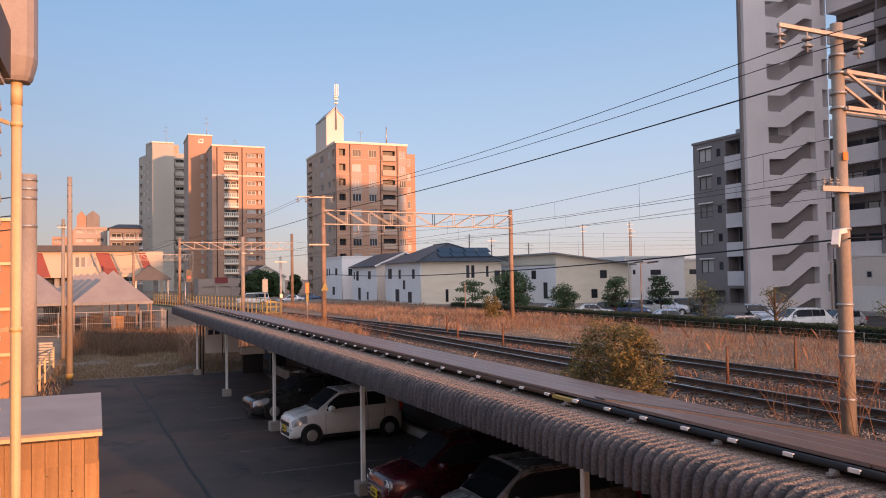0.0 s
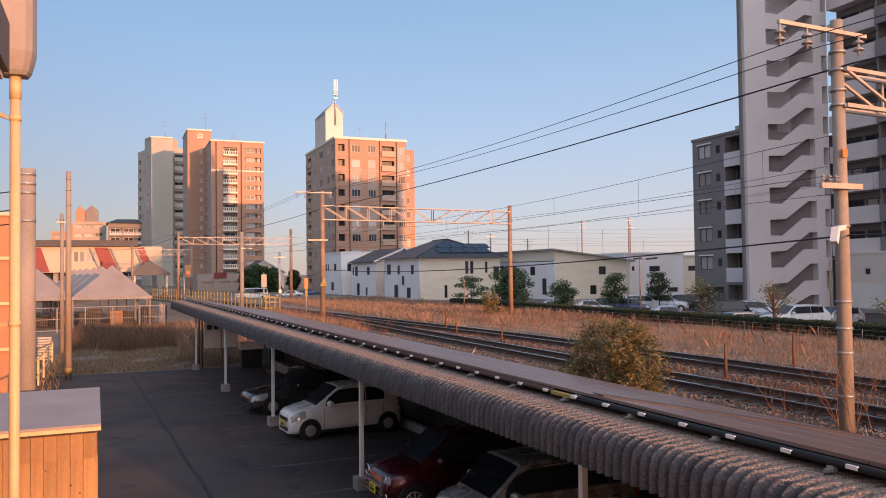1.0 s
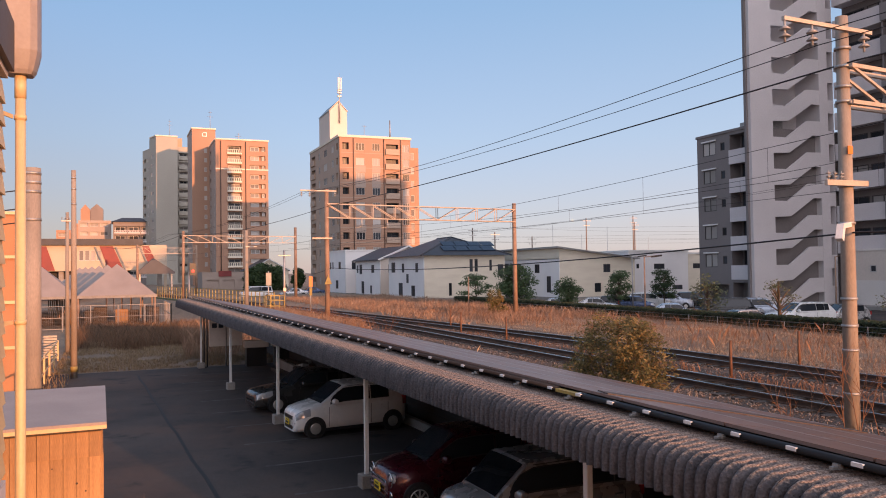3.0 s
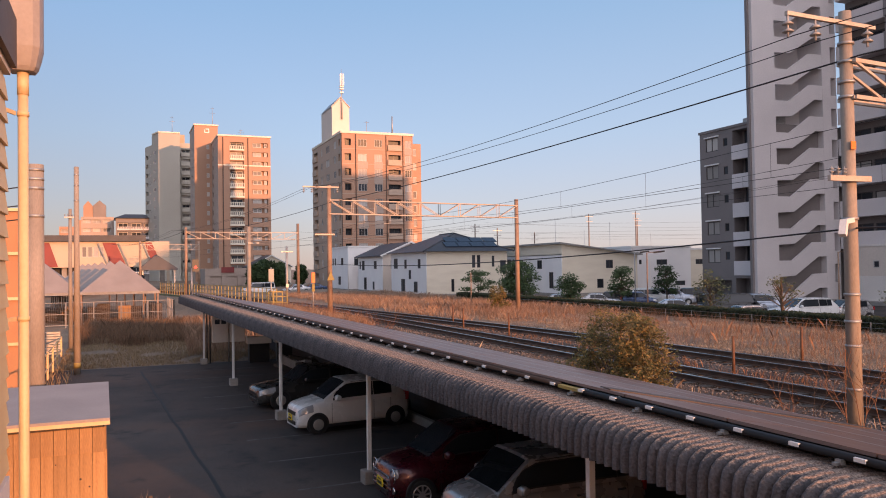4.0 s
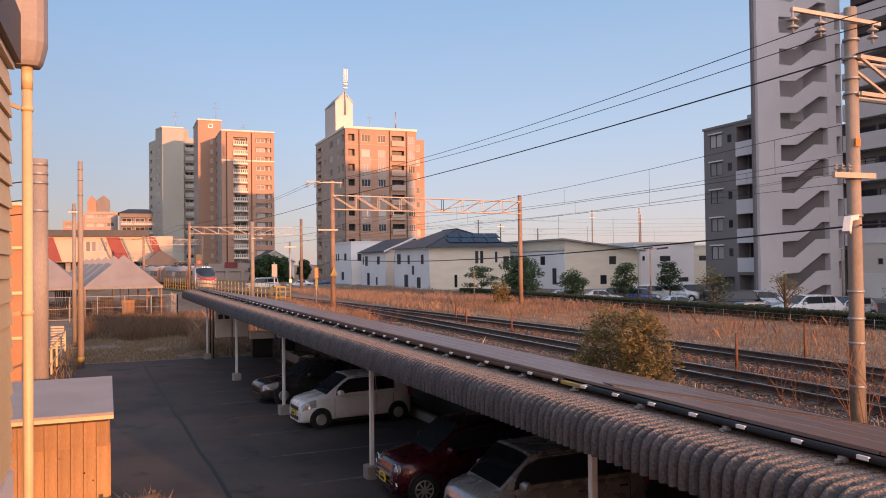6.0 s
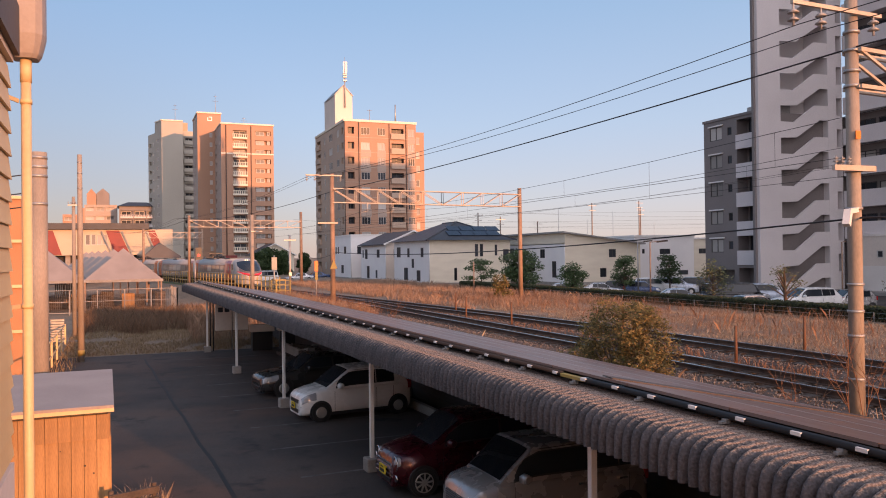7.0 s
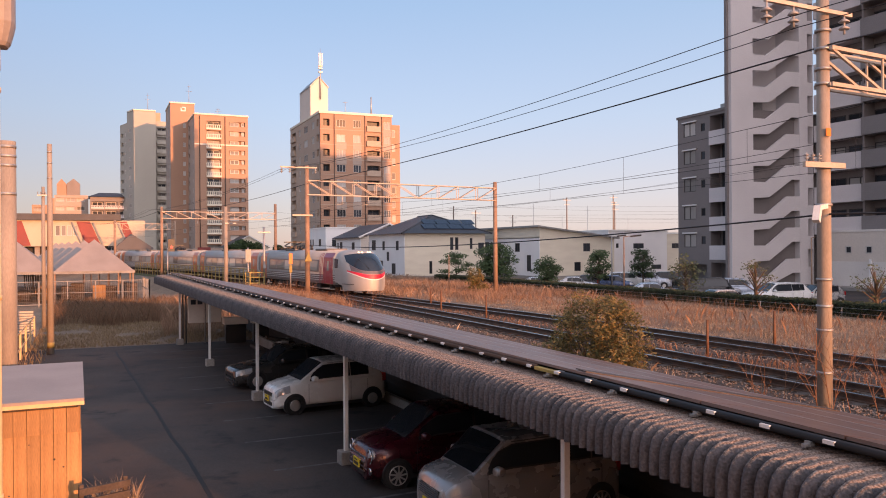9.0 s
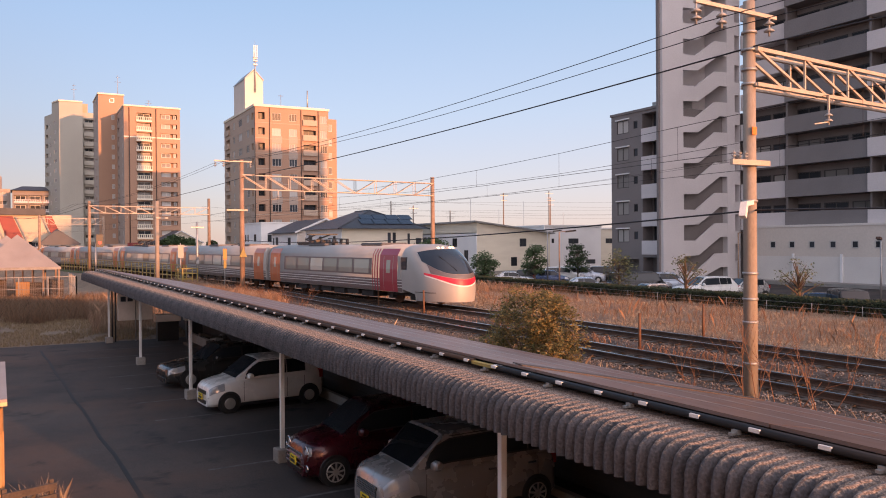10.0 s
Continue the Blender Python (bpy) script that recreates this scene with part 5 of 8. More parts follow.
def utility_pole(label, x, y, z0, z1, r0, r1, bands=(), arms=(), foot=None):
    t = thing("utility_pole", label, "utility pole")
    round_pole(t, x, y, z0, z1, r0, r1, POLE_GREY if y > 100 else POLE_CONCRETE)
    for z in bands:
        bm = bmesh.new()
        rr = r0 + (r1 - r0) * (z - z0) / (z1 - z0)
        rod(bm, (x, y, z), (x, y, z + 0.06), rr + 0.007, n=18)
        part("band", bm, GALV, t)
    for z, w in arms:
        bm = bmesh.new()
        bar(bm, (x - w, y - r0, z), (x + w, y - r0, z), 0.07, 0.08)
        part("crossarm", bm, GALV, t)
        for s in (-0.9, -0.4, 0.4, 0.9):
            insulator(t, x + s * w, y - r0, z + 0.05, -1, 0.4)
    if foot:
        bm = bmesh.new()
        rod(bm, (x, y, z0 + 0.3), (x, y, foot), r0 + 0.006, r0 + 0.004, 18)
        part("guard_sleeve", bm, YELLOW, t, "yellow guard sleeve")
    return t


utility_pole("thick concrete pole cut short behind the shed", -1.67, 19.3, 0, 7.05, 0.185, 0.175, (6.5, 6.7, 6.9, 5.9))
utility_pole("slim concrete utility pole at the parking lot edge", -1.8, 40.6, 0, 9.6, 0.15, 0.105, (9.2, 8.7, 8.0), foot=0.55)
utility_pole("slim concrete utility pole beside a fence", -2.6, 51.0, 0.3, 8.4, 0.125, 0.09, (8.0,), ((7.9, 0.3),))
for x, y, z in ((59.0, 130, 12.3), (63.4, 130, 11.6), (71.0, 130, 10.8), (82.7, 130, 14.3), (93.7, 130, 13.6), (94.8, 132, 15.1), (52.0, 190, 11.5)):
    utility_pole("distant utility pole with crossarms and insulators", x, y, 0.9, z, 0.15, 0.10, (), ((z - 0.5, 0.9), (z - 1.4, 0.7)))
for k, (u, y, dz) in enumerate(((0.672, 100, 0.062), (0.58, 100, 0.064), (0.628, 118, 0.05), (0.745, 118, 0.047))):
    post_sign("roof_aerial", "thin roof aerial above the houses", "aerial", u * y, y, 0.9, 4.7 + dz * y, 0.035, [])
for z, s in ((10.8, 1.0), (12.4, 1.2), (9.8, 0.8)):
    cable("overhead_cable", span((60, 128, z), (150, 124, z + 1), s) + span((30, 150, z - 0.5), (60, 128, z), s)[::-1][1:], 0.012, "distant thin power line")
for z in (6.6, 6.2, 5.9):
    cable("overhead_cable", span((-12, 26, z - 0.2), (-1.67, 19.3, z), 0.2), 0.014, "dark cable reaching a concrete pole")


# ---- own building beside the eye ----
def home_wall():
    t = thing("siding_wall", "building wall clad in warm lapped siding boards", "wall", kind="structure")
    # core is extended left and back, out of view, to block skylight
    bm = bmesh.new()
    box(bm, -13.0, -0.74, -26.0, 6.28, 0, 6.1)
    part("wall_core", bm, CREAM_PAINT, t)
    # added storey, never in view, cuts skylight on the carport front
    bm = bmesh.new()
    box(bm, -12.5, -1.6, -26.0, 5.6, 6.22, 9.2)
    part("upper_storey", bm, BEIGE_WALL, t)
    bm = bmesh.new()
    x = -0.74
    v = [(0, 0), (0.030, 0.0), (0.008, 0.158), (0, 0.158)]
    loft(bm, [[(x + a, y, z) for a, z in v] for y in (-6.0, 6.3)], smooth=False)
    me = mesh("siding_board", bm, CREAM_PAINT)
    for k in range(17):
        piece("siding_board", me, t, Matrix.Translation((0, 0, 3.35 + 0.16 * k)))
    bm = bmesh.new()
    box(bm, -0.74, -0.71, -6.0, 6.3, 0.05, 3.3)
    part("base_panel", bm, GREY_WALL, t, "grey lower wall panel")
    e = thing("eave", "shaded soffit and fascia over the siding wall", "eave", kind="structure")
    bm = bmesh.new()
    box(bm, -13.0, -0.70, -26.0, 6.34, 6.1, 6.22)
    part("soffit", bm, BEIGE_WALL, e)
    bm = bmesh.new()
    box(bm, -0.70, -0.66, -6, 6.34, 6.15, 6.5)
    part("fascia", bm, mat("brown_fascia", (0.10, 0.07, 0.055), rough=0.6, var=0.2, scale=2), e)
    g = thing("rain_gutter", "grey rain hopper over a cream downpipe", "gutter")
    bm = bmesh.new()
    ring = lambda z, k: [(-0.66 + 0.25 * k * c + 0.0, 6.62 + 0.13 * k * s, z) for c, s in ((-0.42, -1), (0.35, -1), (0.52, -0.75), (0.58, -0.2), (0.58, 0.6), (0.5, 1), (-0.42, 1), (-0.5, 0))]
    loft(bm, [ring(6.19, 0.66), ring(6.22, 0.78), ring(6.30, 0.92), ring(6.36, 1.0), ring(8.2, 1.0)], smooth=False)
    part("hopper", bm, mat("grey_hopper", (0.31, 0.275, 0.26), rough=0.5, var=0.12, scale=3), g)
    p = thing("downpipe", "cream painted downpipe held by a wall bracket", "downpipe")
    bm = bmesh.new()
    rod(bm, (-0.65, 6.62, 0.02), (-0.65, 6.62, 6.2), 0.036, n=18)
    part("pipe", bm, CREAM_PAINT, p)
    bm = bmesh.new()
    rod(bm, (-0.65, 6.62, 6.02), (-0.65, 6.62, 6.19), 0.040, n=18)
    part("socket", bm, CREAM_PAINT, p)
    for z in (5.86, 4.35, 2.9):
        bm = bmesh.new()
        rod(bm, (-0.65, 6.62, z), (-0.65, 6.62, z + 0.035), 0.042, n=18)
        bar(bm, (-0.70, 6.60, z + 0.018), (-0.80, 6.32, z + 0.018), 0.012, 0.03)
        part("bracket", bm, CREAM_PAINT, p)


home_wall()


def shed():
    t = thing("wooden_shed", "wooden shed of knotty cedar boards with a grey sheet roof", "shed", pose(-0.21, 13.5, 0, 0, 0, 1.0))
    w, d, h = 3.6, 3.3, 2.41
    bm = bmesh.new()
    box(bm, -w + 0.03, -0.03, 0.03, d - 0.03, 0.02, h - 0.02)
    part("frame", bm, TIMBER, t)
    rnd = random.Random(4)
    bw = 0.18
    for z0, z1, tag in ((0.05, 1.955, 0), (1.93, h - 0.1, 1)):
        bm = bmesh.new()
        box(bm, 0.003, bw - 0.003, -0.016 * tag, 0.026 - 0.014 * tag, z0, z1)
        me = mesh("board", bm, WOOD)
        for i in range(int(w / bw)):
            piece("board", me, t, pose(-w + i * bw, rnd.uniform(-0.005, 0.004), 0))
        for i in range(int(d / bw)):
            piece("board", me, t, pose(0, d - i * bw, 0, 0, 0, -90))
    rnd = random.Random(8)
    bm = bmesh.new()
    for i in range(26):
        x, z = -rnd.random() * w, rnd.uniform(0.3, 2.1)
        rod(bm, (x, -0.0065, z), (x, -0.0075, z), rnd.uniform(0.010, 0.020), n=8)
    k = part("knot", bm, TIMBER, t)
    k["kind"] = "stuff"
    bm = bmesh.new()
    box(bm, -w - 0.06, 0.07, -0.07, -0.03, h - 0.06, h + 0.02)
    part("eave_trim", bm, CREAM_PAINT, t, "pale metal eave trim")
    bm = bmesh.new()
    rings = [[(-w - 0.06, y, z), (0.07, y, z), (0.07, y, z + 0.045), (-w - 0.06, y, z + 0.045)] for y, z in ((-0.08, h), (d + 0.1, h + 0.12))]
    loft(bm, rings, smooth=False)
    part("roof", bm, mat("grey_sheet_roof", (0.36, 0.30, 0.275), (0.30, 0.25, 0.23), rough=0.7, var=0.12, scale=0.8), t, "grey sheet roof")
    b = thing("log_rack", "dark slatted rack leaning by the shed corner", "rack", pose(0.12, 13.0, 0, 0, 0, 20))
    for k in range(4):
        bm = bmesh.new()
        box(bm, -0.35, 0.4, 0, 0.05, 0.62 + k * 0.16, 0.72 + k * 0.16)
        part("slat", bm, TIMBER, b)
    for x in (-0.3, 0.35):
        bm = bmesh.new()
        box(bm, x - 0.03, x + 0.03, 0.05, 0.1, 0, 1.25)
        part("upright", bm, TIMBER, b)


shed()


# ---- field, fence, tents, station ----
FENCE_GREY = mat("dull_fence_paint", (0.30, 0.28, 0.26), rough=0.7, var=0.15, scale=3)


def mesh_fence():
    t = thing("mesh_fence", "pale wire fence with slim posts round a yard", "fence")
    x0, x1, y = -14.0, 4.2, 69.6
    z0 = 0.55
    n = 9
    for i in range(n + 1):
        x = x0 + (x1 - x0) * i / n
        bm = bmesh.new()
        box(bm, x - 0.04, x + 0.04, y - 0.04, y + 0.04, 0.2, 2.35)
        part("post", bm, FENCE_GREY, t)
    for z in (z0, 1.42, 2.33):
        bm = bmesh.new()
        box(bm, x0, x1, y - 0.025, y + 0.025, z - 0.025, z + 0.025)
        part("rail", bm, FENCE_GREY, t)
    bm = bmesh.new()
    for i in range(121):
        x = x0 + (x1 - x0) * i / 120
        rod(bm, (x, y, z0), (x, y, 2.33), 0.008, n=3, cap=False)
    for k in range(16):
        z = z0 + 0.11 * k
        rod(bm, (x0, y, z), (x1, y, z), 0.006, n=3, cap=False)
    part("wire_mesh", bm, FENCE_GREY, t)
    # side return running back
    for i in range(6):
        bm = bmesh.new()
        box(bm, x1 - 0.04, x1 + 0.04, y + 2.2 * i - 0.04, y + 2.2 * i + 0.04, 0.2, 2.35)
        part("post", bm, FENCE_GREY, t)
    for z in (1.42, 2.33):
        bm = bmesh.new()
        box(bm, x1 - 0.02, x1 + 0.02, y, y + 11, z - 0.025, z + 0.025)
        part("rail", bm, FENCE_GREY, t)
    f = thing("boundary_fence", "low rail fence running beside the field", "fence")
    for i in range(7):
        y = 30 + i * 3.0
        bm = bmesh.new()
        box(bm, -2.95, -2.87, y - 0.04, y + 0.04, 0, 1.25)
        part("post", bm, CREAM_PAINT, f)
    for z in (0.5, 1.2):
        bm = bmesh.new()
        box(bm, -2.93, -2.89, 30, 48, z - 0.03, z + 0.03)
        part("rail", bm, CREAM_PAINT, f)
    for k in range(9):
        bm = bmesh.new()
        box(bm, -8.0, -2.95, 47.9, 47.95, 0.3 + 0.14 * k, 0.4 + 0.14 * k)
        part("slat", bm, GALV, f)


mesh_fence()

TENT = mat("white_canvas", (0.29, 0.25, 0.23), (0.24, 0.205, 0.19), rough=0.75, var=0.1, scale=0.6)


def tents():
    w = 6.3
    for r in range(6):
        for c in range(3):
            x0, y0 = -3.05 - c * w - r * 0.85, 74.0 + r * w
            t = thing("canopy_tent", "white pyramid canopy tent over a yard", "tent", pose(x0, y0, 0), group="white canopy tents")
            bm = bmesh.new()
            a = [bm.verts.new(p) for p in ((0, 0, 3.0), (w, 0, 3.0), (w, w, 3.0), (0, w, 3.0))]
            p = bm.verts.new((w / 2, w / 2, 5.75))
            q = [bm.verts.new(k.co - Vector((0, 0, 0.05))) for k in a]
            d = bm.verts.new((w / 2, w / 2, 5.68))
            for i in range(4):
                j = (i + 1) % 4
                bm.faces.new((a[i], a[j], p))
                bm.faces.new((q[j], q[i], d))
                bm.faces.new((a[j], a[i], q[i], q[j]))
            part("canopy", bm, TENT, t)
            bm = bmesh.new()
            for q in (((0, 0), (w, 0)), ((w, 0), (w, w))):
                bar(bm, (*q[0], 2.9), (*q[1], 2.9), 0.12, 0.22)
            part("eave_beam", bm, CONCRETE, t)
            for x, y in ((0.1, 0.1), (w - 0.1, 0.1), (w - 0.1, w - 0.1)):
                bm = bmesh.new()
                box(bm, x - 0.06, x + 0.06, y - 0.06, y + 0.06, 0.3, 2.9)
                part("post", bm, RUST_POLE, t)
    t = thing("yard_clutter", "stacked tan crates behind the wire fence", "crates")
    rnd = random.Random(3)
    for i in range(9):
        x = -9 + i * 1.4 + rnd.random()
        bm = bmesh.new()
        box(bm, x, x + 1.1, 76 + rnd.random() * 3, 79.2, 0.3, 0.9 + rnd.random() * 1.1)
        bmesh.ops.bevel(bm, geom=bm.edges[:], offset=0.04, segments=1, affect="EDGES")
        part("crate", bm, TIMBER if i % 3 else WOOD, t)


tents()


def station():
    t = thing("station_building", "pale station bridge building with dark red slanted panels", "station")
    y0 = 156.0
    m = frame_of((-40, y0, 0), (1, 0, 0))
    holes = [(33.9 + 0.95 * i, 34.7 + 0.95 * i, 7.4, 9.3) for i in range(4)] + [(20 + 1.2 * i, 21 + 1.2 * i, 7.4, 9.2) for i in range(4)]
    bm = bmesh.new()
    facade(bm, 48.7, 10.2, [(a, b, c, d) for a, b, c, d in holes] + [(0.5, 48.2, 0.0, 5.6)], 0.3, m)
    block(bm, -40, 8.7, y0, y0 + 9, 5.6, 10.2, "n")
    part("wall", bm, mat("station_cladding", (0.50, 0.41, 0.31), (0.44, 0.36, 0.27), rough=0.7, var=0.1, scale=0.3), t)
    for a, b, c, d in holes:
        window(t, m, a, c, b - a, d - c, 0.2, FRAME_W, GLASS_CURTAIN, 1, 0.1)
    bm = bmesh.new()
    box(bm, -40.5, 4.6, y0 - 0.8, y0 + 9.6, 10.2, 11.3)
    part("roof", bm, ROOF_DARK, t, "dark flat roof edge")
    for x0, x1, x2, x3 in ((-13.5, -11.3, -9.9, -12.4), (-2.7, -0.5, 1.3, -1.2), (4.5, 5.6, 7.4, 5.5), (-27.0, -24.5, -22.8, -25.5)):
        bm = bmesh.new()
        prism(bm, ((x0, y0 - 0.15, 10.0), (x1, y0 - 0.15, 10.0), (x2, y0 - 0.15, 5.7), (x3, y0 - 0.15, 5.7)), (0, 0.12, 0))
        part("red_panel", bm, RED, t, "dark red slanted cladding panel")
    for x in (-3.4, 0.0, 4.1):
        bm = bmesh.new()
        bar(bm, (x, y0 - 0.6, 9.9), (x + 2.0, y0 - 0.6, 5.0), 0.10, 0.22)
        part("stair_string", bm, CONCRETE, t)
    for x in (-30, -18, -9, 7.5):
        bm = bmesh.new()
        box(bm, x - 0.4, x + 0.4, y0 + 1, y0 + 2, 0, 5.6)
        part("column", bm, CONCRETE, t)
    # dark sheet standing in for the shade under the station
    bm = bmesh.new()
    box(bm, -30, 2.5, y0 + 2.5, y0 + 2.7, 0.8, 5.6)
    part("rear_screen", bm, DARK_ROOM, t)
    bm = bmesh.new()
    loft(bm, [[(3.3, y, 5.2), (6.0, y, 7.6), (9.5, y, 5.2), (9.5, y, 4.9), (3.3, y, 4.9)] for y in (146, 153)], smooth=False)
    part("platform_roof", bm, mat("grey_canopy", (0.07, 0.075, 0.09), rough=0.6, var=0.15, scale=1), t, "grey gabled platform roof")
    bm = bmesh.new()
    for x in (3.8, 9.0):
        for y in (146.5, 152.5):
            box(bm, x - 0.1, x + 0.1, y - 0.1, y + 0.1, 0.8, 4.9)
    part("platform_post", bm, GALV, t)
    # stepped blocks of flats beyond
    b = thing("apartment_block", "stepped orange-brown block of flats beyond the station", "apartment building")
    FL = 3.0
    for x0, x1, top in ((-18.7, -13.8, 20.4), (-13.8, -11.9, 22.7), (-11.9, -1.5, 23.8)):
        m = frame_of((x0, 300, 0.9), (1, 0, 0))
        n = int((top - 1) / FL)
        hs = [(0.5 + 3.2 * i, 3.0 + 3.2 * i, top - 0.9 - FL * k - 2.2, top - 0.9 - FL * k - 0.9) for k in range(n) for i in range(max(1, int((x1 - x0) / 3.2)))]
        hs = [q for q in hs if q[1] < x1 - x0 and q[2] > 0]
        bm = bmesh.new()
        facade(bm, x1 - x0, top - 0.9, hs, 0.8, m, back=True)
        block(bm, x0, x1, 300, 318, 0.9, top, "n")
        part("wall", bm, BROWN_TILE if x0 < -12 else TAUPE, b)
        for q in hs:
            window(b, m, q[0], q[2], q[1] - q[0], 1.3, 0.6, FRAME_W, GLASS_CURTAIN, 2, 0.12)
    for x, z, w, e in ((-11.2, 23.8, 3.0, 28.2), (-8.1, 23.8, 4.1, 28.4)):
        bm = bmesh.new()
        loft(bm, [[(x, y, z), (x + w, y, z), (x + w, y, e - 0.6), (x + w / 2, y, e + 1.2), (x, y, e - 0.6)] for y in (301, 307)], smooth=False)
        part("roof_turret", bm, BROWN_TILE if x < -10 else DARK_TILE, b)
    b = thing("apartment_block", "long grey-brown block of flats with white balcony rails", "apartment building")
    m = frame_of((-0.9, 290, 0.9), (1, 0, 0))
    hs = [(0.5 + 4.2 * i, 4.3 + 4.2 * i, 18.7 - FL * k, 20.4 - FL * k) for k in range(6) for i in range(3)]
    bm = bmesh.new()
    facade(bm, 13.2, 21.9, hs, 1.0, m, back=True)
    block(bm, -0.9, 12.3, 290, 304, 0.9, 22.8, "n")
    part("wall", bm, DARK_TILE, b)
    for q in hs:
        window(b, m, q[0] + 0.3, q[2], 3.0, 1.5, 0.9, FRAME_W, GLASS, 2, 0.12)
        rail_balcony(b, m, q[0] - 0.1, q[2] - 0.6, 4.0, 0.3, 0.9, GREY_WALL, "rail")
    bm = bmesh.new()
    loft(bm, [[(-1.4, 289, 22.8), (12.8, 289, 22.8), (12.8, 305, 22.8), (-1.4, 305, 22.8)], [(2, 294, 24.4), (8, 294, 24.4), (8, 300, 24.4), (2, 300, 24.4)]], smooth=False)
    part("roof", bm, ROOF_DARK, b)


station()


def cabinet():
    t = thing("electrical_cabinet", "pale metal electrical cabinets on a pole under the carport end", "cabinet")
    for x0, x1 in ((4.35, 5.15), (5.2, 5.95)):
        bm = bmesh.new()
        box(bm, x0, x1, 41.8, 42.15, 1.05, 2.35)
        bmesh.ops.bevel(bm, geom=bm.edges[:], offset=0.015, segments=1, affect="EDGES")
        c = part("cabinet_body", bm, BEIGE_WALL, t)
        bm = bmesh.new()
        for k in range(2):
            box(bm, x0 + 0.12 + 0.32 * k, x0 + 0.36 + 0.32 * k, 41.78, 41.797, 1.98, 2.22)
        part("meter_window", bm, GLASS, c)
    for x in (4.1, 4.25, 5.17):
        bm = bmesh.new()
        rod(bm, (x, 41.95, 0), (x, 41.95, 2.5), 0.035, n=8)
        part("conduit", bm, BLACK if x < 5 else GALV, t)
    b = thing("stored_boxes", "low pale boxes stacked at the back of the carport", "boxes")
    for x0 in (6.0, 7.4):
        bm = bmesh.new()
        box(bm, x0, x0 + 1.2, 41.2, 41.8, 0.95, 1.3)
        bmesh.ops.bevel(bm, geom=bm.edges[:], offset=0.02, segments=1, affect="EDGES")
        part("box", bm, BEIGE_WALL, b)
        bm = bmesh.new()
        box(bm, x0 + 0.1, x0 + 1.1, 41.25, 41.75, 0, 0.95)
        part("stand", bm, BLACK, b)
    bm = bmesh.new()
    rnd = random.Random(6)
    p = thing("rubble_pile", "heap of pale broken boards under the carport", "rubble")
    for i in range(9):
        x, y = 6.2 + rnd.random() * 2.2, 34 + rnd.random() * 3.5
        bm = bmesh.new()
        box(bm, -0.5, 0.5, -0.15, 0.15, 0, 0.12, pose(x, y, 0.1 + 0.06 * i, rnd.uniform(-10, 10), rnd.uniform(-12, 12), rnd.uniform(0, 180)))
        part("board", bm, CONCRETE if i % 2 else TIMBER, p)
    # painted bays
    for i in range(14):
        bm = bmesh.new()
        y = 3.2 + i * 2.75
        x = 5.0 - 0.045 * (y - 10)
        bm.faces.new([bm.verts.new(q) for q in ((x - 1.2, y, 0.017), (x + 3.6, y + 0.2, 0.017), (x + 3.6, y + 0.3, 0.017), (x - 1.2, y + 0.1, 0.017))])
        single("bay_line", bm, mat("worn_line_paint", (0.13, 0.125, 0.125), (0.045, 0.045, 0.045), rough=0.9, var=0.5, scale=3) if i == 0 else bpy.data.materials["worn_line_paint"], "worn white line of a parking bay", "road marking", kind="structure")


cabinet()
seam = bmesh.new()
for k in range(18):
    ya = 6 + 1.9 * k
    bar(seam, (2.75 - 0.045 * ya + 0.03 * math.sin(k * 2.1), ya, 0.013), (2.75 - 0.045 * (ya + 1.9) + 0.03 * math.sin((k + 1) * 2.1), ya + 1.9, 0.013), 0.09, 0.006)
single("pavement_seam", seam, mat("tar_seam", (0.012, 0.012, 0.013), rough=0.8, var=0.3, scale=3), "dark tar seam across the parking lot", "road marking", kind="structure")
rw = bmesh.new()
box(rw, 10.28, 10.42, -30, 44.5, -0.3, 1.5)
single("retaining_wall", rw, CONCRETE, "low concrete retaining wall of the rail bank", "wall", kind="structure")
kb = bmesh.new()
box(kb, 33.0, 33.18, -10, 84, 0.7, 1.42)
single("kerb", kb, CONCRETE, "grey concrete kerb along the car park", "kerb", kind="structure")


def street_lamp(label, x, y, z, material, d=1.0):
    t = thing("street_lamp", label, "street lamp", group="car park lamps")
    round_pole(t, x, y, 0.9, z, 0.06, 0.045, material)
    bm = bmesh.new()
    bar(bm, (x, y, z - 0.03), (x + d * 0.75, y - 0.2, z + 0.05), 0.05, 0.05)
    part("arm", bm, material, t)
    bm = bmesh.new()
    bar(bm, (x + d * 0.5, y - 0.15, z + 0.0), (x + d * 1.25, y - 0.33, z + 0.08), 0.22, 0.12)
    part("lamp_head", bm, DUCT, t)


street_lamp("grey car park lamp on a slim post", 0.715 * 58, 58, 5.7, GALV)
street_lamp("rust-brown car park lamp on a slim post", 0.737 * 47.5, 47.5, 5.5, RUST_POLE)
street_lamp("dark car park lamp on a slim post", 1.53 * 27, 27, 4.75, GALV, -0.6)
street_lamp("rust-brown car park lamp on a slim post", 1.126 * 40, 40, 5.3, RUST_POLE, 0.4)


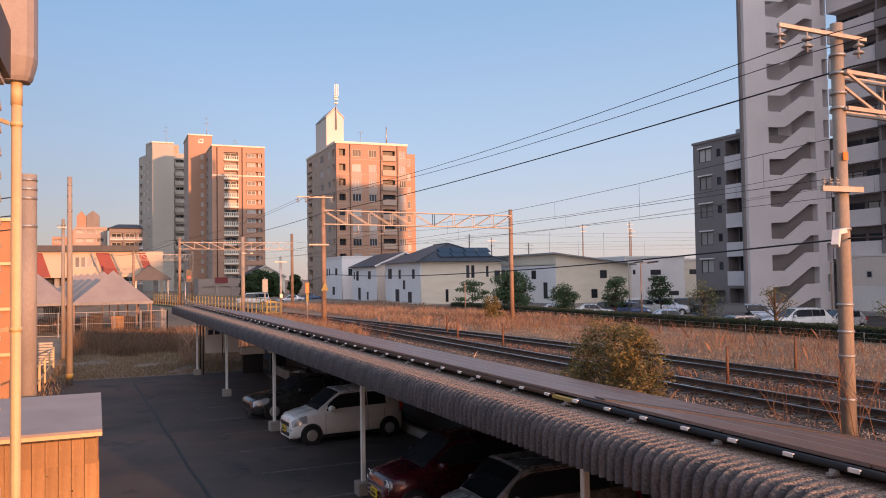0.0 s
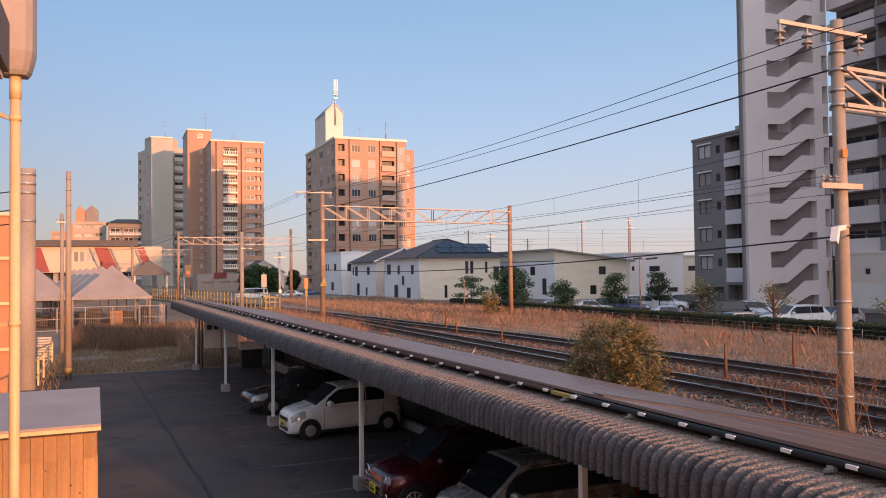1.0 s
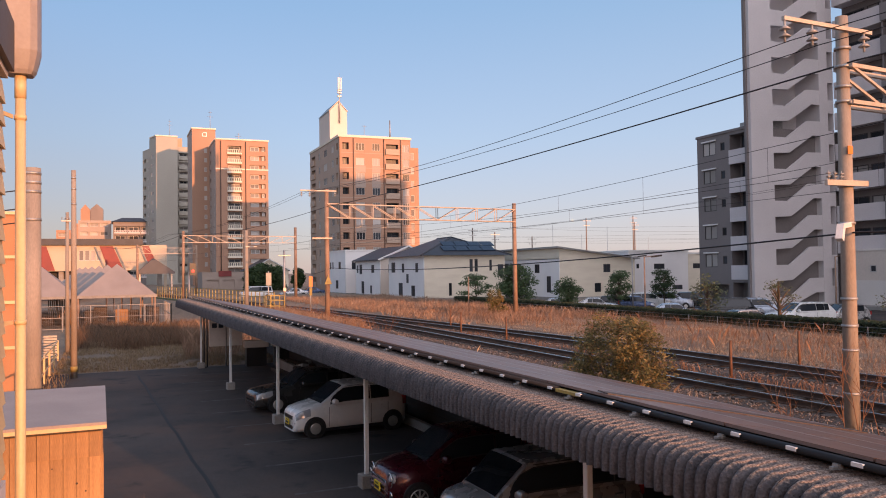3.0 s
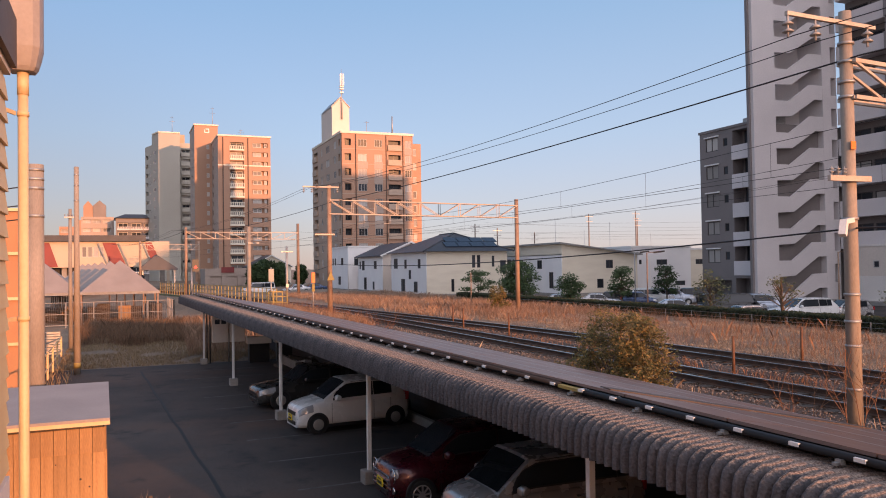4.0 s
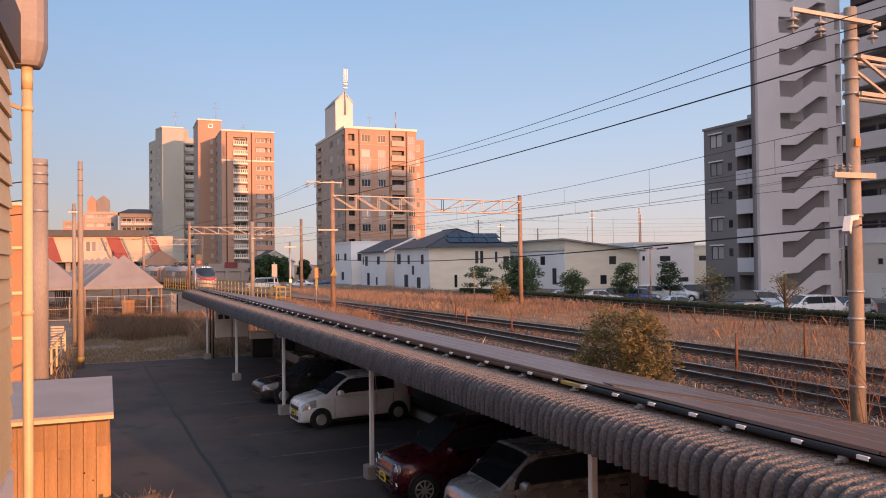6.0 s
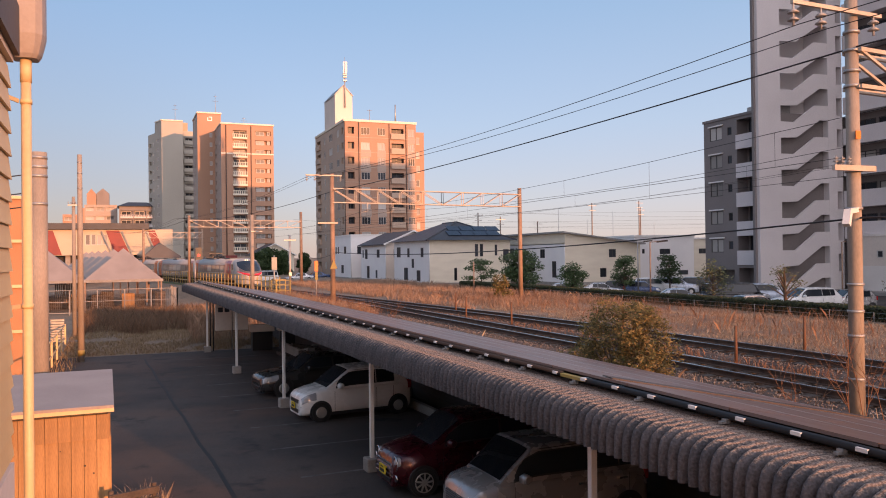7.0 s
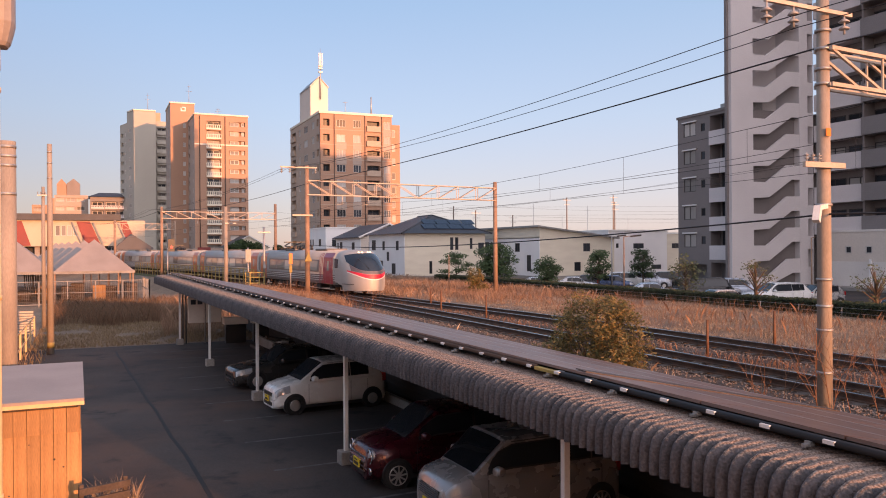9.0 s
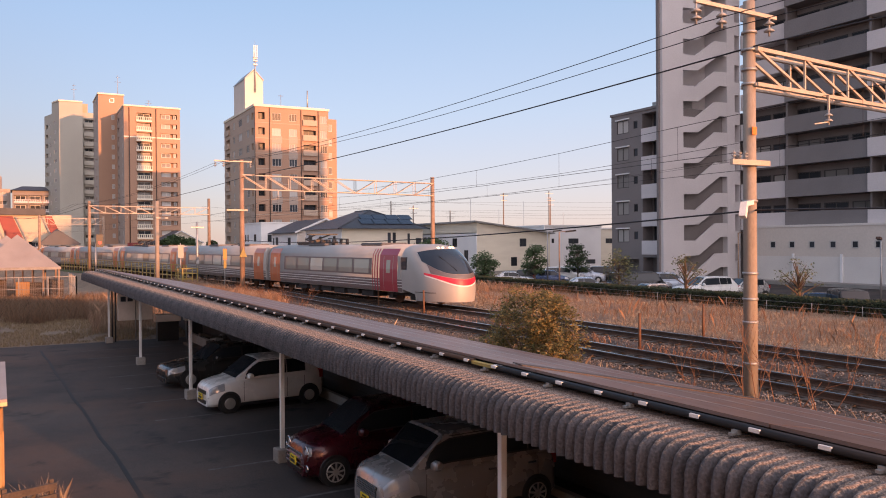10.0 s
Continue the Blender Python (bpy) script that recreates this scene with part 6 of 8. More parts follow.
def shop():
    t = thing("shop", "low beige shop with a red sign band", "shop")
    m = frame_of((16.5, 172, 0.9), (1, 0, 0))
    bm = bmesh.new()
    facade(bm, 17, 4.2, [(1 + 3.2 * i, 3.4 + 3.2 * i, 0.4, 2.6) for i in range(5)], 0.3, m, back=True)
    block(bm, 16.5, 33.5, 172, 184, 0.9, 5.1, "n")
    part("wall", bm, TAUPE, t)
    bm = bmesh.new()
    box(bm, 3.3, 5.9, -0.25, 0.0, 3.3, 4.45, m)
    part("sign_band", bm, RED, t, "plain red sign band")
    h = thing("side_house", "tall panelled house side with cream frames", "house")
    bm = bmesh.new()
    box(bm, -9.0, -3.55, 36.0, 44.0, 0, 7.3)
    part("wall", bm, mat("orange_panel", (0.42, 0.20, 0.09), (0.36, 0.17, 0.08), rough=0.6, var=0.12, scale=0.6), h)
    for x in (-3.6, -4.55, -5.5, -6.5):
        bm = bmesh.new()
        box(bm, x - 0.05, x + 0.05, 35.9, 36.0, 0.1, 7.3)
        part("frame_post", bm, CREAM_PAINT, h)
    for z in (1.9, 3.7, 5.5, 7.25):
        bm = bmesh.new()
        box(bm, -9.0, -3.5, 35.86, 35.895, z - 0.06, z + 0.06)
        part("frame_rail", bm, CREAM_PAINT, h)


shop()


# ---- cars ----
PAINTS = {}


def paint(name, col, metal=0.3):
    if name not in PAINTS:
        PAINTS[name] = mat("paint_" + name, col, rough=0.28, metal=metal, var=0.02, scale=1.5, fine=3, bump=0, coat=0.35)
    return PAINTS[name]


CAR_GLASS = glass("car_glass", (0.015, 0.018, 0.022), 0.03)
CHROME = mat("chrome", (0.75, 0.75, 0.76), rough=0.12, metal=1.0, var=0.05, bump=0)
LENS = mat("headlamp_lens", (0.40, 0.41, 0.44), rough=0.12, metal=0.2, var=0.1, bump=0, coat=1.0)
TAIL = mat("tail_lamp", (0.35, 0.02, 0.02), rough=0.15, var=0.1, bump=0, coat=1.0)
PLATE_Y = mat("yellow_plate", (0.75, 0.55, 0.03), rough=0.5, var=0.05, bump=0)

SHAPES = {
    # lower body: (fraction of length, top, half width); glasshouse: windscreen base, roof front, roof rear, rear base; belt
    "hatch": dict(L=3.4, W=1.475, H=1.48, tw=0.85, body=[(0.0, 0.60, 0.52), (0.015, 0.72, 0.60), (0.05, 0.80, 0.68), (0.14, 0.88, 0.725), (0.25, 0.95, 0.7375), (0.5, 0.95, 0.7375), (0.8, 0.97, 0.7375), (0.95, 0.98, 0.71), (0.99, 0.92, 0.66), (1.0, 0.7, 0.62)], gh=(0.22, 0.43, 0.88, 0.975)),
    "box": dict(L=3.4, W=1.475, H=1.56, tw=0.88, body=[(0.0, 0.66, 0.54), (0.015, 0.82, 0.62), (0.05, 0.92, 0.69), (0.12, 0.98, 0.73), (0.2, 1.03, 0.7375), (0.5, 1.02, 0.7375), (0.8, 1.02, 0.7375), (0.96, 1.02, 0.72), (0.992, 0.95, 0.68), (1.0, 0.7, 0.65)], gh=(0.15, 0.325, 0.93, 0.985)),
    "sedan": dict(L=4.4, W=1.69, H=1.36, body=[(0.0, 0.55, 0.62), (0.01, 0.66, 0.70), (0.04, 0.72, 0.78), (0.15, 0.80, 0.83), (0.3, 0.88, 0.845), (0.5, 0.88, 0.845), (0.75, 0.92, 0.845), (0.95, 0.92, 0.79), (0.99, 0.86, 0.74), (1.0, 0.6, 0.70)], gh=(0.28, 0.42, 0.70, 0.84)),
    "suv": dict(L=4.5, W=1.8, H=1.66, body=[(0.0, 0.70, 0.64), (0.012, 0.88, 0.74), (0.05, 0.97, 0.83), (0.15, 1.03, 0.88), (0.26, 1.08, 0.9), (0.5, 1.06, 0.9), (0.8, 1.10, 0.9), (0.96, 1.10, 0.86), (0.99, 1.0, 0.80), (1.0, 0.7, 0.78)], gh=(0.24, 0.40, 0.86, 0.97)),
    "microvan": dict(L=3.4, W=1.48, H=1.66, tw=0.88, body=[(0.0, 0.70, 0.60), (0.012, 0.88, 0.66), (0.05, 0.95, 0.71), (0.12, 0.98, 0.735), (0.5, 1.0, 0.74), (0.8, 1.0, 0.74), (0.97, 1.0, 0.72), (0.995, 0.95, 0.69), (1.0, 0.7, 0.67)], gh=(0.12, 0.25, 0.95, 0.985)),
    "van": dict(L=4.7, W=1.75, H=1.85, body=[(0.0, 0.72, 0.66), (0.01, 0.92, 0.75), (0.04, 1.02, 0.83), (0.1, 1.07, 0.865), (0.2, 1.10, 0.875), (0.5, 1.08, 0.875), (0.8, 1.10, 0.875), (0.97, 1.10, 0.86), (0.995, 1.0, 0.82), (1.0, 0.7, 0.8)], gh=(0.14, 0.27, 0.95, 0.985)),
}


def car(shape, label, col, m, group="", plate=None, face="plain", rims=None):
    """A parked car; its nose points to -x of its own frame."""
    s = SHAPES[shape]
    L, W, H = s["L"], s["W"], s["H"]
    pm = paint(*col)
    t = thing("car", label, "car", m, group)
    tilt = lambda f, top, hw: [(f * L, y * hw, z) for y, z in ((-0.86, 0.20), (-0.98, 0.30), (-1.0, 0.45), (-1.0, top * 0.72), (-0.97, top * 0.90), (-0.88, top * 0.985), (-0.45, top + 0.015), (0.45, top + 0.015), (0.88, top * 0.985), (0.97, top * 0.90), (1.0, top * 0.72), (1.0, 0.45), (0.98, 0.30), (0.86, 0.20))]
    bm = bmesh.new()
    loft(bm, [tilt(*b) for b in s["body"]])
    part("body", bm, pm, t)
    wb, rf, rr, rb = [f * L for f in s["gh"]]

    def belt(x):
        bb = [(f * L, z) for f, z, w in s["body"]]
        for (a, za), (b, zb) in zip(bb, bb[1:]):
            if a <= x <= b:
                return za + (zb - za) * (x - a) / (b - a)
        return bb[-1][1]

    hw = W / 2
    z0f, z0r = belt(wb) - 0.01, belt(rb) - 0.01
    zt = H - 0.075
    bw, tw = hw * 0.965, hw * s.get("tw", 0.80)

    def hoop(b, zb, k, zk, c):
        half = [(b, zb), (k, zk), (k * 0.95, zk + 0.035 * c), (k * 0.82, zk + 0.058 * c), (k * 0.45, zk + 0.072 * c)]
        return [(-y, z) for y, z in half] + [(0, zk + 0.075 * c)] + [(y, z) for y, z in half[::-1]]

    stations = [(wb, hoop(bw * 0.96, z0f - 0.06, bw * 0.90, z0f, 0.1)), (wb + (rf - wb) * 0.85, hoop(bw * 0.995, belt(rf) - 0.04, tw * 1.005, z0f + (zt - z0f) * 0.86, 0.75)), (rf, hoop(bw, belt(rf) - 0.04, tw, zt - 0.015, 1)),
                ((rf * 0.6 + rr * 0.4), hoop(bw, belt(rf * 0.6 + rr * 0.4) - 0.04, tw, zt, 1)), (rr - 0.12, hoop(bw * 0.99, belt(rr) - 0.04, tw * 0.99, zt - 0.02, 0.95)),
                (rr, hoop(bw * 0.985, belt(rr) - 0.04, tw * 0.96, zt - 0.05, 0.85)), (rb, hoop(bw * 0.94, z0r - 0.06, bw * 0.88, z0r, 0.1))]

    def shell_at(x, j, out=0.0):
        """The cabin's skin at x, j hoop points from its left sill; out: metres outward."""
        for (xa, a), (xc, c) in zip(stations, stations[1:]):
            if x <= xc:
                break
        f = (x - xa) / (xc - xa)
        i = min(9, int(j))
        q = [(a[n][0] + (c[n][0] - a[n][0]) * f, a[n][1] + (c[n][1] - a[n][1]) * f) for n in (i, i + 1)]
        y, z = q[0][0] + (q[1][0] - q[0][0]) * (j - i), q[0][1] + (q[1][1] - q[0][1]) * (j - i)
        return (x, y + out * (1 if y > 0 else -1), z + out * 0.4)

    bm = bmesh.new()
    loft(bm, [[(x, *q) for q in h] for x, h in stations])
    crease(bm, 0.45)
    part("cabin", bm, pm, t)
    bm = bmesh.new()
    skin(bm, lambda x, j: (lambda q: (q[0] - 0.010, q[1], q[2] + 0.012))(shell_at(x, j)), steps(wb + 0.03, rf - 0.05, 5), [2.35, 3, 4, 5, 6, 7, 7.65])
    part("windscreen", bm, CAR_GLASS, t, "dark windscreen")
    bm = bmesh.new()
    skin(bm, lambda x, j: (lambda q: (q[0] + 0.012, q[1], q[2] + 0.010))(shell_at(x, j)), steps(rr + 0.02, rr + (rb - rr) * 0.75, 3), [1.4, 2, 3, 4, 5, 6, 7, 8, 8.6])
    part("rear_window", bm, CAR_GLASS, t, "dark rear window")
    xb = (rf * 0.48 + rr * 0.52)
    panes = [(wb + (rf - wb) * 0.42, xb - 0.035), (xb + 0.035, rr - 0.17)]
    if shape in ("box", "suv", "van", "microvan"):
        panes[1] = (xb + 0.035, rr - (rr - xb) * 0.42)
        panes.append((rr - (rr - xb) * 0.42 + 0.06, rr - 0.06))
    for sgn in (-1, 1):
        side = lambda x, v, o: shell_at(x, v if sgn < 0 else 10 - v, o)
        for xa, xc in panes:
            bm = bmesh.new()
            skin(bm, lambda x, v: side(x, v, 0.006), steps(xa - 0.025, xc + 0.025, 6), steps(0.13, 0.95, 2))
            w = part("window_surround", bm, BLACK, t)
            bm = bmesh.new()
            skin(bm, lambda x, v: side(x, v, 0.010), steps(xa, xc, 6), steps(0.19, 0.90, 3))
            part("side_window", bm, CAR_GLASS, w, "dark side window")
        bm = bmesh.new()
        skin(bm, lambda x, v: side(x, v, 0.007), steps(rf + 0.1, rr - 0.15, 5), [1.05, 1.35])
        part("gutter_trim", bm, BLACK, t)
        bm = bmesh.new()
        y = sgn * (hw + 0.01)
        loft(bm, [[(wb + 0.34 + a + dx, y + sgn * o, z0f + 0.02 + c * k + 0.07 * (1 - k)) for a, c in ((-0.05, 0.0), (0.03, -0.01), (0.07, 0.03), (0.07, 0.12), (0.02, 0.15), (-0.04, 0.12))] for dx, o, k in ((0, 0, 0.5), (0.0, 0.05, 1.0), (0.02, 0.16, 1.0), (0.03, 0.19, 0.6))])
        part("mirror", bm, pm, t)
        for x in (xb - 0.25, rr - 0.42):
            bm = bmesh.new()
            bar(bm, (x, sgn * (hw + 0.012), belt(x) - 0.17), (x + 0.17, sgn * (hw + 0.012), belt(x) - 0.17), 0.03, 0.032)
            part("door_handle", bm, CHROME if face != "plain" else pm, t)
        for x in (wb + 0.22, xb, rr - 0.2):
            bm = bmesh.new()
            box(bm, x, x + 0.010, sgn * hw * 1.0 - 0.003, sgn * hw * 1.0 + 0.003, 0.3, belt(x) - 0.10)
            part("door_seam", bm, BLACK, t)
        bm = bmesh.new()
        box(bm, wb + 0.1, rr - 0.15, sgn * hw * 0.98 - 0.02, sgn * hw * 0.98 + 0.016, 0.19, 0.27)
        part("sill", bm, BLACK, t)
    r = 0.28 if shape in ("hatch", "box", "microvan") else 0.31
    for x in (L * 0.165, L * 0.165 + L * 0.70 * (1.0 if shape in ("hatch", "box", "microvan") else 0.9)):
        for sgn in (-1, 1):
            bm = bmesh.new()
            rod(bm, (x, sgn * (hw - 0.20), r + 0.02), (x, sgn * (hw + 0.004), r + 0.02), r + 0.035, n=24)
            part("wheel_arch", bm, BLACK, t)
            bm = bmesh.new()
            rod(bm, (x, sgn * (hw - 0.17), r), (x, sgn * (hw - 0.005), r), r, n=24)
            rod(bm, (x, sgn * (hw - 0.006), r), (x, sgn * (hw + 0.014), r), r, r * 0.93, n=24)
            w = part("wheel", bm, RUBBER, t)
            bm = bmesh.new()
            y = sgn * (hw + 0.015)
            rod(bm, (x, y - sgn * 0.01, r), (x, y + sgn * 0.004, r), r * 0.68, n=20)
            part("rim_disc", bm, BLACK, w)
            bm = bmesh.new()
            if face == "plain":
                rod(bm, (x, y, r), (x, y + sgn * 0.010, r), r * 0.60, r * 0.52, n=20)
            else:
                for k in range(9):
                    a = k * math.pi / 4.5
                    d = Vector((math.cos(a + 0.12), 0, math.sin(a + 0.12)))
                    bar(bm, Vector((x, y + sgn * 0.008, r)) + Vector((math.cos(a), 0, math.sin(a))) * 0.04, Vector((x, y + sgn * 0.008, r)) + d * r * 0.66, 0.02, 0.034)
                tube(bm, [Vector((x + r * 0.66 * math.cos(q), y + sgn * 0.004, r + r * 0.66 * math.sin(q))) for q in steps(0.01, 2 * math.pi, 24)], 0.012)
            rod(bm, (x, y, r), (x, y + sgn * 0.016, r), 0.06, n=10)
            part("rim", bm, ALU if rims is None else rims, w)
    # face: lamps, grille, bumper opening, plate
    zb = s["body"][1][1]
    rings = [tilt(*b) for b in s["body"]]

    def body_at(f, j, out=0.0):
        for (fa, *_), (fc, *_), a, c in zip(s["body"], s["body"][1:], rings, rings[1:]):
            if f <= fc:
                break
        k = (f - fa) / (fc - fa)
        i = min(12, int(j))
        q = [Vector(a[n]).lerp(Vector(c[n]), k) for n in (i, i + 1)]
        p = q[0].lerp(q[1], j - i)
        return p + Vector((-out, out * (1 if p.y > 0 else -1), out * 0.6))

    for sgn in (-1, 1):
        bm = bmesh.new()
        if face == "chrome":
            bmesh.ops.create_uvsphere(bm, u_segments=16, v_segments=10, radius=0.125, matrix=pose(0.11, sgn * hw * 0.72, zb - 0.07, 0, 0, sgn * -25) @ Matrix.Diagonal((0.6, 0.9, 1.0, 1)))
            for f in bm.faces:
                f.smooth = True
        else:
            skin(bm, lambda f, j: body_at(f, j if sgn < 0 else 13 - j, 0.012), steps(0.012, 0.13, 5), steps(3.05, 4.75, 4))
        h = part("headlight", bm, LENS, t, "clear headlight")
        bm = bmesh.new()
        if face == "chrome":
            ring = [Vector((0.045, sgn * hw * 0.72 + 0.125 * math.cos(q), zb - 0.07 + 0.135 * math.sin(q))) for q in steps(0, 2 * math.pi, 20)]
            tube(bm, ring, 0.016)
            part("lamp_rim", bm, CHROME, h)
        else:
            skin(bm, lambda f, j: body_at(f, j if sgn < 0 else 13 - j, 0.016), steps(0.03, 0.075, 3), steps(3.4, 4.4, 3))
            part("lamp_reflector", bm, GALV, h)
        bm = bmesh.new()
        box(bm, L - 0.10, L + 0.005, sgn * hw * 0.80 - 0.09, sgn * hw * 0.80 + 0.09, 0.75, 1.0 if shape != "sedan" else 0.85)
        part("tail_light", bm, TAIL, t)
    bm = bmesh.new()
    box(bm, -0.02, 0.06, -hw * 0.5, hw * 0.5, 0.26, 0.36)
    part("bumper_opening", bm, BLACK, t)
    if face == "chrome":
        for k in range(4):
            bm = bmesh.new()
            bar(bm, (-0.03 + 0.006 * k, -hw * 0.6, 0.36 + 0.085 * k), (-0.03 + 0.006 * k, hw * 0.6, 0.36 + 0.085 * k), 0.03, 0.028)
            part("grille_bar", bm, CHROME, t, "chrome grille bar")
        for sgn in (-1, 1):
            bm = bmesh.new()
            rod(bm, (0.06, sgn * hw * 0.8, 0.38), (0.02, sgn * hw * 0.8, 0.38), 0.07, n=14)
            part("fog_lamp", bm, CHROME, t)
    else:
        bm = bmesh.new()
        gh = 0.085 if face == "bright" else 0.02
        box(bm, -0.015, 0.06, -hw * 0.5, hw * 0.5, zb - 0.17 - gh, zb - 0.09)
        part("grille", bm, BLACK, t)
        if face == "bright":
            for k in range(5):
                bm = bmesh.new()
                bar(bm, (-0.018, -hw * 0.5, zb - 0.245 + 0.037 * k), (-0.018, hw * 0.5, zb - 0.245 + 0.037 * k), 0.014, 0.016)
                part("grille_bar", bm, CHROME, t, "chrome grille bar")
    if plate:
        bm = bmesh.new()
        box(bm, -0.055, -0.035, -0.165, 0.165, 0.37, 0.535)
        p = part("number_plate", bm, plate, t)
        bm = bmesh.new()
        box(bm, -0.059, -0.0555, -0.13, 0.13, 0.40, 0.46)
        box(bm, -0.059, -0.0555, -0.08, 0.08, 0.49, 0.515)
        part("plate_bar", bm, BLACK, p)
    return t


ICE_C = ("pale_blue", (0.42, 0.47, 0.55), 0.3)
# silver darkened in its colour for the shade under the carport
SHADED_SILVER_C = ("shaded_silver", (0.36, 0.35, 0.345), 0.4)
WHITE_C, RED_C, SILVER_C, BLACK_C, BLUE_C, GREY_C = ("white", (0.74, 0.73, 0.71), 0.0), ("maroon", (0.055, 0.003, 0.009), 0.3), ("silver", (0.50, 0.49, 0.48), 0.6), ("black", (0.012, 0.012, 0.014), 0.2), ("blue", (0.05, 0.08, 0.16), 0.4), ("grey", (0.045, 0.044, 0.043), 0.2)
car("hatch", "white compact hatchback parked under the carport", WHITE_C, pose(4.60, 23.15, 0.0, 0, 0, 5), plate=PLATE_Y)
car("hatch", "dark red hatchback with a chrome barred grille under the carport", RED_C, pose(4.85, 15.38, 0.0, 0, 0, 1), plate=PLATE_Y, face="chrome")
car("box", "silver-grey boxy wagon parked under the carport", SHADED_SILVER_C, pose(5.13, 12.36, 0.0, 0, 0, 1), plate=PLATE_Y, face="bright")
car("sedan", "dusty dark grey sedan at the back of the carport", GREY_C, pose(4.20, 27.75, 0.0, 0, 0, 6))
G = "cars in the far car park"
Z = 0.625
for shape, label, col, x, y, rz in (
        ("sedan", "silver sedan parked behind a hedge", SILVER_C, 38.8, 66.0, 150), ("sedan", "pale silver sedan parked behind a hedge", SILVER_C, 41.9, 64.5, 148), ("hatch", "black hatchback in the far car park", BLACK_C, 44.4, 64.9, 143), ("hatch", "dark blue hatchback in the far car park", BLUE_C, 45.2, 62.6, 143),
        ("suv", "white estate car in the far car park", WHITE_C, 48.4, 65.2, 145), ("suv", "pale blue estate car in the far car park", ICE_C, 50.5, 64.6, 143), ("suv", "black estate car in the far car park", BLACK_C, 52.9, 63.6, 140), ("sedan", "pale blue sedan parked behind a hedge", ICE_C, 39.6, 50.2, 150),
        ("van", "black minivan in the far car park", BLACK_C, 41.4, 46.2, 160), ("suv", "grey-blue estate car beside a minivan", ICE_C, 46.0, 48.0, 140), ("suv", "white estate car parked behind a hedge", WHITE_C, 42.2, 40.4, -10), ("hatch", "pale silver hatchback parked behind a hedge", SILVER_C, 45.2, 39.7, -12),
        ("sedan", "low silver sedan close behind the hedge", SILVER_C, 37.3, 40.0, 165),
        ("sedan", "dark blue sedan beside a white wall", BLUE_C, 37.0, 27.6, 20), ("microvan", "black minivan beside a white wall", BLACK_C, 36.3, 25.4, 50)):
    car(shape, label, col, pose(x, y, Z, 0, 0, rz) @ Matrix.Translation((-SHAPES[shape]["L"] / 2, 0, 0)), G)
car("van", "white van behind the railway bridge", WHITE_C, pose(16.6, 118, 1.0, 0, 0, 10))
car("sedan", "silver car behind the railway bridge", SILVER_C, pose(23.0, 122, 1.0, 0, 0, 5))
car("sedan", "blue car behind the railway bridge", BLUE_C, pose(27.0, 128, 1.0, 0, 0, 5))
car("hatch", "white car parked behind the shed", WHITE_C, pose(-1.75, 25.5, 0.0, 0, 0, 172), plate=None)

# ---- the train ----
SILVER = mat("train_silver", (0.42, 0.40, 0.38), (0.37, 0.35, 0.33), rough=0.55, metal=0.2, var=0.06, scale=0.6, bump=0)
BROWN_BAND = mat("train_brown_band", (0.17, 0.14, 0.14), rough=0.4, metal=0.3, var=0.08, bump=0)
TRAIN_ORANGE = mat("train_orange", (0.55, 0.15, 0.06), rough=0.35, metal=0.1, var=0.06, bump=0, coat=0.3)
TRAIN_RED = mat("train_maroon", (0.36, 0.03, 0.06), rough=0.35, metal=0.1, var=0.06, bump=0, coat=0.3)
NOSE_RED = mat("train_nose_red", (0.60, 0.02, 0.05), rough=0.45, var=0.05, bump=0, coat=0.1)
# pale base colour carries the bright reflection in the train windows
REFLECTION_GLASS = glass("train_reflection_glass", (0.36, 0.35, 0.31), 0.1)
SHIELD = glass("train_windscreen", (0.012, 0.018, 0.028), 0.03)
ROOF_GREY = mat("train_roof_grey", (0.16, 0.15, 0.15), rough=0.7, var=0.2, scale=2)
UNDER = mat("train_underfloor", (0.035, 0.03, 0.028), rough=0.85, var=0.3, scale=2)
HEADLAMP = glow("train_headlamp", (1.0, 0.72, 0.42), 1.1)
CAR_L, HALF, TOPZ, BOT = 21.3, 1.40, 2.98, 0.62


def shell(bm, y0, y1, h=HALF, top=TOPZ, bot=BOT):
    ring = lambda y: [(-h * 0.97, y, bot), (-h, y, bot + 0.5), (-h, y, 1.75), (-h * 0.955, y, 2.45), (-h * 0.82, y, 2.78), (-h * 0.5, y, 2.93), (0, y, top), (h * 0.5, y, 2.93), (h * 0.82, y, 2.78), (h * 0.955, y, 2.45), (h, y, 1.75), (h, y, bot + 0.5), (h * 0.97, y, bot)]
    loft(bm, [ring(y0), ring(y1)])


def wrap(bm, y0, y1, z0, z1, o=0.004, sides=(-1, 1)):
    """A skin on the flanks between two heights."""
    prof = [(HALF * 0.97, BOT), (HALF, BOT + 0.5), (HALF, 1.75), (HALF * 0.955, 2.45), (HALF * 0.82, 2.78)]

    def x_at(z):
        for (a, za), (b, zb) in zip(prof, prof[1:]):
            if za <= z <= zb:
                return a + (b - a) * (z - za) / (zb - za)
        return prof[-1][0]

    zs = sorted({z0, z1, *[z for _, z in prof if z0 < z < z1]})
    for s in sides:
        for a, b in zip(zs, zs[1:]):
            v = [bm.verts.new(p) for p in ((s * (x_at(a) + o), y0, a), (s * (x_at(a) + o), y1, a), (s * (x_at(b) + o), y1, b), (s * (x_at(b) + o), y0, b))]
            bm.faces.new(v)


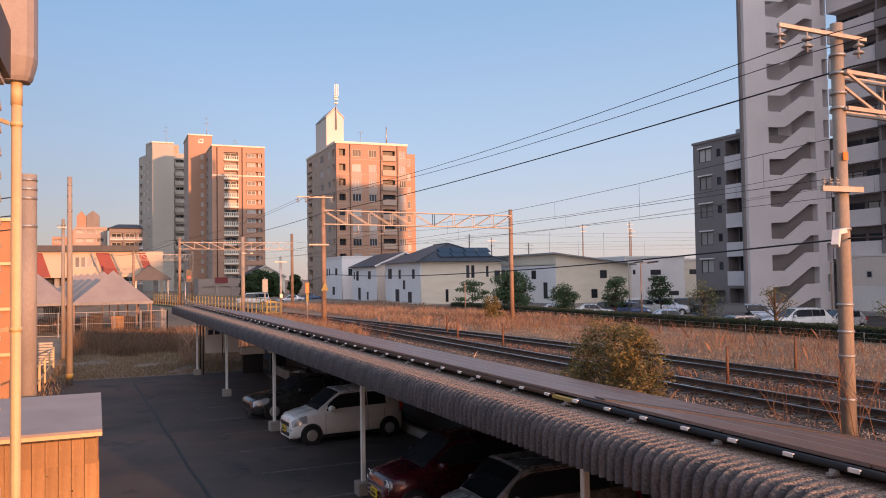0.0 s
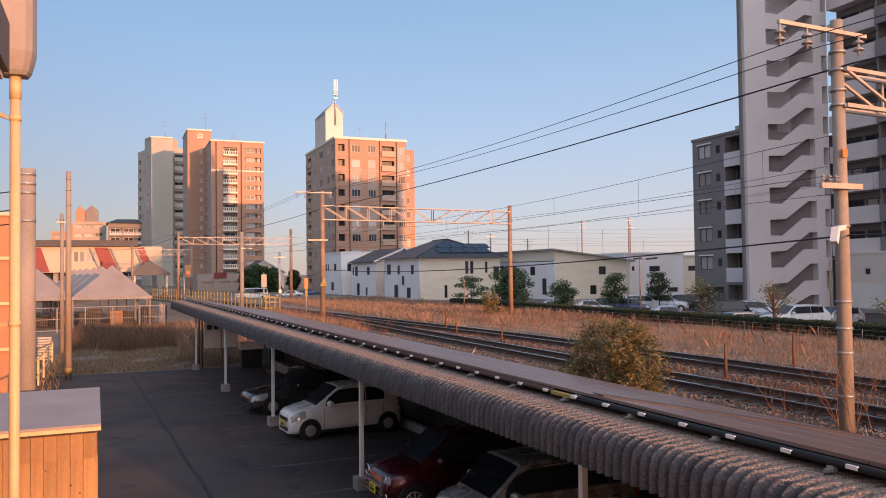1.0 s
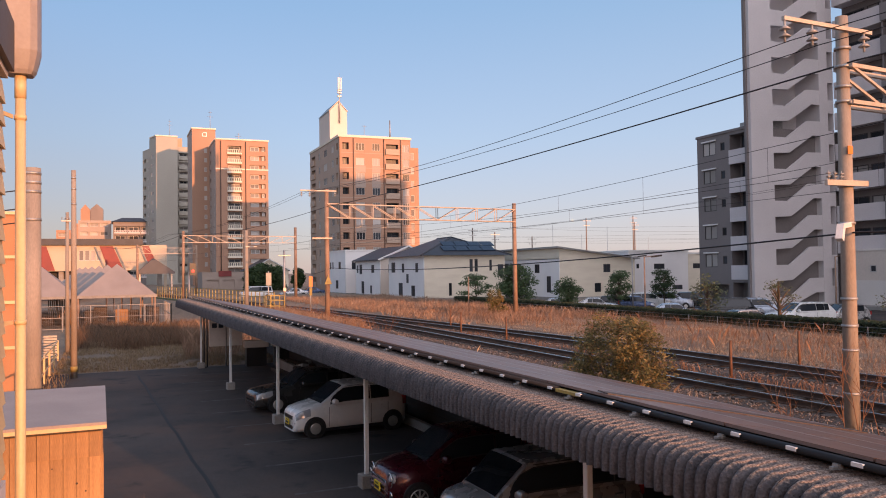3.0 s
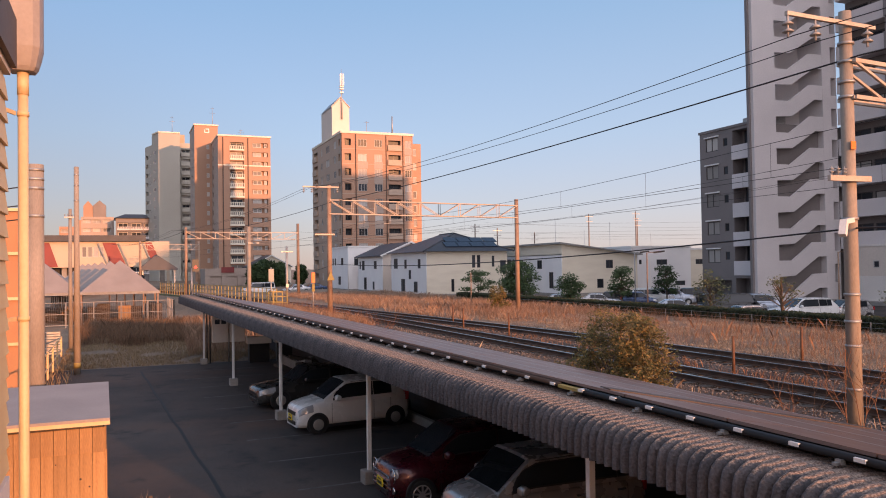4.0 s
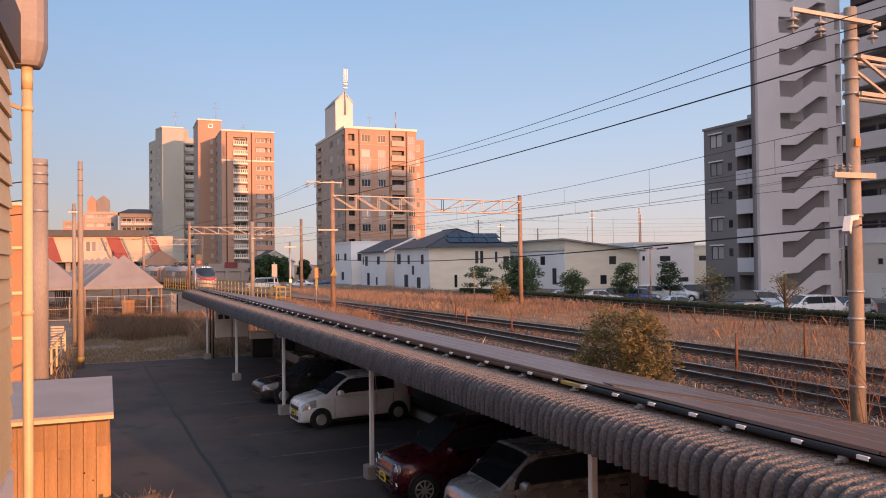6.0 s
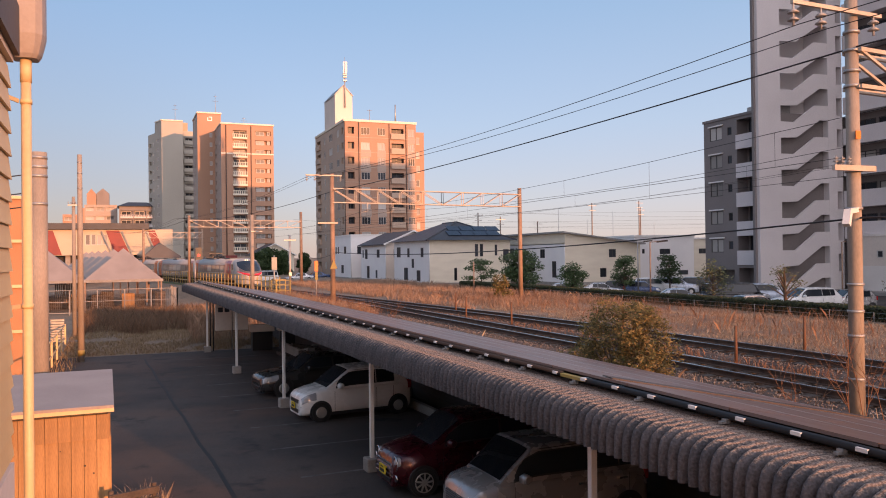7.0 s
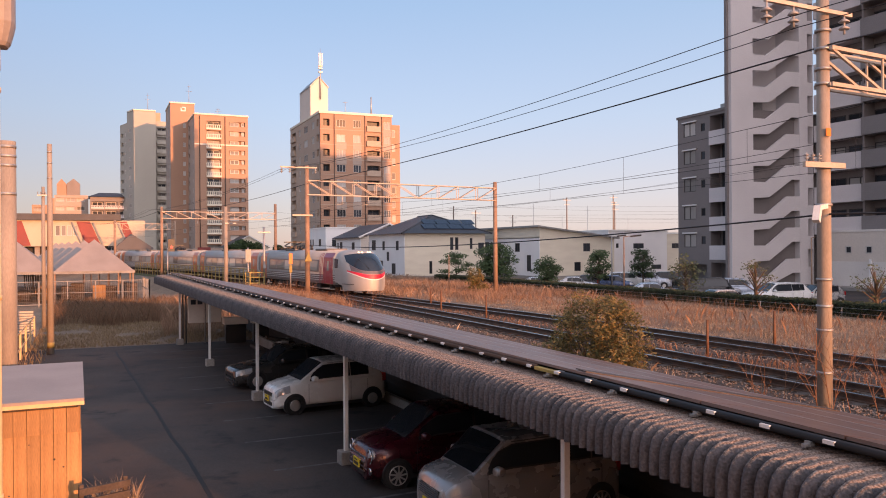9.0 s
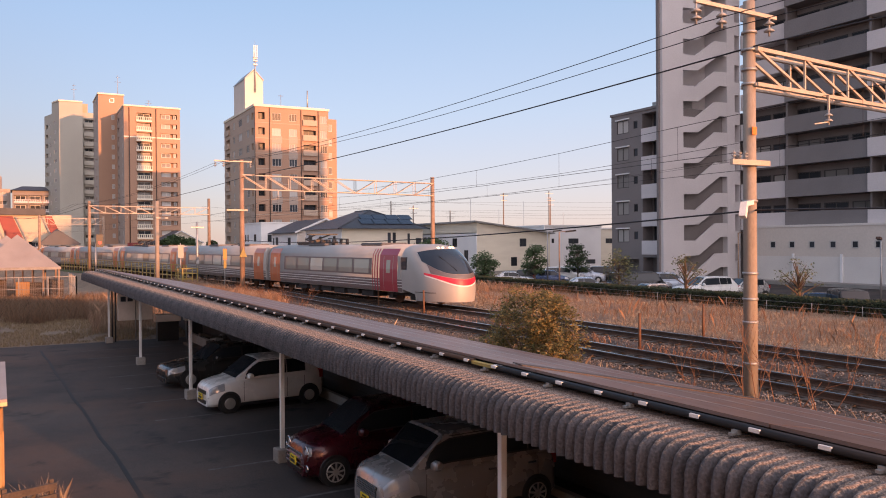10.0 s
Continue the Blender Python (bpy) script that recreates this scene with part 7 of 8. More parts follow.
def bogie(t, y):
    for dy in (-1.05, 1.05):
        bm = bmesh.new()
        for s in (-1, 1):
            rod(bm, (s * 0.5, y + dy, 0.43), (s * 0.62, y + dy, 0.43), 0.43, n=18)
        rod(bm, (-0.6, y + dy, 0.43), (0.6, y + dy, 0.43), 0.07, n=8)
        part("wheelset", bm, RUST, t)
    bm = bmesh.new()
    for s in (-1, 1):
        bar(bm, (s * 0.95, y - 1.5, 0.55), (s * 0.95, y + 1.5, 0.55), 0.14, 0.2)
        for dy in (-1.05, 1.05):
            box(bm, s * 0.95 - 0.12, s * 0.95 + 0.12, y + dy - 0.2, y + dy + 0.2, 0.28, 0.56)
    part("bogie_frame", bm, UNDER, t)


NOSE_L = 3.4
NOSE_Y = [(z, y * NOSE_L / 4.6) for z, y in [(0.0, 0.3), (0.2, 0.10), (0.5, 0.02), (0.9, 0.0), (1.25, 0.04), (1.45, 0.12), (1.65, 0.28), (1.86, 0.52), (2.36, 1.2), (2.72, 1.95), (2.88, 2.55), (2.98, 3.5), (3.2, 4.6), (3.4, 4.6)]]


def nose_pt(u, z, o=0.0):
    """The nose's skin at u (-1 to 1 across) and height z."""
    hw = HALF * curve_x([(0, 0.93), (0.3, 0.95), (0.7, 0.99), (1.2, 1.0), (1.75, 1.0), (2.45, 0.955), (2.78, 0.82), (2.93, 0.55), (2.985, 0.25), (3.1, 0.2), (3.3, 0.2)], z)
    y0 = curve_x(NOSE_Y, z)
    d = min(2.2, NOSE_L - y0)
    f = 1 - max(0, 1 - abs(u) ** 2.2) ** 0.5
    return (u * (hw + o), y0 + d * f - o * 1.5, z)


def nose_patch(bm, lo, hi, umax, n=26, k=6, o=0.010):
    """A patch of the nose's skin between two heights that follow u."""
    rows = []
    for i in range(n + 1):
        u = -umax + 2 * umax * i / n
        rows.append([bm.verts.new(nose_pt(u, lo(u) + (hi(u) - lo(u)) * j / k, o)) for j in range(k + 1)])
    for r, q in zip(rows, rows[1:]):
        for j in range(k):
            f = bm.faces.new((r[j], r[j + 1], q[j + 1], q[j]))
            f.smooth = True


def train_car(index):
    lead = index == 0
    t = thing("train_car", "leading car of a silver express train with a red-striped nose" if lead else "silver express train car with orange door bays", "train car", group="cars of the express train")
    y0 = NOSE_L if lead else 0.25
    y1 = CAR_L - 0.25
    bm = bmesh.new()
    shell(bm, y0, y1)
    part("body", bm, SILVER, t)
    # lower band and its pale lines
    bm = bmesh.new()
    wrap(bm, y0 + 0.02, y1 - 0.02, 0.66, 1.26)
    part("lower_band", bm, BROWN_BAND, t, "grey-brown lower band")
    for z in (0.86, 1.0, 1.14):
        bm = bmesh.new()
        wrap(bm, y0 + 0.02, y1 - 0.02, z, z + 0.035, 0.007)
        part("pale_line", bm, WHITE, t)
    bm = bmesh.new()
    wrap(bm, y0 + 3.1 if lead else 2.7, y1 - 2.7, 1.42, 2.28, 0.005)
    part("window_band", bm, BROWN_BAND, t)
    a, b = (y0 + 3.3 if lead else 2.9), y1 - 2.9
    n = 6 if lead else 7
    for i in range(n):
        ya = a + (b - a) * i / n + 0.12
        yb = a + (b - a) * (i + 1) / n - 0.12
        for side in (-1, 1):
            bm = bmesh.new()
            wrap(bm, ya, yb, 1.5, 2.2, 0.012, (side,))
            part("window", bm, REFLECTION_GLASS, t)
    # door bays in colour
    for ya, yb, m, lab in ((y0 + 0.45, y0 + 2.25, TRAIN_RED if lead else TRAIN_ORANGE, ""), (y1 - 2.0, y1 - 0.3, TRAIN_ORANGE, "")):
        for side in (-1, 1):
            bm = bmesh.new()
            wrap(bm, ya, yb, 0.64, 2.76, 0.010, (side,))
            d = part("door_bay", bm, m, t, "maroon door bay" if m is TRAIN_RED else "orange door bay")
            bm = bmesh.new()
            mid = (ya + yb) / 2
            wrap(bm, mid - 0.2, mid + 0.2, 1.55, 2.2, 0.016, (side,))
            part("door_window", bm, REFLECTION_GLASS, d)
            for yy in (mid - 0.48, mid + 0.46):
                bm = bmesh.new()
                wrap(bm, yy, yy + 0.025, 0.7, 2.4, 0.015, (side,))
                part("door_edge", bm, SILVER, d)
    if lead:
        for k in range(3):
            for side in (-1, 1):
                bm = bmesh.new()
                wrap(bm, y0 + 2.4 + 0.28 * k, y0 + 2.4 + 0.28 * k + 0.14 - 0.03 * k, 0.64, 2.76, 0.011, (side,))
                part("stripe", bm, TRAIN_RED, t)
        bm = bmesh.new()
        us = [math.sin(math.pi / 2 * (-1 + 2 * j / 32)) for j in range(33)]
        rings = []
        for z in (0.30, 0.42, 0.6, 0.8, 1.0, 1.15, 1.3, 1.45, 1.6, 1.75, 1.9, 2.1, 2.3, 2.5, 2.65, 2.78, 2.88, 2.95, 2.98):
            r = [nose_pt(u, z) for u in us]
            back = NOSE_L + 0.02 if z > 0.62 else 2.2
            rings.append([(r[0][0], back, z)] + r + [(r[-1][0], back, z)])
        loft(bm, rings, closed=False)
        part("nose", bm, SILVER, t, "rounded silver nose")
        bm = bmesh.new()
        nose_patch(bm, lambda u: 1.58 + 0.95 * abs(u) ** 4, lambda u: 2.74 - 0.22 * abs(u) ** 4, 0.89)
        part("windscreen", bm, SHIELD, t, "wide dark wraparound windscreen")
        bm = bmesh.new()
        nose_patch(bm, lambda u: 1.36 + 0.36 * u * u, lambda u: 1.565 + 0.95 * abs(u) ** 4, 0.84)
        part("nose_cowl", bm, BROWN_BAND, t)
        bm = bmesh.new()
        nose_patch(bm, lambda u: 1.06 + 0.56 * u * u, lambda u: 1.345 + 0.34 * u * u, 0.93)
        part("nose_stripe", bm, NOSE_RED, t, "bright red band round the nose")
        bm = bmesh.new()
        nose_patch(bm, lambda u: 0.99 + 0.56 * u * u, lambda u: 1.055 + 0.56 * u * u, 0.93, k=1)
        part("nose_line", bm, WHITE, t)
        for i in range(5):
            bm = bmesh.new()
            p = Vector(nose_pt(-0.36 + 0.18 * i, 2.79))
            rod(bm, p + Vector((0, 0.05, 0)), p + Vector((0, -0.07, 0.01)), 0.05, n=12)
            part("headlamp", bm, HEADLAMP if i != 2 else LENS, t, "lit warm headlamp" if i != 2 else "unlit headlamp")
        for sgn in (-1, 1):
            bm = bmesh.new()
            box(bm, sgn * 1.375 - 0.035, sgn * 1.375 + 0.035, NOSE_L - 0.45, NOSE_L + 0.05, 1.75, 2.35)
            part("cab_window", bm, SHIELD, t)
            bm = bmesh.new()
            box(bm, sgn * 1.402 - 0.01, sgn * 1.402 + 0.01, NOSE_L + 0.1, NOSE_L + 0.38, 1.3, 2.4)
            part("cab_door", bm, SILVER, t)
        bm = bmesh.new()
        for sgn in (-1, 1):
            tube(bm, [nose_pt(sgn * u, 0.72, 0.004) for u in (0.8, 0.86, 0.92, 0.97, 1.0)], 0.018)
        part("skirt_groove", bm, UNDER, t)
        bm = bmesh.new()
        bar(bm, Vector(nose_pt(-0.2, 1.75, 0.03)), Vector(nose_pt(-0.5, 2.4, 0.03)), 0.03, 0.03)
        part("wiper", bm, BLACK, t)
    bogie(t, 4.0 if lead else 3.2)
    bogie(t, CAR_L - 3.2)
    for i in range(6):
        ya = 6.6 + i * 1.7
        bm = bmesh.new()
        box(bm, -1.25, 1.25, ya, ya + 1.3, 0.28 + 0.05 * (i % 2), 0.64)
        part("underfloor_box", bm, UNDER, t)
    bm = bmesh.new()
    box(bm, -1.0, 1.0, CAR_L - 0.26, CAR_L + 0.24, 0.8, 2.75)
    part("gangway", bm, BLACK, t, "black gangway bellows")
    for i in range(2):
        ya = (6.5 if lead else 5.0) + i * 7.0
        bm = bmesh.new()
        box(bm, -0.8, 0.8, ya, ya + 2.4, 2.9, 3.06)
        bmesh.ops.bevel(bm, geom=bm.edges[:], offset=0.05, segments=2, affect="EDGES")
        part("roof_unit", bm, ROOF_GREY, t)
    if index in (0, 2):
        bm = bmesh.new()
        y = 15.0
        for s in (-1, 1):
            bar(bm, (s * 0.5, y, 3.1), (s * 0.4, y + 2.2, 3.32), 0.08, 0.08)
            bar(bm, (s * 0.4, y + 2.2, 3.32), (s * 0.5, y + 0.5, 3.6), 0.07, 0.07)
            bar(bm, (s * 0.6, y - 0.3, 3.05), (s * 0.6, y + 2.8, 3.05), 0.12, 0.16)
        for k in range(5):
            bar(bm, (-0.75, y - 0.1 + 0.7 * k, 3.13), (0.75, y - 0.1 + 0.7 * k, 3.13), 0.10, 0.10)
        for k in (0.4, 0.7):
            bar(bm, (-0.95, y + k, 3.62), (0.95, y + k, 3.62), 0.1, 0.07)
        box(bm, -0.45, 0.45, y + 0.6, y + 1.5, 2.95, 3.3)
        for k in range(7):
            x = 0.35 - 0.7 * (k % 2)
            rod(bm, (x, y - 2.2 + 0.42 * k, 2.93), (x, y - 2.2 + 0.42 * k, 3.3), 0.10, n=8)
        bar(bm, (0.35, y - 2.3, 3.3), (0.35, y + 0.4, 3.36), 0.06, 0.06)
        part("pantograph", bm, BLACK, t, "folded pantograph on the roof")
    return t


CARS = [train_car(i) for i in range(6)]
SPEED, EASING, NOSE_AT_END = 16.9, 0.35, 31.9


def along(y, s):
    """The y at s metres further along the main line than y."""
    step = 0.5
    sgn = 1 if s >= 0 else -1
    left = abs(s)
    while left > 0:
        d = min(step, left)
        k = math.hypot(1, (main_x(y + 0.25) - main_x(y - 0.25)) / 0.5)
        y += sgn * d / k
        left -= d
    return y


def motions():
    table = [NOSE_AT_END]
    for i in range(720):
        table.append(along(table[-1], 0.5))

    def at(s):
        i = min(len(table) - 2, int(s / 0.5))
        return table[i] + (table[i + 1] - table[i]) * (s / 0.5 - i)

    for i, c in enumerate(CARS):
        rows = []
        for k in range(21):
            t = k * 0.5
            s = SPEED * (10 - t) + EASING * (10 - t) ** 2 + i * CAR_L
            ya, yb = at(s + 3.2), at(s + CAR_L - 3.2)
            xa, xb = main_x(ya), main_x(yb)
            d = Vector((xb - xa, yb - ya, 0)).normalized()
            yaw = math.degrees(math.atan2(-d.x, d.y))
            o = Vector((xa, ya, RAIL_Z)) - d * 3.2
            rows.append((t, pose(o.x, o.y, o.z, 0, 0, yaw)))
        walk(c, rows)



# ---- plants ----
def blades(name, label, cat, material, spots, h0, h1, width, lean=0.35, seed=1):
    """Grass or weeds: one thin leaf of two triangles for each spot (x, y, z)."""
    rnd = np.random.RandomState(seed)
    n = len(spots)
    p = np.array(spots)
    h = rnd.uniform(h0, h1, n)
    a = rnd.uniform(0, 2 * np.pi, n)
    b = rnd.uniform(0, 2 * np.pi, n)
    k = rnd.uniform(0.1, lean, n) * h
    w = width * rnd.uniform(0.6, 1.4, n) / 2
    side = np.c_[np.cos(a) * w, np.sin(a) * w, np.zeros(n)]
    tip = np.c_[np.cos(b) * k, np.sin(b) * k, h]
    mid = tip * np.array([0.35, 0.35, 0.6])
    v = np.stack([p - side, p + side, p + mid + side * 0.7, p + tip, p + mid - side * 0.7], 1).reshape(-1, 3)
    faces = [(5 * i, 5 * i + 1, 5 * i + 2, 5 * i + 3, 5 * i + 4) for i in range(n)]
    return tagged(new(name, rawmesh(name, v.tolist(), faces, material)), label, cat, kind="stuff")


def scatter(n, x0, x1, y0, y1, seed, patch=0.0, keep=None, scale=0.5):
    rnd = random.Random(seed)
    out = []
    tries = 0
    while len(out) < n and tries < n * 8:
        tries += 1
        x, y = rnd.uniform(x0, x1), rnd.uniform(y0, y1)
        if patch and noise.noise((x * scale, y * scale, seed)) < patch * rnd.random() * 2 - 0.35:
            continue
        if keep and not keep(x, y):
            continue
        out.append((x, y, ground_z(x, y) - 0.03))
    return out


off = lambda x, y: x > main_x(y) + 2.2
blades("dry_grass", "straw-coloured dry grass along the railway", "grass", STRAW, scatter(80000, 20.6, 31.4, 11, 48, 11, 0.3, off), 0.04, 0.17, 0.010, 1.3, seed=1)
blades("dry_grass", "tall reddish dry grass beside the far track", "grass", STRAW_ROSE, scatter(30000, 18.5, 32.5, 44, 100, 12, 0.3, off), 0.2, 0.6, 0.024, 0.9, seed=2)
blades("dry_weeds", "rust-coloured dry weeds along the railway", "weeds", STRAW_RED, scatter(9000, 21.4, 31.4, 12, 60, 13, 0.8, off), 0.2, 0.7, 0.010, 0.7, seed=3)
west = lambda x, y: x < siding_x(y) - 1.9 and x > siding_x(y) - 4.2
blades("dry_weeds", "rust-coloured dry brush beside the loop track", "weeds", STRAW_ROSE, scatter(14000, 8, 13.2, 41, 68, 14, 0.5, west), 0.25, 0.85, 0.012, 0.5, seed=4)
blades("dry_weeds", "orange-brown weeds between carport and track", "weeds", STRAW, scatter(2200, 10.9, 12.9, 8, 40, 15, 1.2, west, 0.8), 0.12, 0.5, 0.012, 0.9, seed=5)
blades("dry_weeds", "tufts of weeds between the tracks", "weeds", STRAW_RED, scatter(1500, 16.1, 17.2, 10, 44, 16, 1.1, None, 0.7), 0.1, 0.35, 0.015, 0.6, seed=6)
blades("field_grass", "short pale grass on the empty plot", "grass", STRAW_PALE, scatter(26000, -2.8, 9.5, 42.5, 56, 17, 0.1), 0.05, 0.2, 0.03, 0.6, seed=7)
blades("field_brush", "dark rust-brown brush on the empty plot", "brush", STRAW_BROWN, scatter(24000, -2.6, 9.5, 50, 69, 18, 0.5, lambda x, y: y > 51.5 + 4 * noise.noise((x * 0.4, 0, 2))), 0.3, 1.0, 0.016, 0.7, seed=8)
blades("field_brush", "rosy reeds at the foot of the rail bank", "brush", STRAW_ROSE, scatter(5000, 2.5, 9.5, 46, 68, 19, 0.2, lambda x, y: x > 3.5 + 0.05 * (y - 46)), 0.4, 1.2, 0.016, 0.7, seed=9)
blades("corner_weeds", "dry weeds at the shed corner", "weeds", STRAW, scatter(900, -0.05, 0.7, 12.4, 16.0, 20), 0.2, 0.7, 0.012, 0.7, seed=10)
blades("verge_grass", "dry grass under the boundary fence", "grass", STRAW_PALE, scatter(3000, -9, -1.9, 26, 48, 21), 0.1, 0.4, 0.03, 0.6, seed=11)


def leaves(verts, faces, c, rx, ry, rz, n, size, rnd, hollow=0.5):
    for _ in range(n):
        while True:
            q = Vector((rnd.uniform(-1, 1), rnd.uniform(-1, 1), rnd.uniform(-1, 1)))
            if hollow < q.length <= 1:
                break
        p = Vector((c[0] + q.x * rx, c[1] + q.y * ry, c[2] + q.z * rz))
        u = Vector((rnd.uniform(-1, 1), rnd.uniform(-1, 1), rnd.uniform(-1, 1))).normalized()
        w = u.orthogonal().normalized()
        s = size * rnd.uniform(0.6, 1.4)
        b = len(verts)
        verts += [p - u * s, p + w * s * 0.45, p + u * s, p - w * s * 0.45]
        faces.append((b, b + 1, b + 2, b + 3))


def tree(name, label, cat, x, y, z, h, r, clumps, per, size, material, trunk=0.09, seed=1, flat=0.55, low=0.45, group=""):
    rnd = random.Random(seed)
    t = thing(name, label, cat, pose(x, y, z), group)
    bm = bmesh.new()
    rod(bm, (0, 0, -0.1), (0.05, 0.03, h * low), trunk, trunk * 0.75, 8)
    rod(bm, (0.05, 0.03, h * low), (0.0, 0.1, h * 0.9), trunk * 0.75, trunk * 0.25, 8)
    cs = []
    for i in range(clumps):
        a = i * 2.4 + rnd.random()
        k = rnd.uniform(0.3, 1.0)
        zz = h * (low + (1 - low) * rnd.uniform(0.1, 0.95))
        rr = r * k * (1.0 - 0.55 * ((zz / h - low) / (1 - low)) ** 2)
        c = Vector((math.cos(a) * rr, math.sin(a) * rr, zz))
        cs.append(c)
        rod(bm, (0.03, 0.05, zz * 0.72), c, trunk * 0.35, trunk * 0.12, 5)
    part("trunk", bm, BARK, t)
    verts, faces = [], []
    for c in cs:
        q = r * rnd.uniform(0.28, 0.46)
        leaves(verts, faces, c, q, q, q * flat, per, size, rnd, 0.2)
    ob = new("crown", rawmesh("crown", verts, faces, material))
    ob.parent = t
    return t


tree("tree", "small pruned pine beside a cream house", "tree", 34.75, 76, 0.95, 3.35, 1.7, 26, 60, 0.12, LEAF_MID, 0.08, 3, 0.35, 0.3)
tree("tree", "round dark evergreen tree beside a house", "tree", 38.3, 74, 0.95, 4.1, 2.3, 40, 130, 0.14, LEAF_MID, 0.12, 4, 0.8, 0.2)
tree("shrub", "small sunlit olive-green shrub by the far track", "shrub", 25.6, 52.5, 1.0, 2.2, 0.85, 22, 60, 0.10, LEAF_BUSH, 0.05, 5, 1.0, 0.1)
for i, (k, y, h, r) in enumerate(((0.603, 62, 3.0, 1.35), (0.691, 60, 3.5, 1.25), (0.772, 62, 3.6, 1.3))):
    tree("tree", "small evergreen tree in the car park", "tree", k * y, y, 0.6, h + 0.3, r, 34, 90, 0.10, LEAF_MID if i < 2 else LEAF_DARK, 0.09, 10 + i, 0.7, 0.3, "car park trees")
tree("tree", "sparse olive-leaved tree behind the hedge", "tree", 0.854 * 43, 43, 0.6, 3.5, 1.25, 28, 30, 0.10, LEAF_SPARSE, 0.08, 20, 0.7, 0.35)
tree("tree", "nearly bare pruned tree behind the hedge", "tree", 1.0 * 33.6, 33.6, 0.6, 3.4, 1.05, 22, 22, 0.07, LEAF_SPARSE, 0.13, 21, 0.6, 0.4)
tree("tree", "nearly bare pruned tree behind the hedge", "tree", 1.285 * 26.4, 26.4, 0.6, 3.2, 1.05, 22, 22, 0.07, LEAF_SPARSE, 0.13, 22, 0.6, 0.4)
for i, (x, y, r, h) in enumerate(((23.4, 150, 2.0, 4.7), (25.6, 152, 2.3, 5.3), (28.2, 153, 2.2, 4.9), (34.0, 160, 1.5, 4.6))):
    tree("tree", "dense dark evergreen tree behind the railway", "tree", x, y, 0.9, h, r, 40, 110, 0.26, LEAF_DARK, 0.2, 30 + i, 0.9, 0.12, "dark trees behind the railway")


def bush():
    rnd = random.Random(9)
    t = thing("bush", "dense olive-brown evergreen bush beside the track", "bush", pose(11.0, 16.0, 1.40))
    bm = bmesh.new()
    for i in range(12):
        a = i * 0.53
        rod(bm, (0.1 * math.cos(a), 0.1 * math.sin(a), 0), (0.6 * math.cos(a), 1.2 * math.sin(a), rnd.uniform(0.7, 1.6)), 0.03, 0.01, 5)
    part("stem", bm, BARK, t)
    verts, faces = [], []
    for i in range(150):
        a, zz = rnd.random() * 6.28, rnd.random()
        lump = 0.82 + 0.30 * noise.noise((1.6 * math.cos(a) + 5, 1.6 * math.sin(a), 2.6 * zz))
        e = math.sqrt(max(0.05, 1 - (zz * 1.08 - 0.30) ** 2)) * rnd.uniform(0.45, 1.0) * lump * 1.15
        c = (0.88 * e * math.cos(a), 1.75 * e * math.sin(a), 0.12 + 1.85 * zz * (0.9 + 0.2 * lump) - 0.10 * abs(math.sin(a)))
        q = rnd.uniform(0.14, 0.34)
        leaves(verts, faces, c, q, q, q * 0.9, 130, 0.036, rnd, 0.35)
    for i in range(60):
        a = rnd.random() * 6.28
        k = rnd.uniform(0.5, 1.05)
        leaves(verts, faces, (0.85 * k * math.cos(a), 1.75 * k * math.sin(a), rnd.uniform(0.4, 1.3) + 0.95 * (1 - 0.6 * k)), 0.10, 0.10, 0.16, 16, 0.036, rnd, 0.1)
    ob = new("foliage", rawmesh("foliage", verts, faces, LEAF_BUSH))
    ob.parent = t
    tree("shrub", "low yellow-green shrub beside the bush", "shrub", 10.9, 18.6, 1.4, 0.7, 0.7, 12, 60, 0.04, LEAF_BUSH, 0.02, 41, 0.8, 0.1)
    tree("shrub", "low olive shrub beside the bush", "shrub", 11.3, 17.7, 1.4, 1.1, 0.7, 14, 70, 0.04, LEAF_BUSH, 0.02, 42, 0.8, 0.1)


bush()


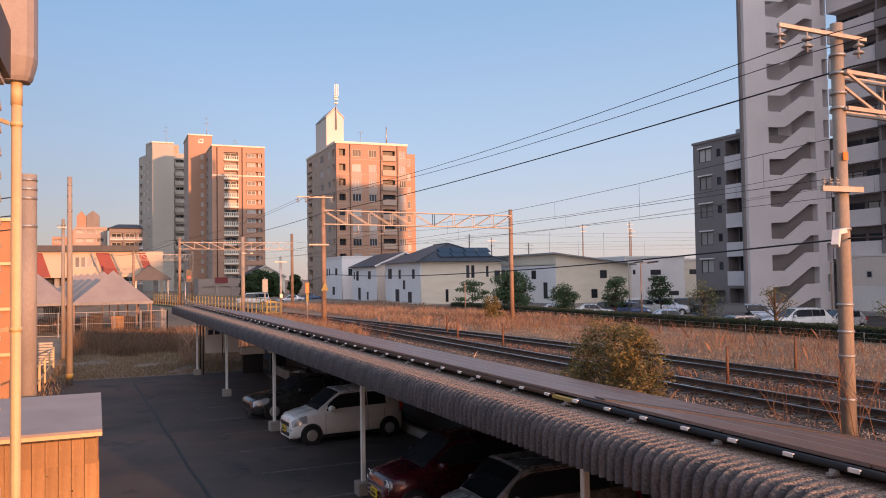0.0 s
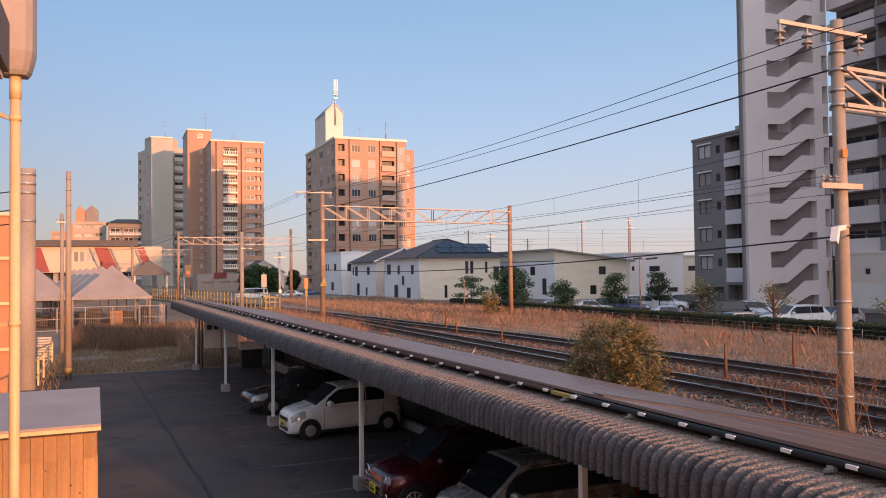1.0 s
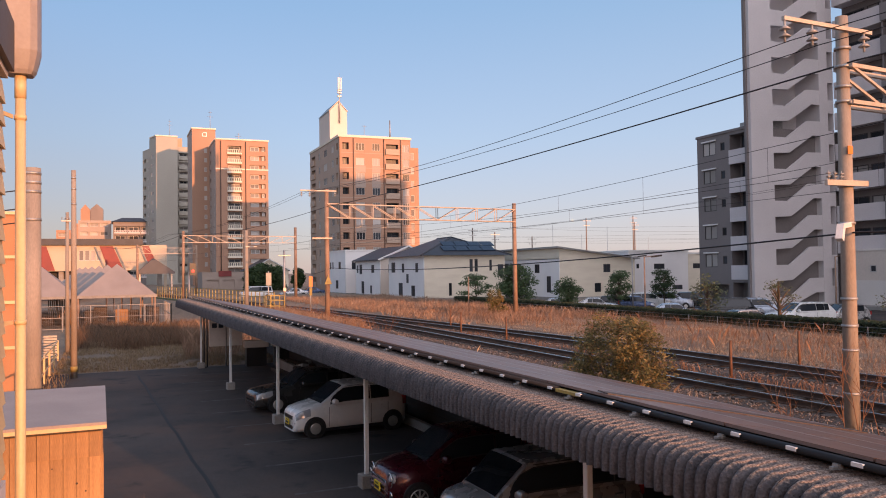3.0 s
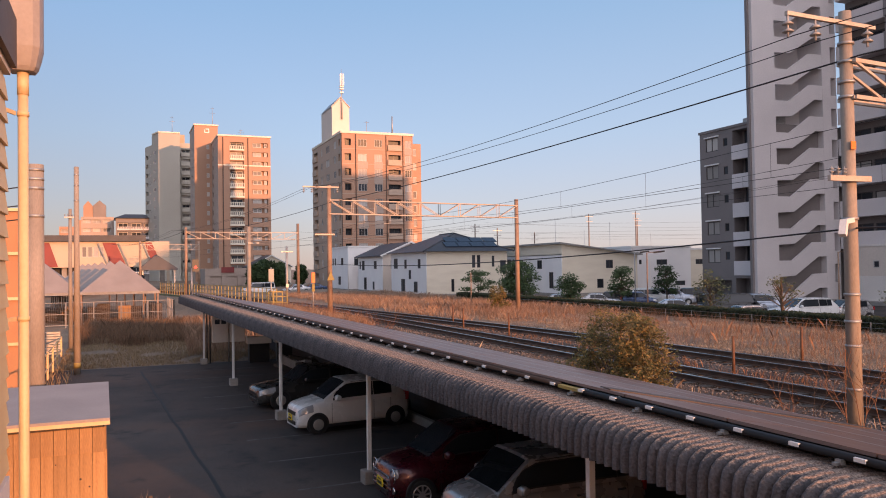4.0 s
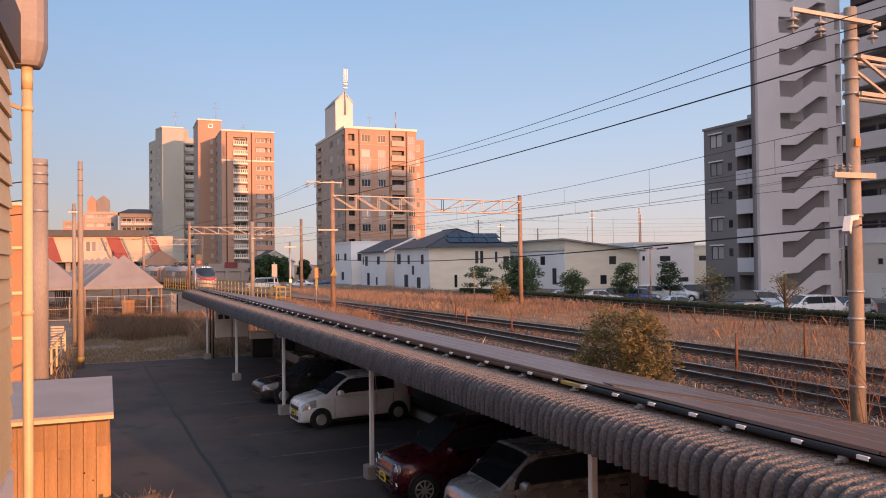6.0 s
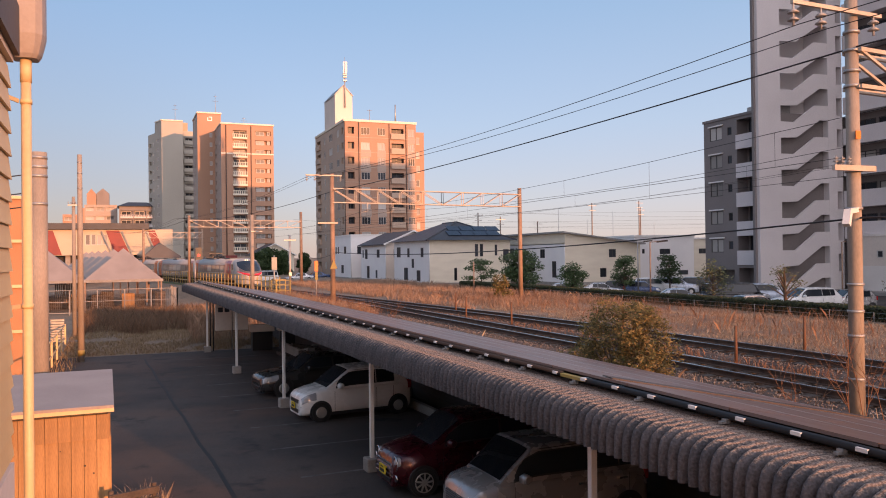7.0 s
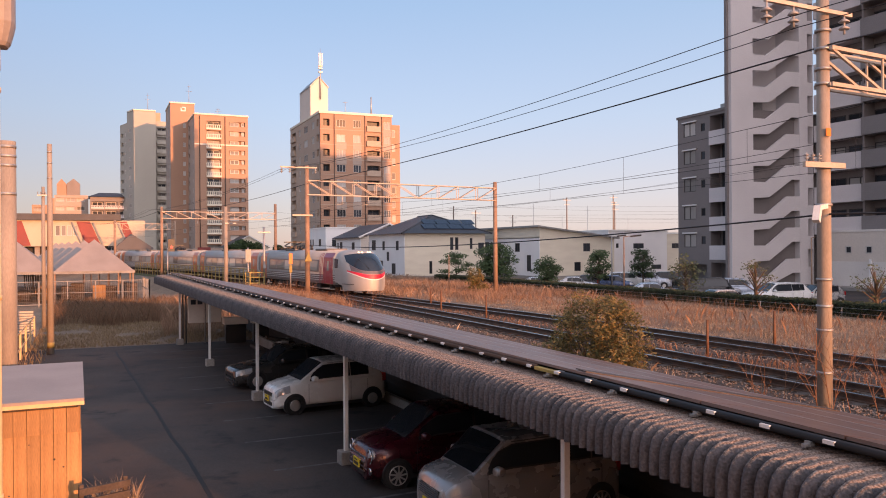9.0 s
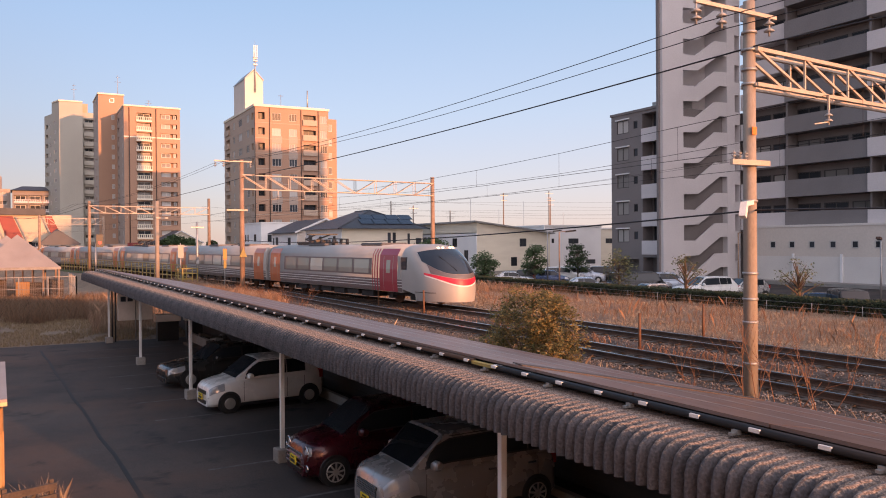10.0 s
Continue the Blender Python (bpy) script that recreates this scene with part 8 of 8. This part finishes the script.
def hedge():
    rnd = random.Random(12)
    t = thing("hedge", "long clipped dark hedge along the car park", "hedge")
    # solid near-black box stands in for shaded depth behind the leaves
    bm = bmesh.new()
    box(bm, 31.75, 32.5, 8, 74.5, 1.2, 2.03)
    part("inner_growth", bm, mat("hedge_shade_core", (0.022, 0.025, 0.012), rough=0.9, var=0.4, scale=4, fine=20, bump=0.5, depth=0.05), t)
    verts, faces = [], []
    for i in range(42000):
        y = rnd.uniform(8, 74.6)
        k = rnd.random()
        if k < 0.5:
            p = Vector((31.68 + rnd.uniform(-0.07, 0.05), y, rnd.uniform(1.4, 2.07)))
        else:
            p = Vector((rnd.uniform(31.65, 32.6), y, 2.05 + rnd.uniform(-0.06, 0.08) + 0.05 * noise.noise((y, 0, 0))))
        u = Vector((rnd.uniform(-1, 1), rnd.uniform(-1, 1), rnd.uniform(-1, 1))).normalized()
        w = u.orthogonal().normalized()
        s = rnd.uniform(0.035, 0.075)
        b = len(verts)
        verts += [p - u * s, p + w * s * 0.6, p + u * s, p - w * s * 0.6]
        faces.append((b, b + 1, b + 2, b + 3))
    ob = new("leaves", rawmesh("leaves", verts, faces, HEDGE_LEAF))
    ob.parent = t
    f = thing("wire_fence", "low rusty wire fence before the hedge", "fence")
    for i in range(22):
        bm = bmesh.new()
        rod(bm, (30.9, 9 + 2.4 * i, 1.3), (30.9, 9 + 2.4 * i, 1.95), 0.014, n=6)
        part("post", bm, GALV, f)
    for z in (1.7, 1.92):
        bm = bmesh.new()
        rod(bm, (30.9, 8, z), (30.9, 60, z), 0.006, n=5)
        part("wire", bm, GALV, f)


hedge()


def bare_shrub(x, y, z, h, n, seed, label):
    rnd = random.Random(seed)
    bm = bmesh.new()

    def grow(p, d, l, r, k):
        q = p + d * l
        rod(bm, p, q, r * 0.7, r * 0.4, 4, cap=False)
        if k:
            for _ in range(rnd.choice((2, 3))):
                e = (d + Vector((rnd.uniform(-0.7, 0.7), rnd.uniform(-0.7, 0.7), rnd.uniform(-0.15, 0.4)))).normalized()
                grow(p.lerp(q, rnd.uniform(0.5, 1.0)), e, l * rnd.uniform(0.5, 0.8), r * 0.6, k - 1)

    for i in range(n):
        d = Vector((rnd.uniform(-0.6, 0.6), rnd.uniform(-0.6, 0.6), 1)).normalized()
        grow(Vector((x + rnd.uniform(-0.25, 0.25), y + rnd.uniform(-0.3, 0.3), z)), d, h * rnd.uniform(0.35, 0.6), 0.014, 3)
    single("bare_shrub", bm, TWIG, label, "shrub", fix=False)


TWIG = mat("reddish_twig", (0.24, 0.115, 0.06), rough=0.85, var=0.3, scale=5, bump=0)
for i, (x, y, h) in enumerate(((12.2, 10.7, 2.3), (12.9, 10.2, 2.2), (12.0, 11.8, 1.2), (13.0, 9.6, 1.5))):
    bare_shrub(x, y, 1.38, h, 3, 50 + i, "leafless reddish shrub around a concrete pole")
for i in range(9):
    bare_shrub(11.6 + 0.14 * i, 36 + 3.4 * i, 1.38, 1.3, 6, 70 + i, "leafless brown brush beside the loop track")


motions()
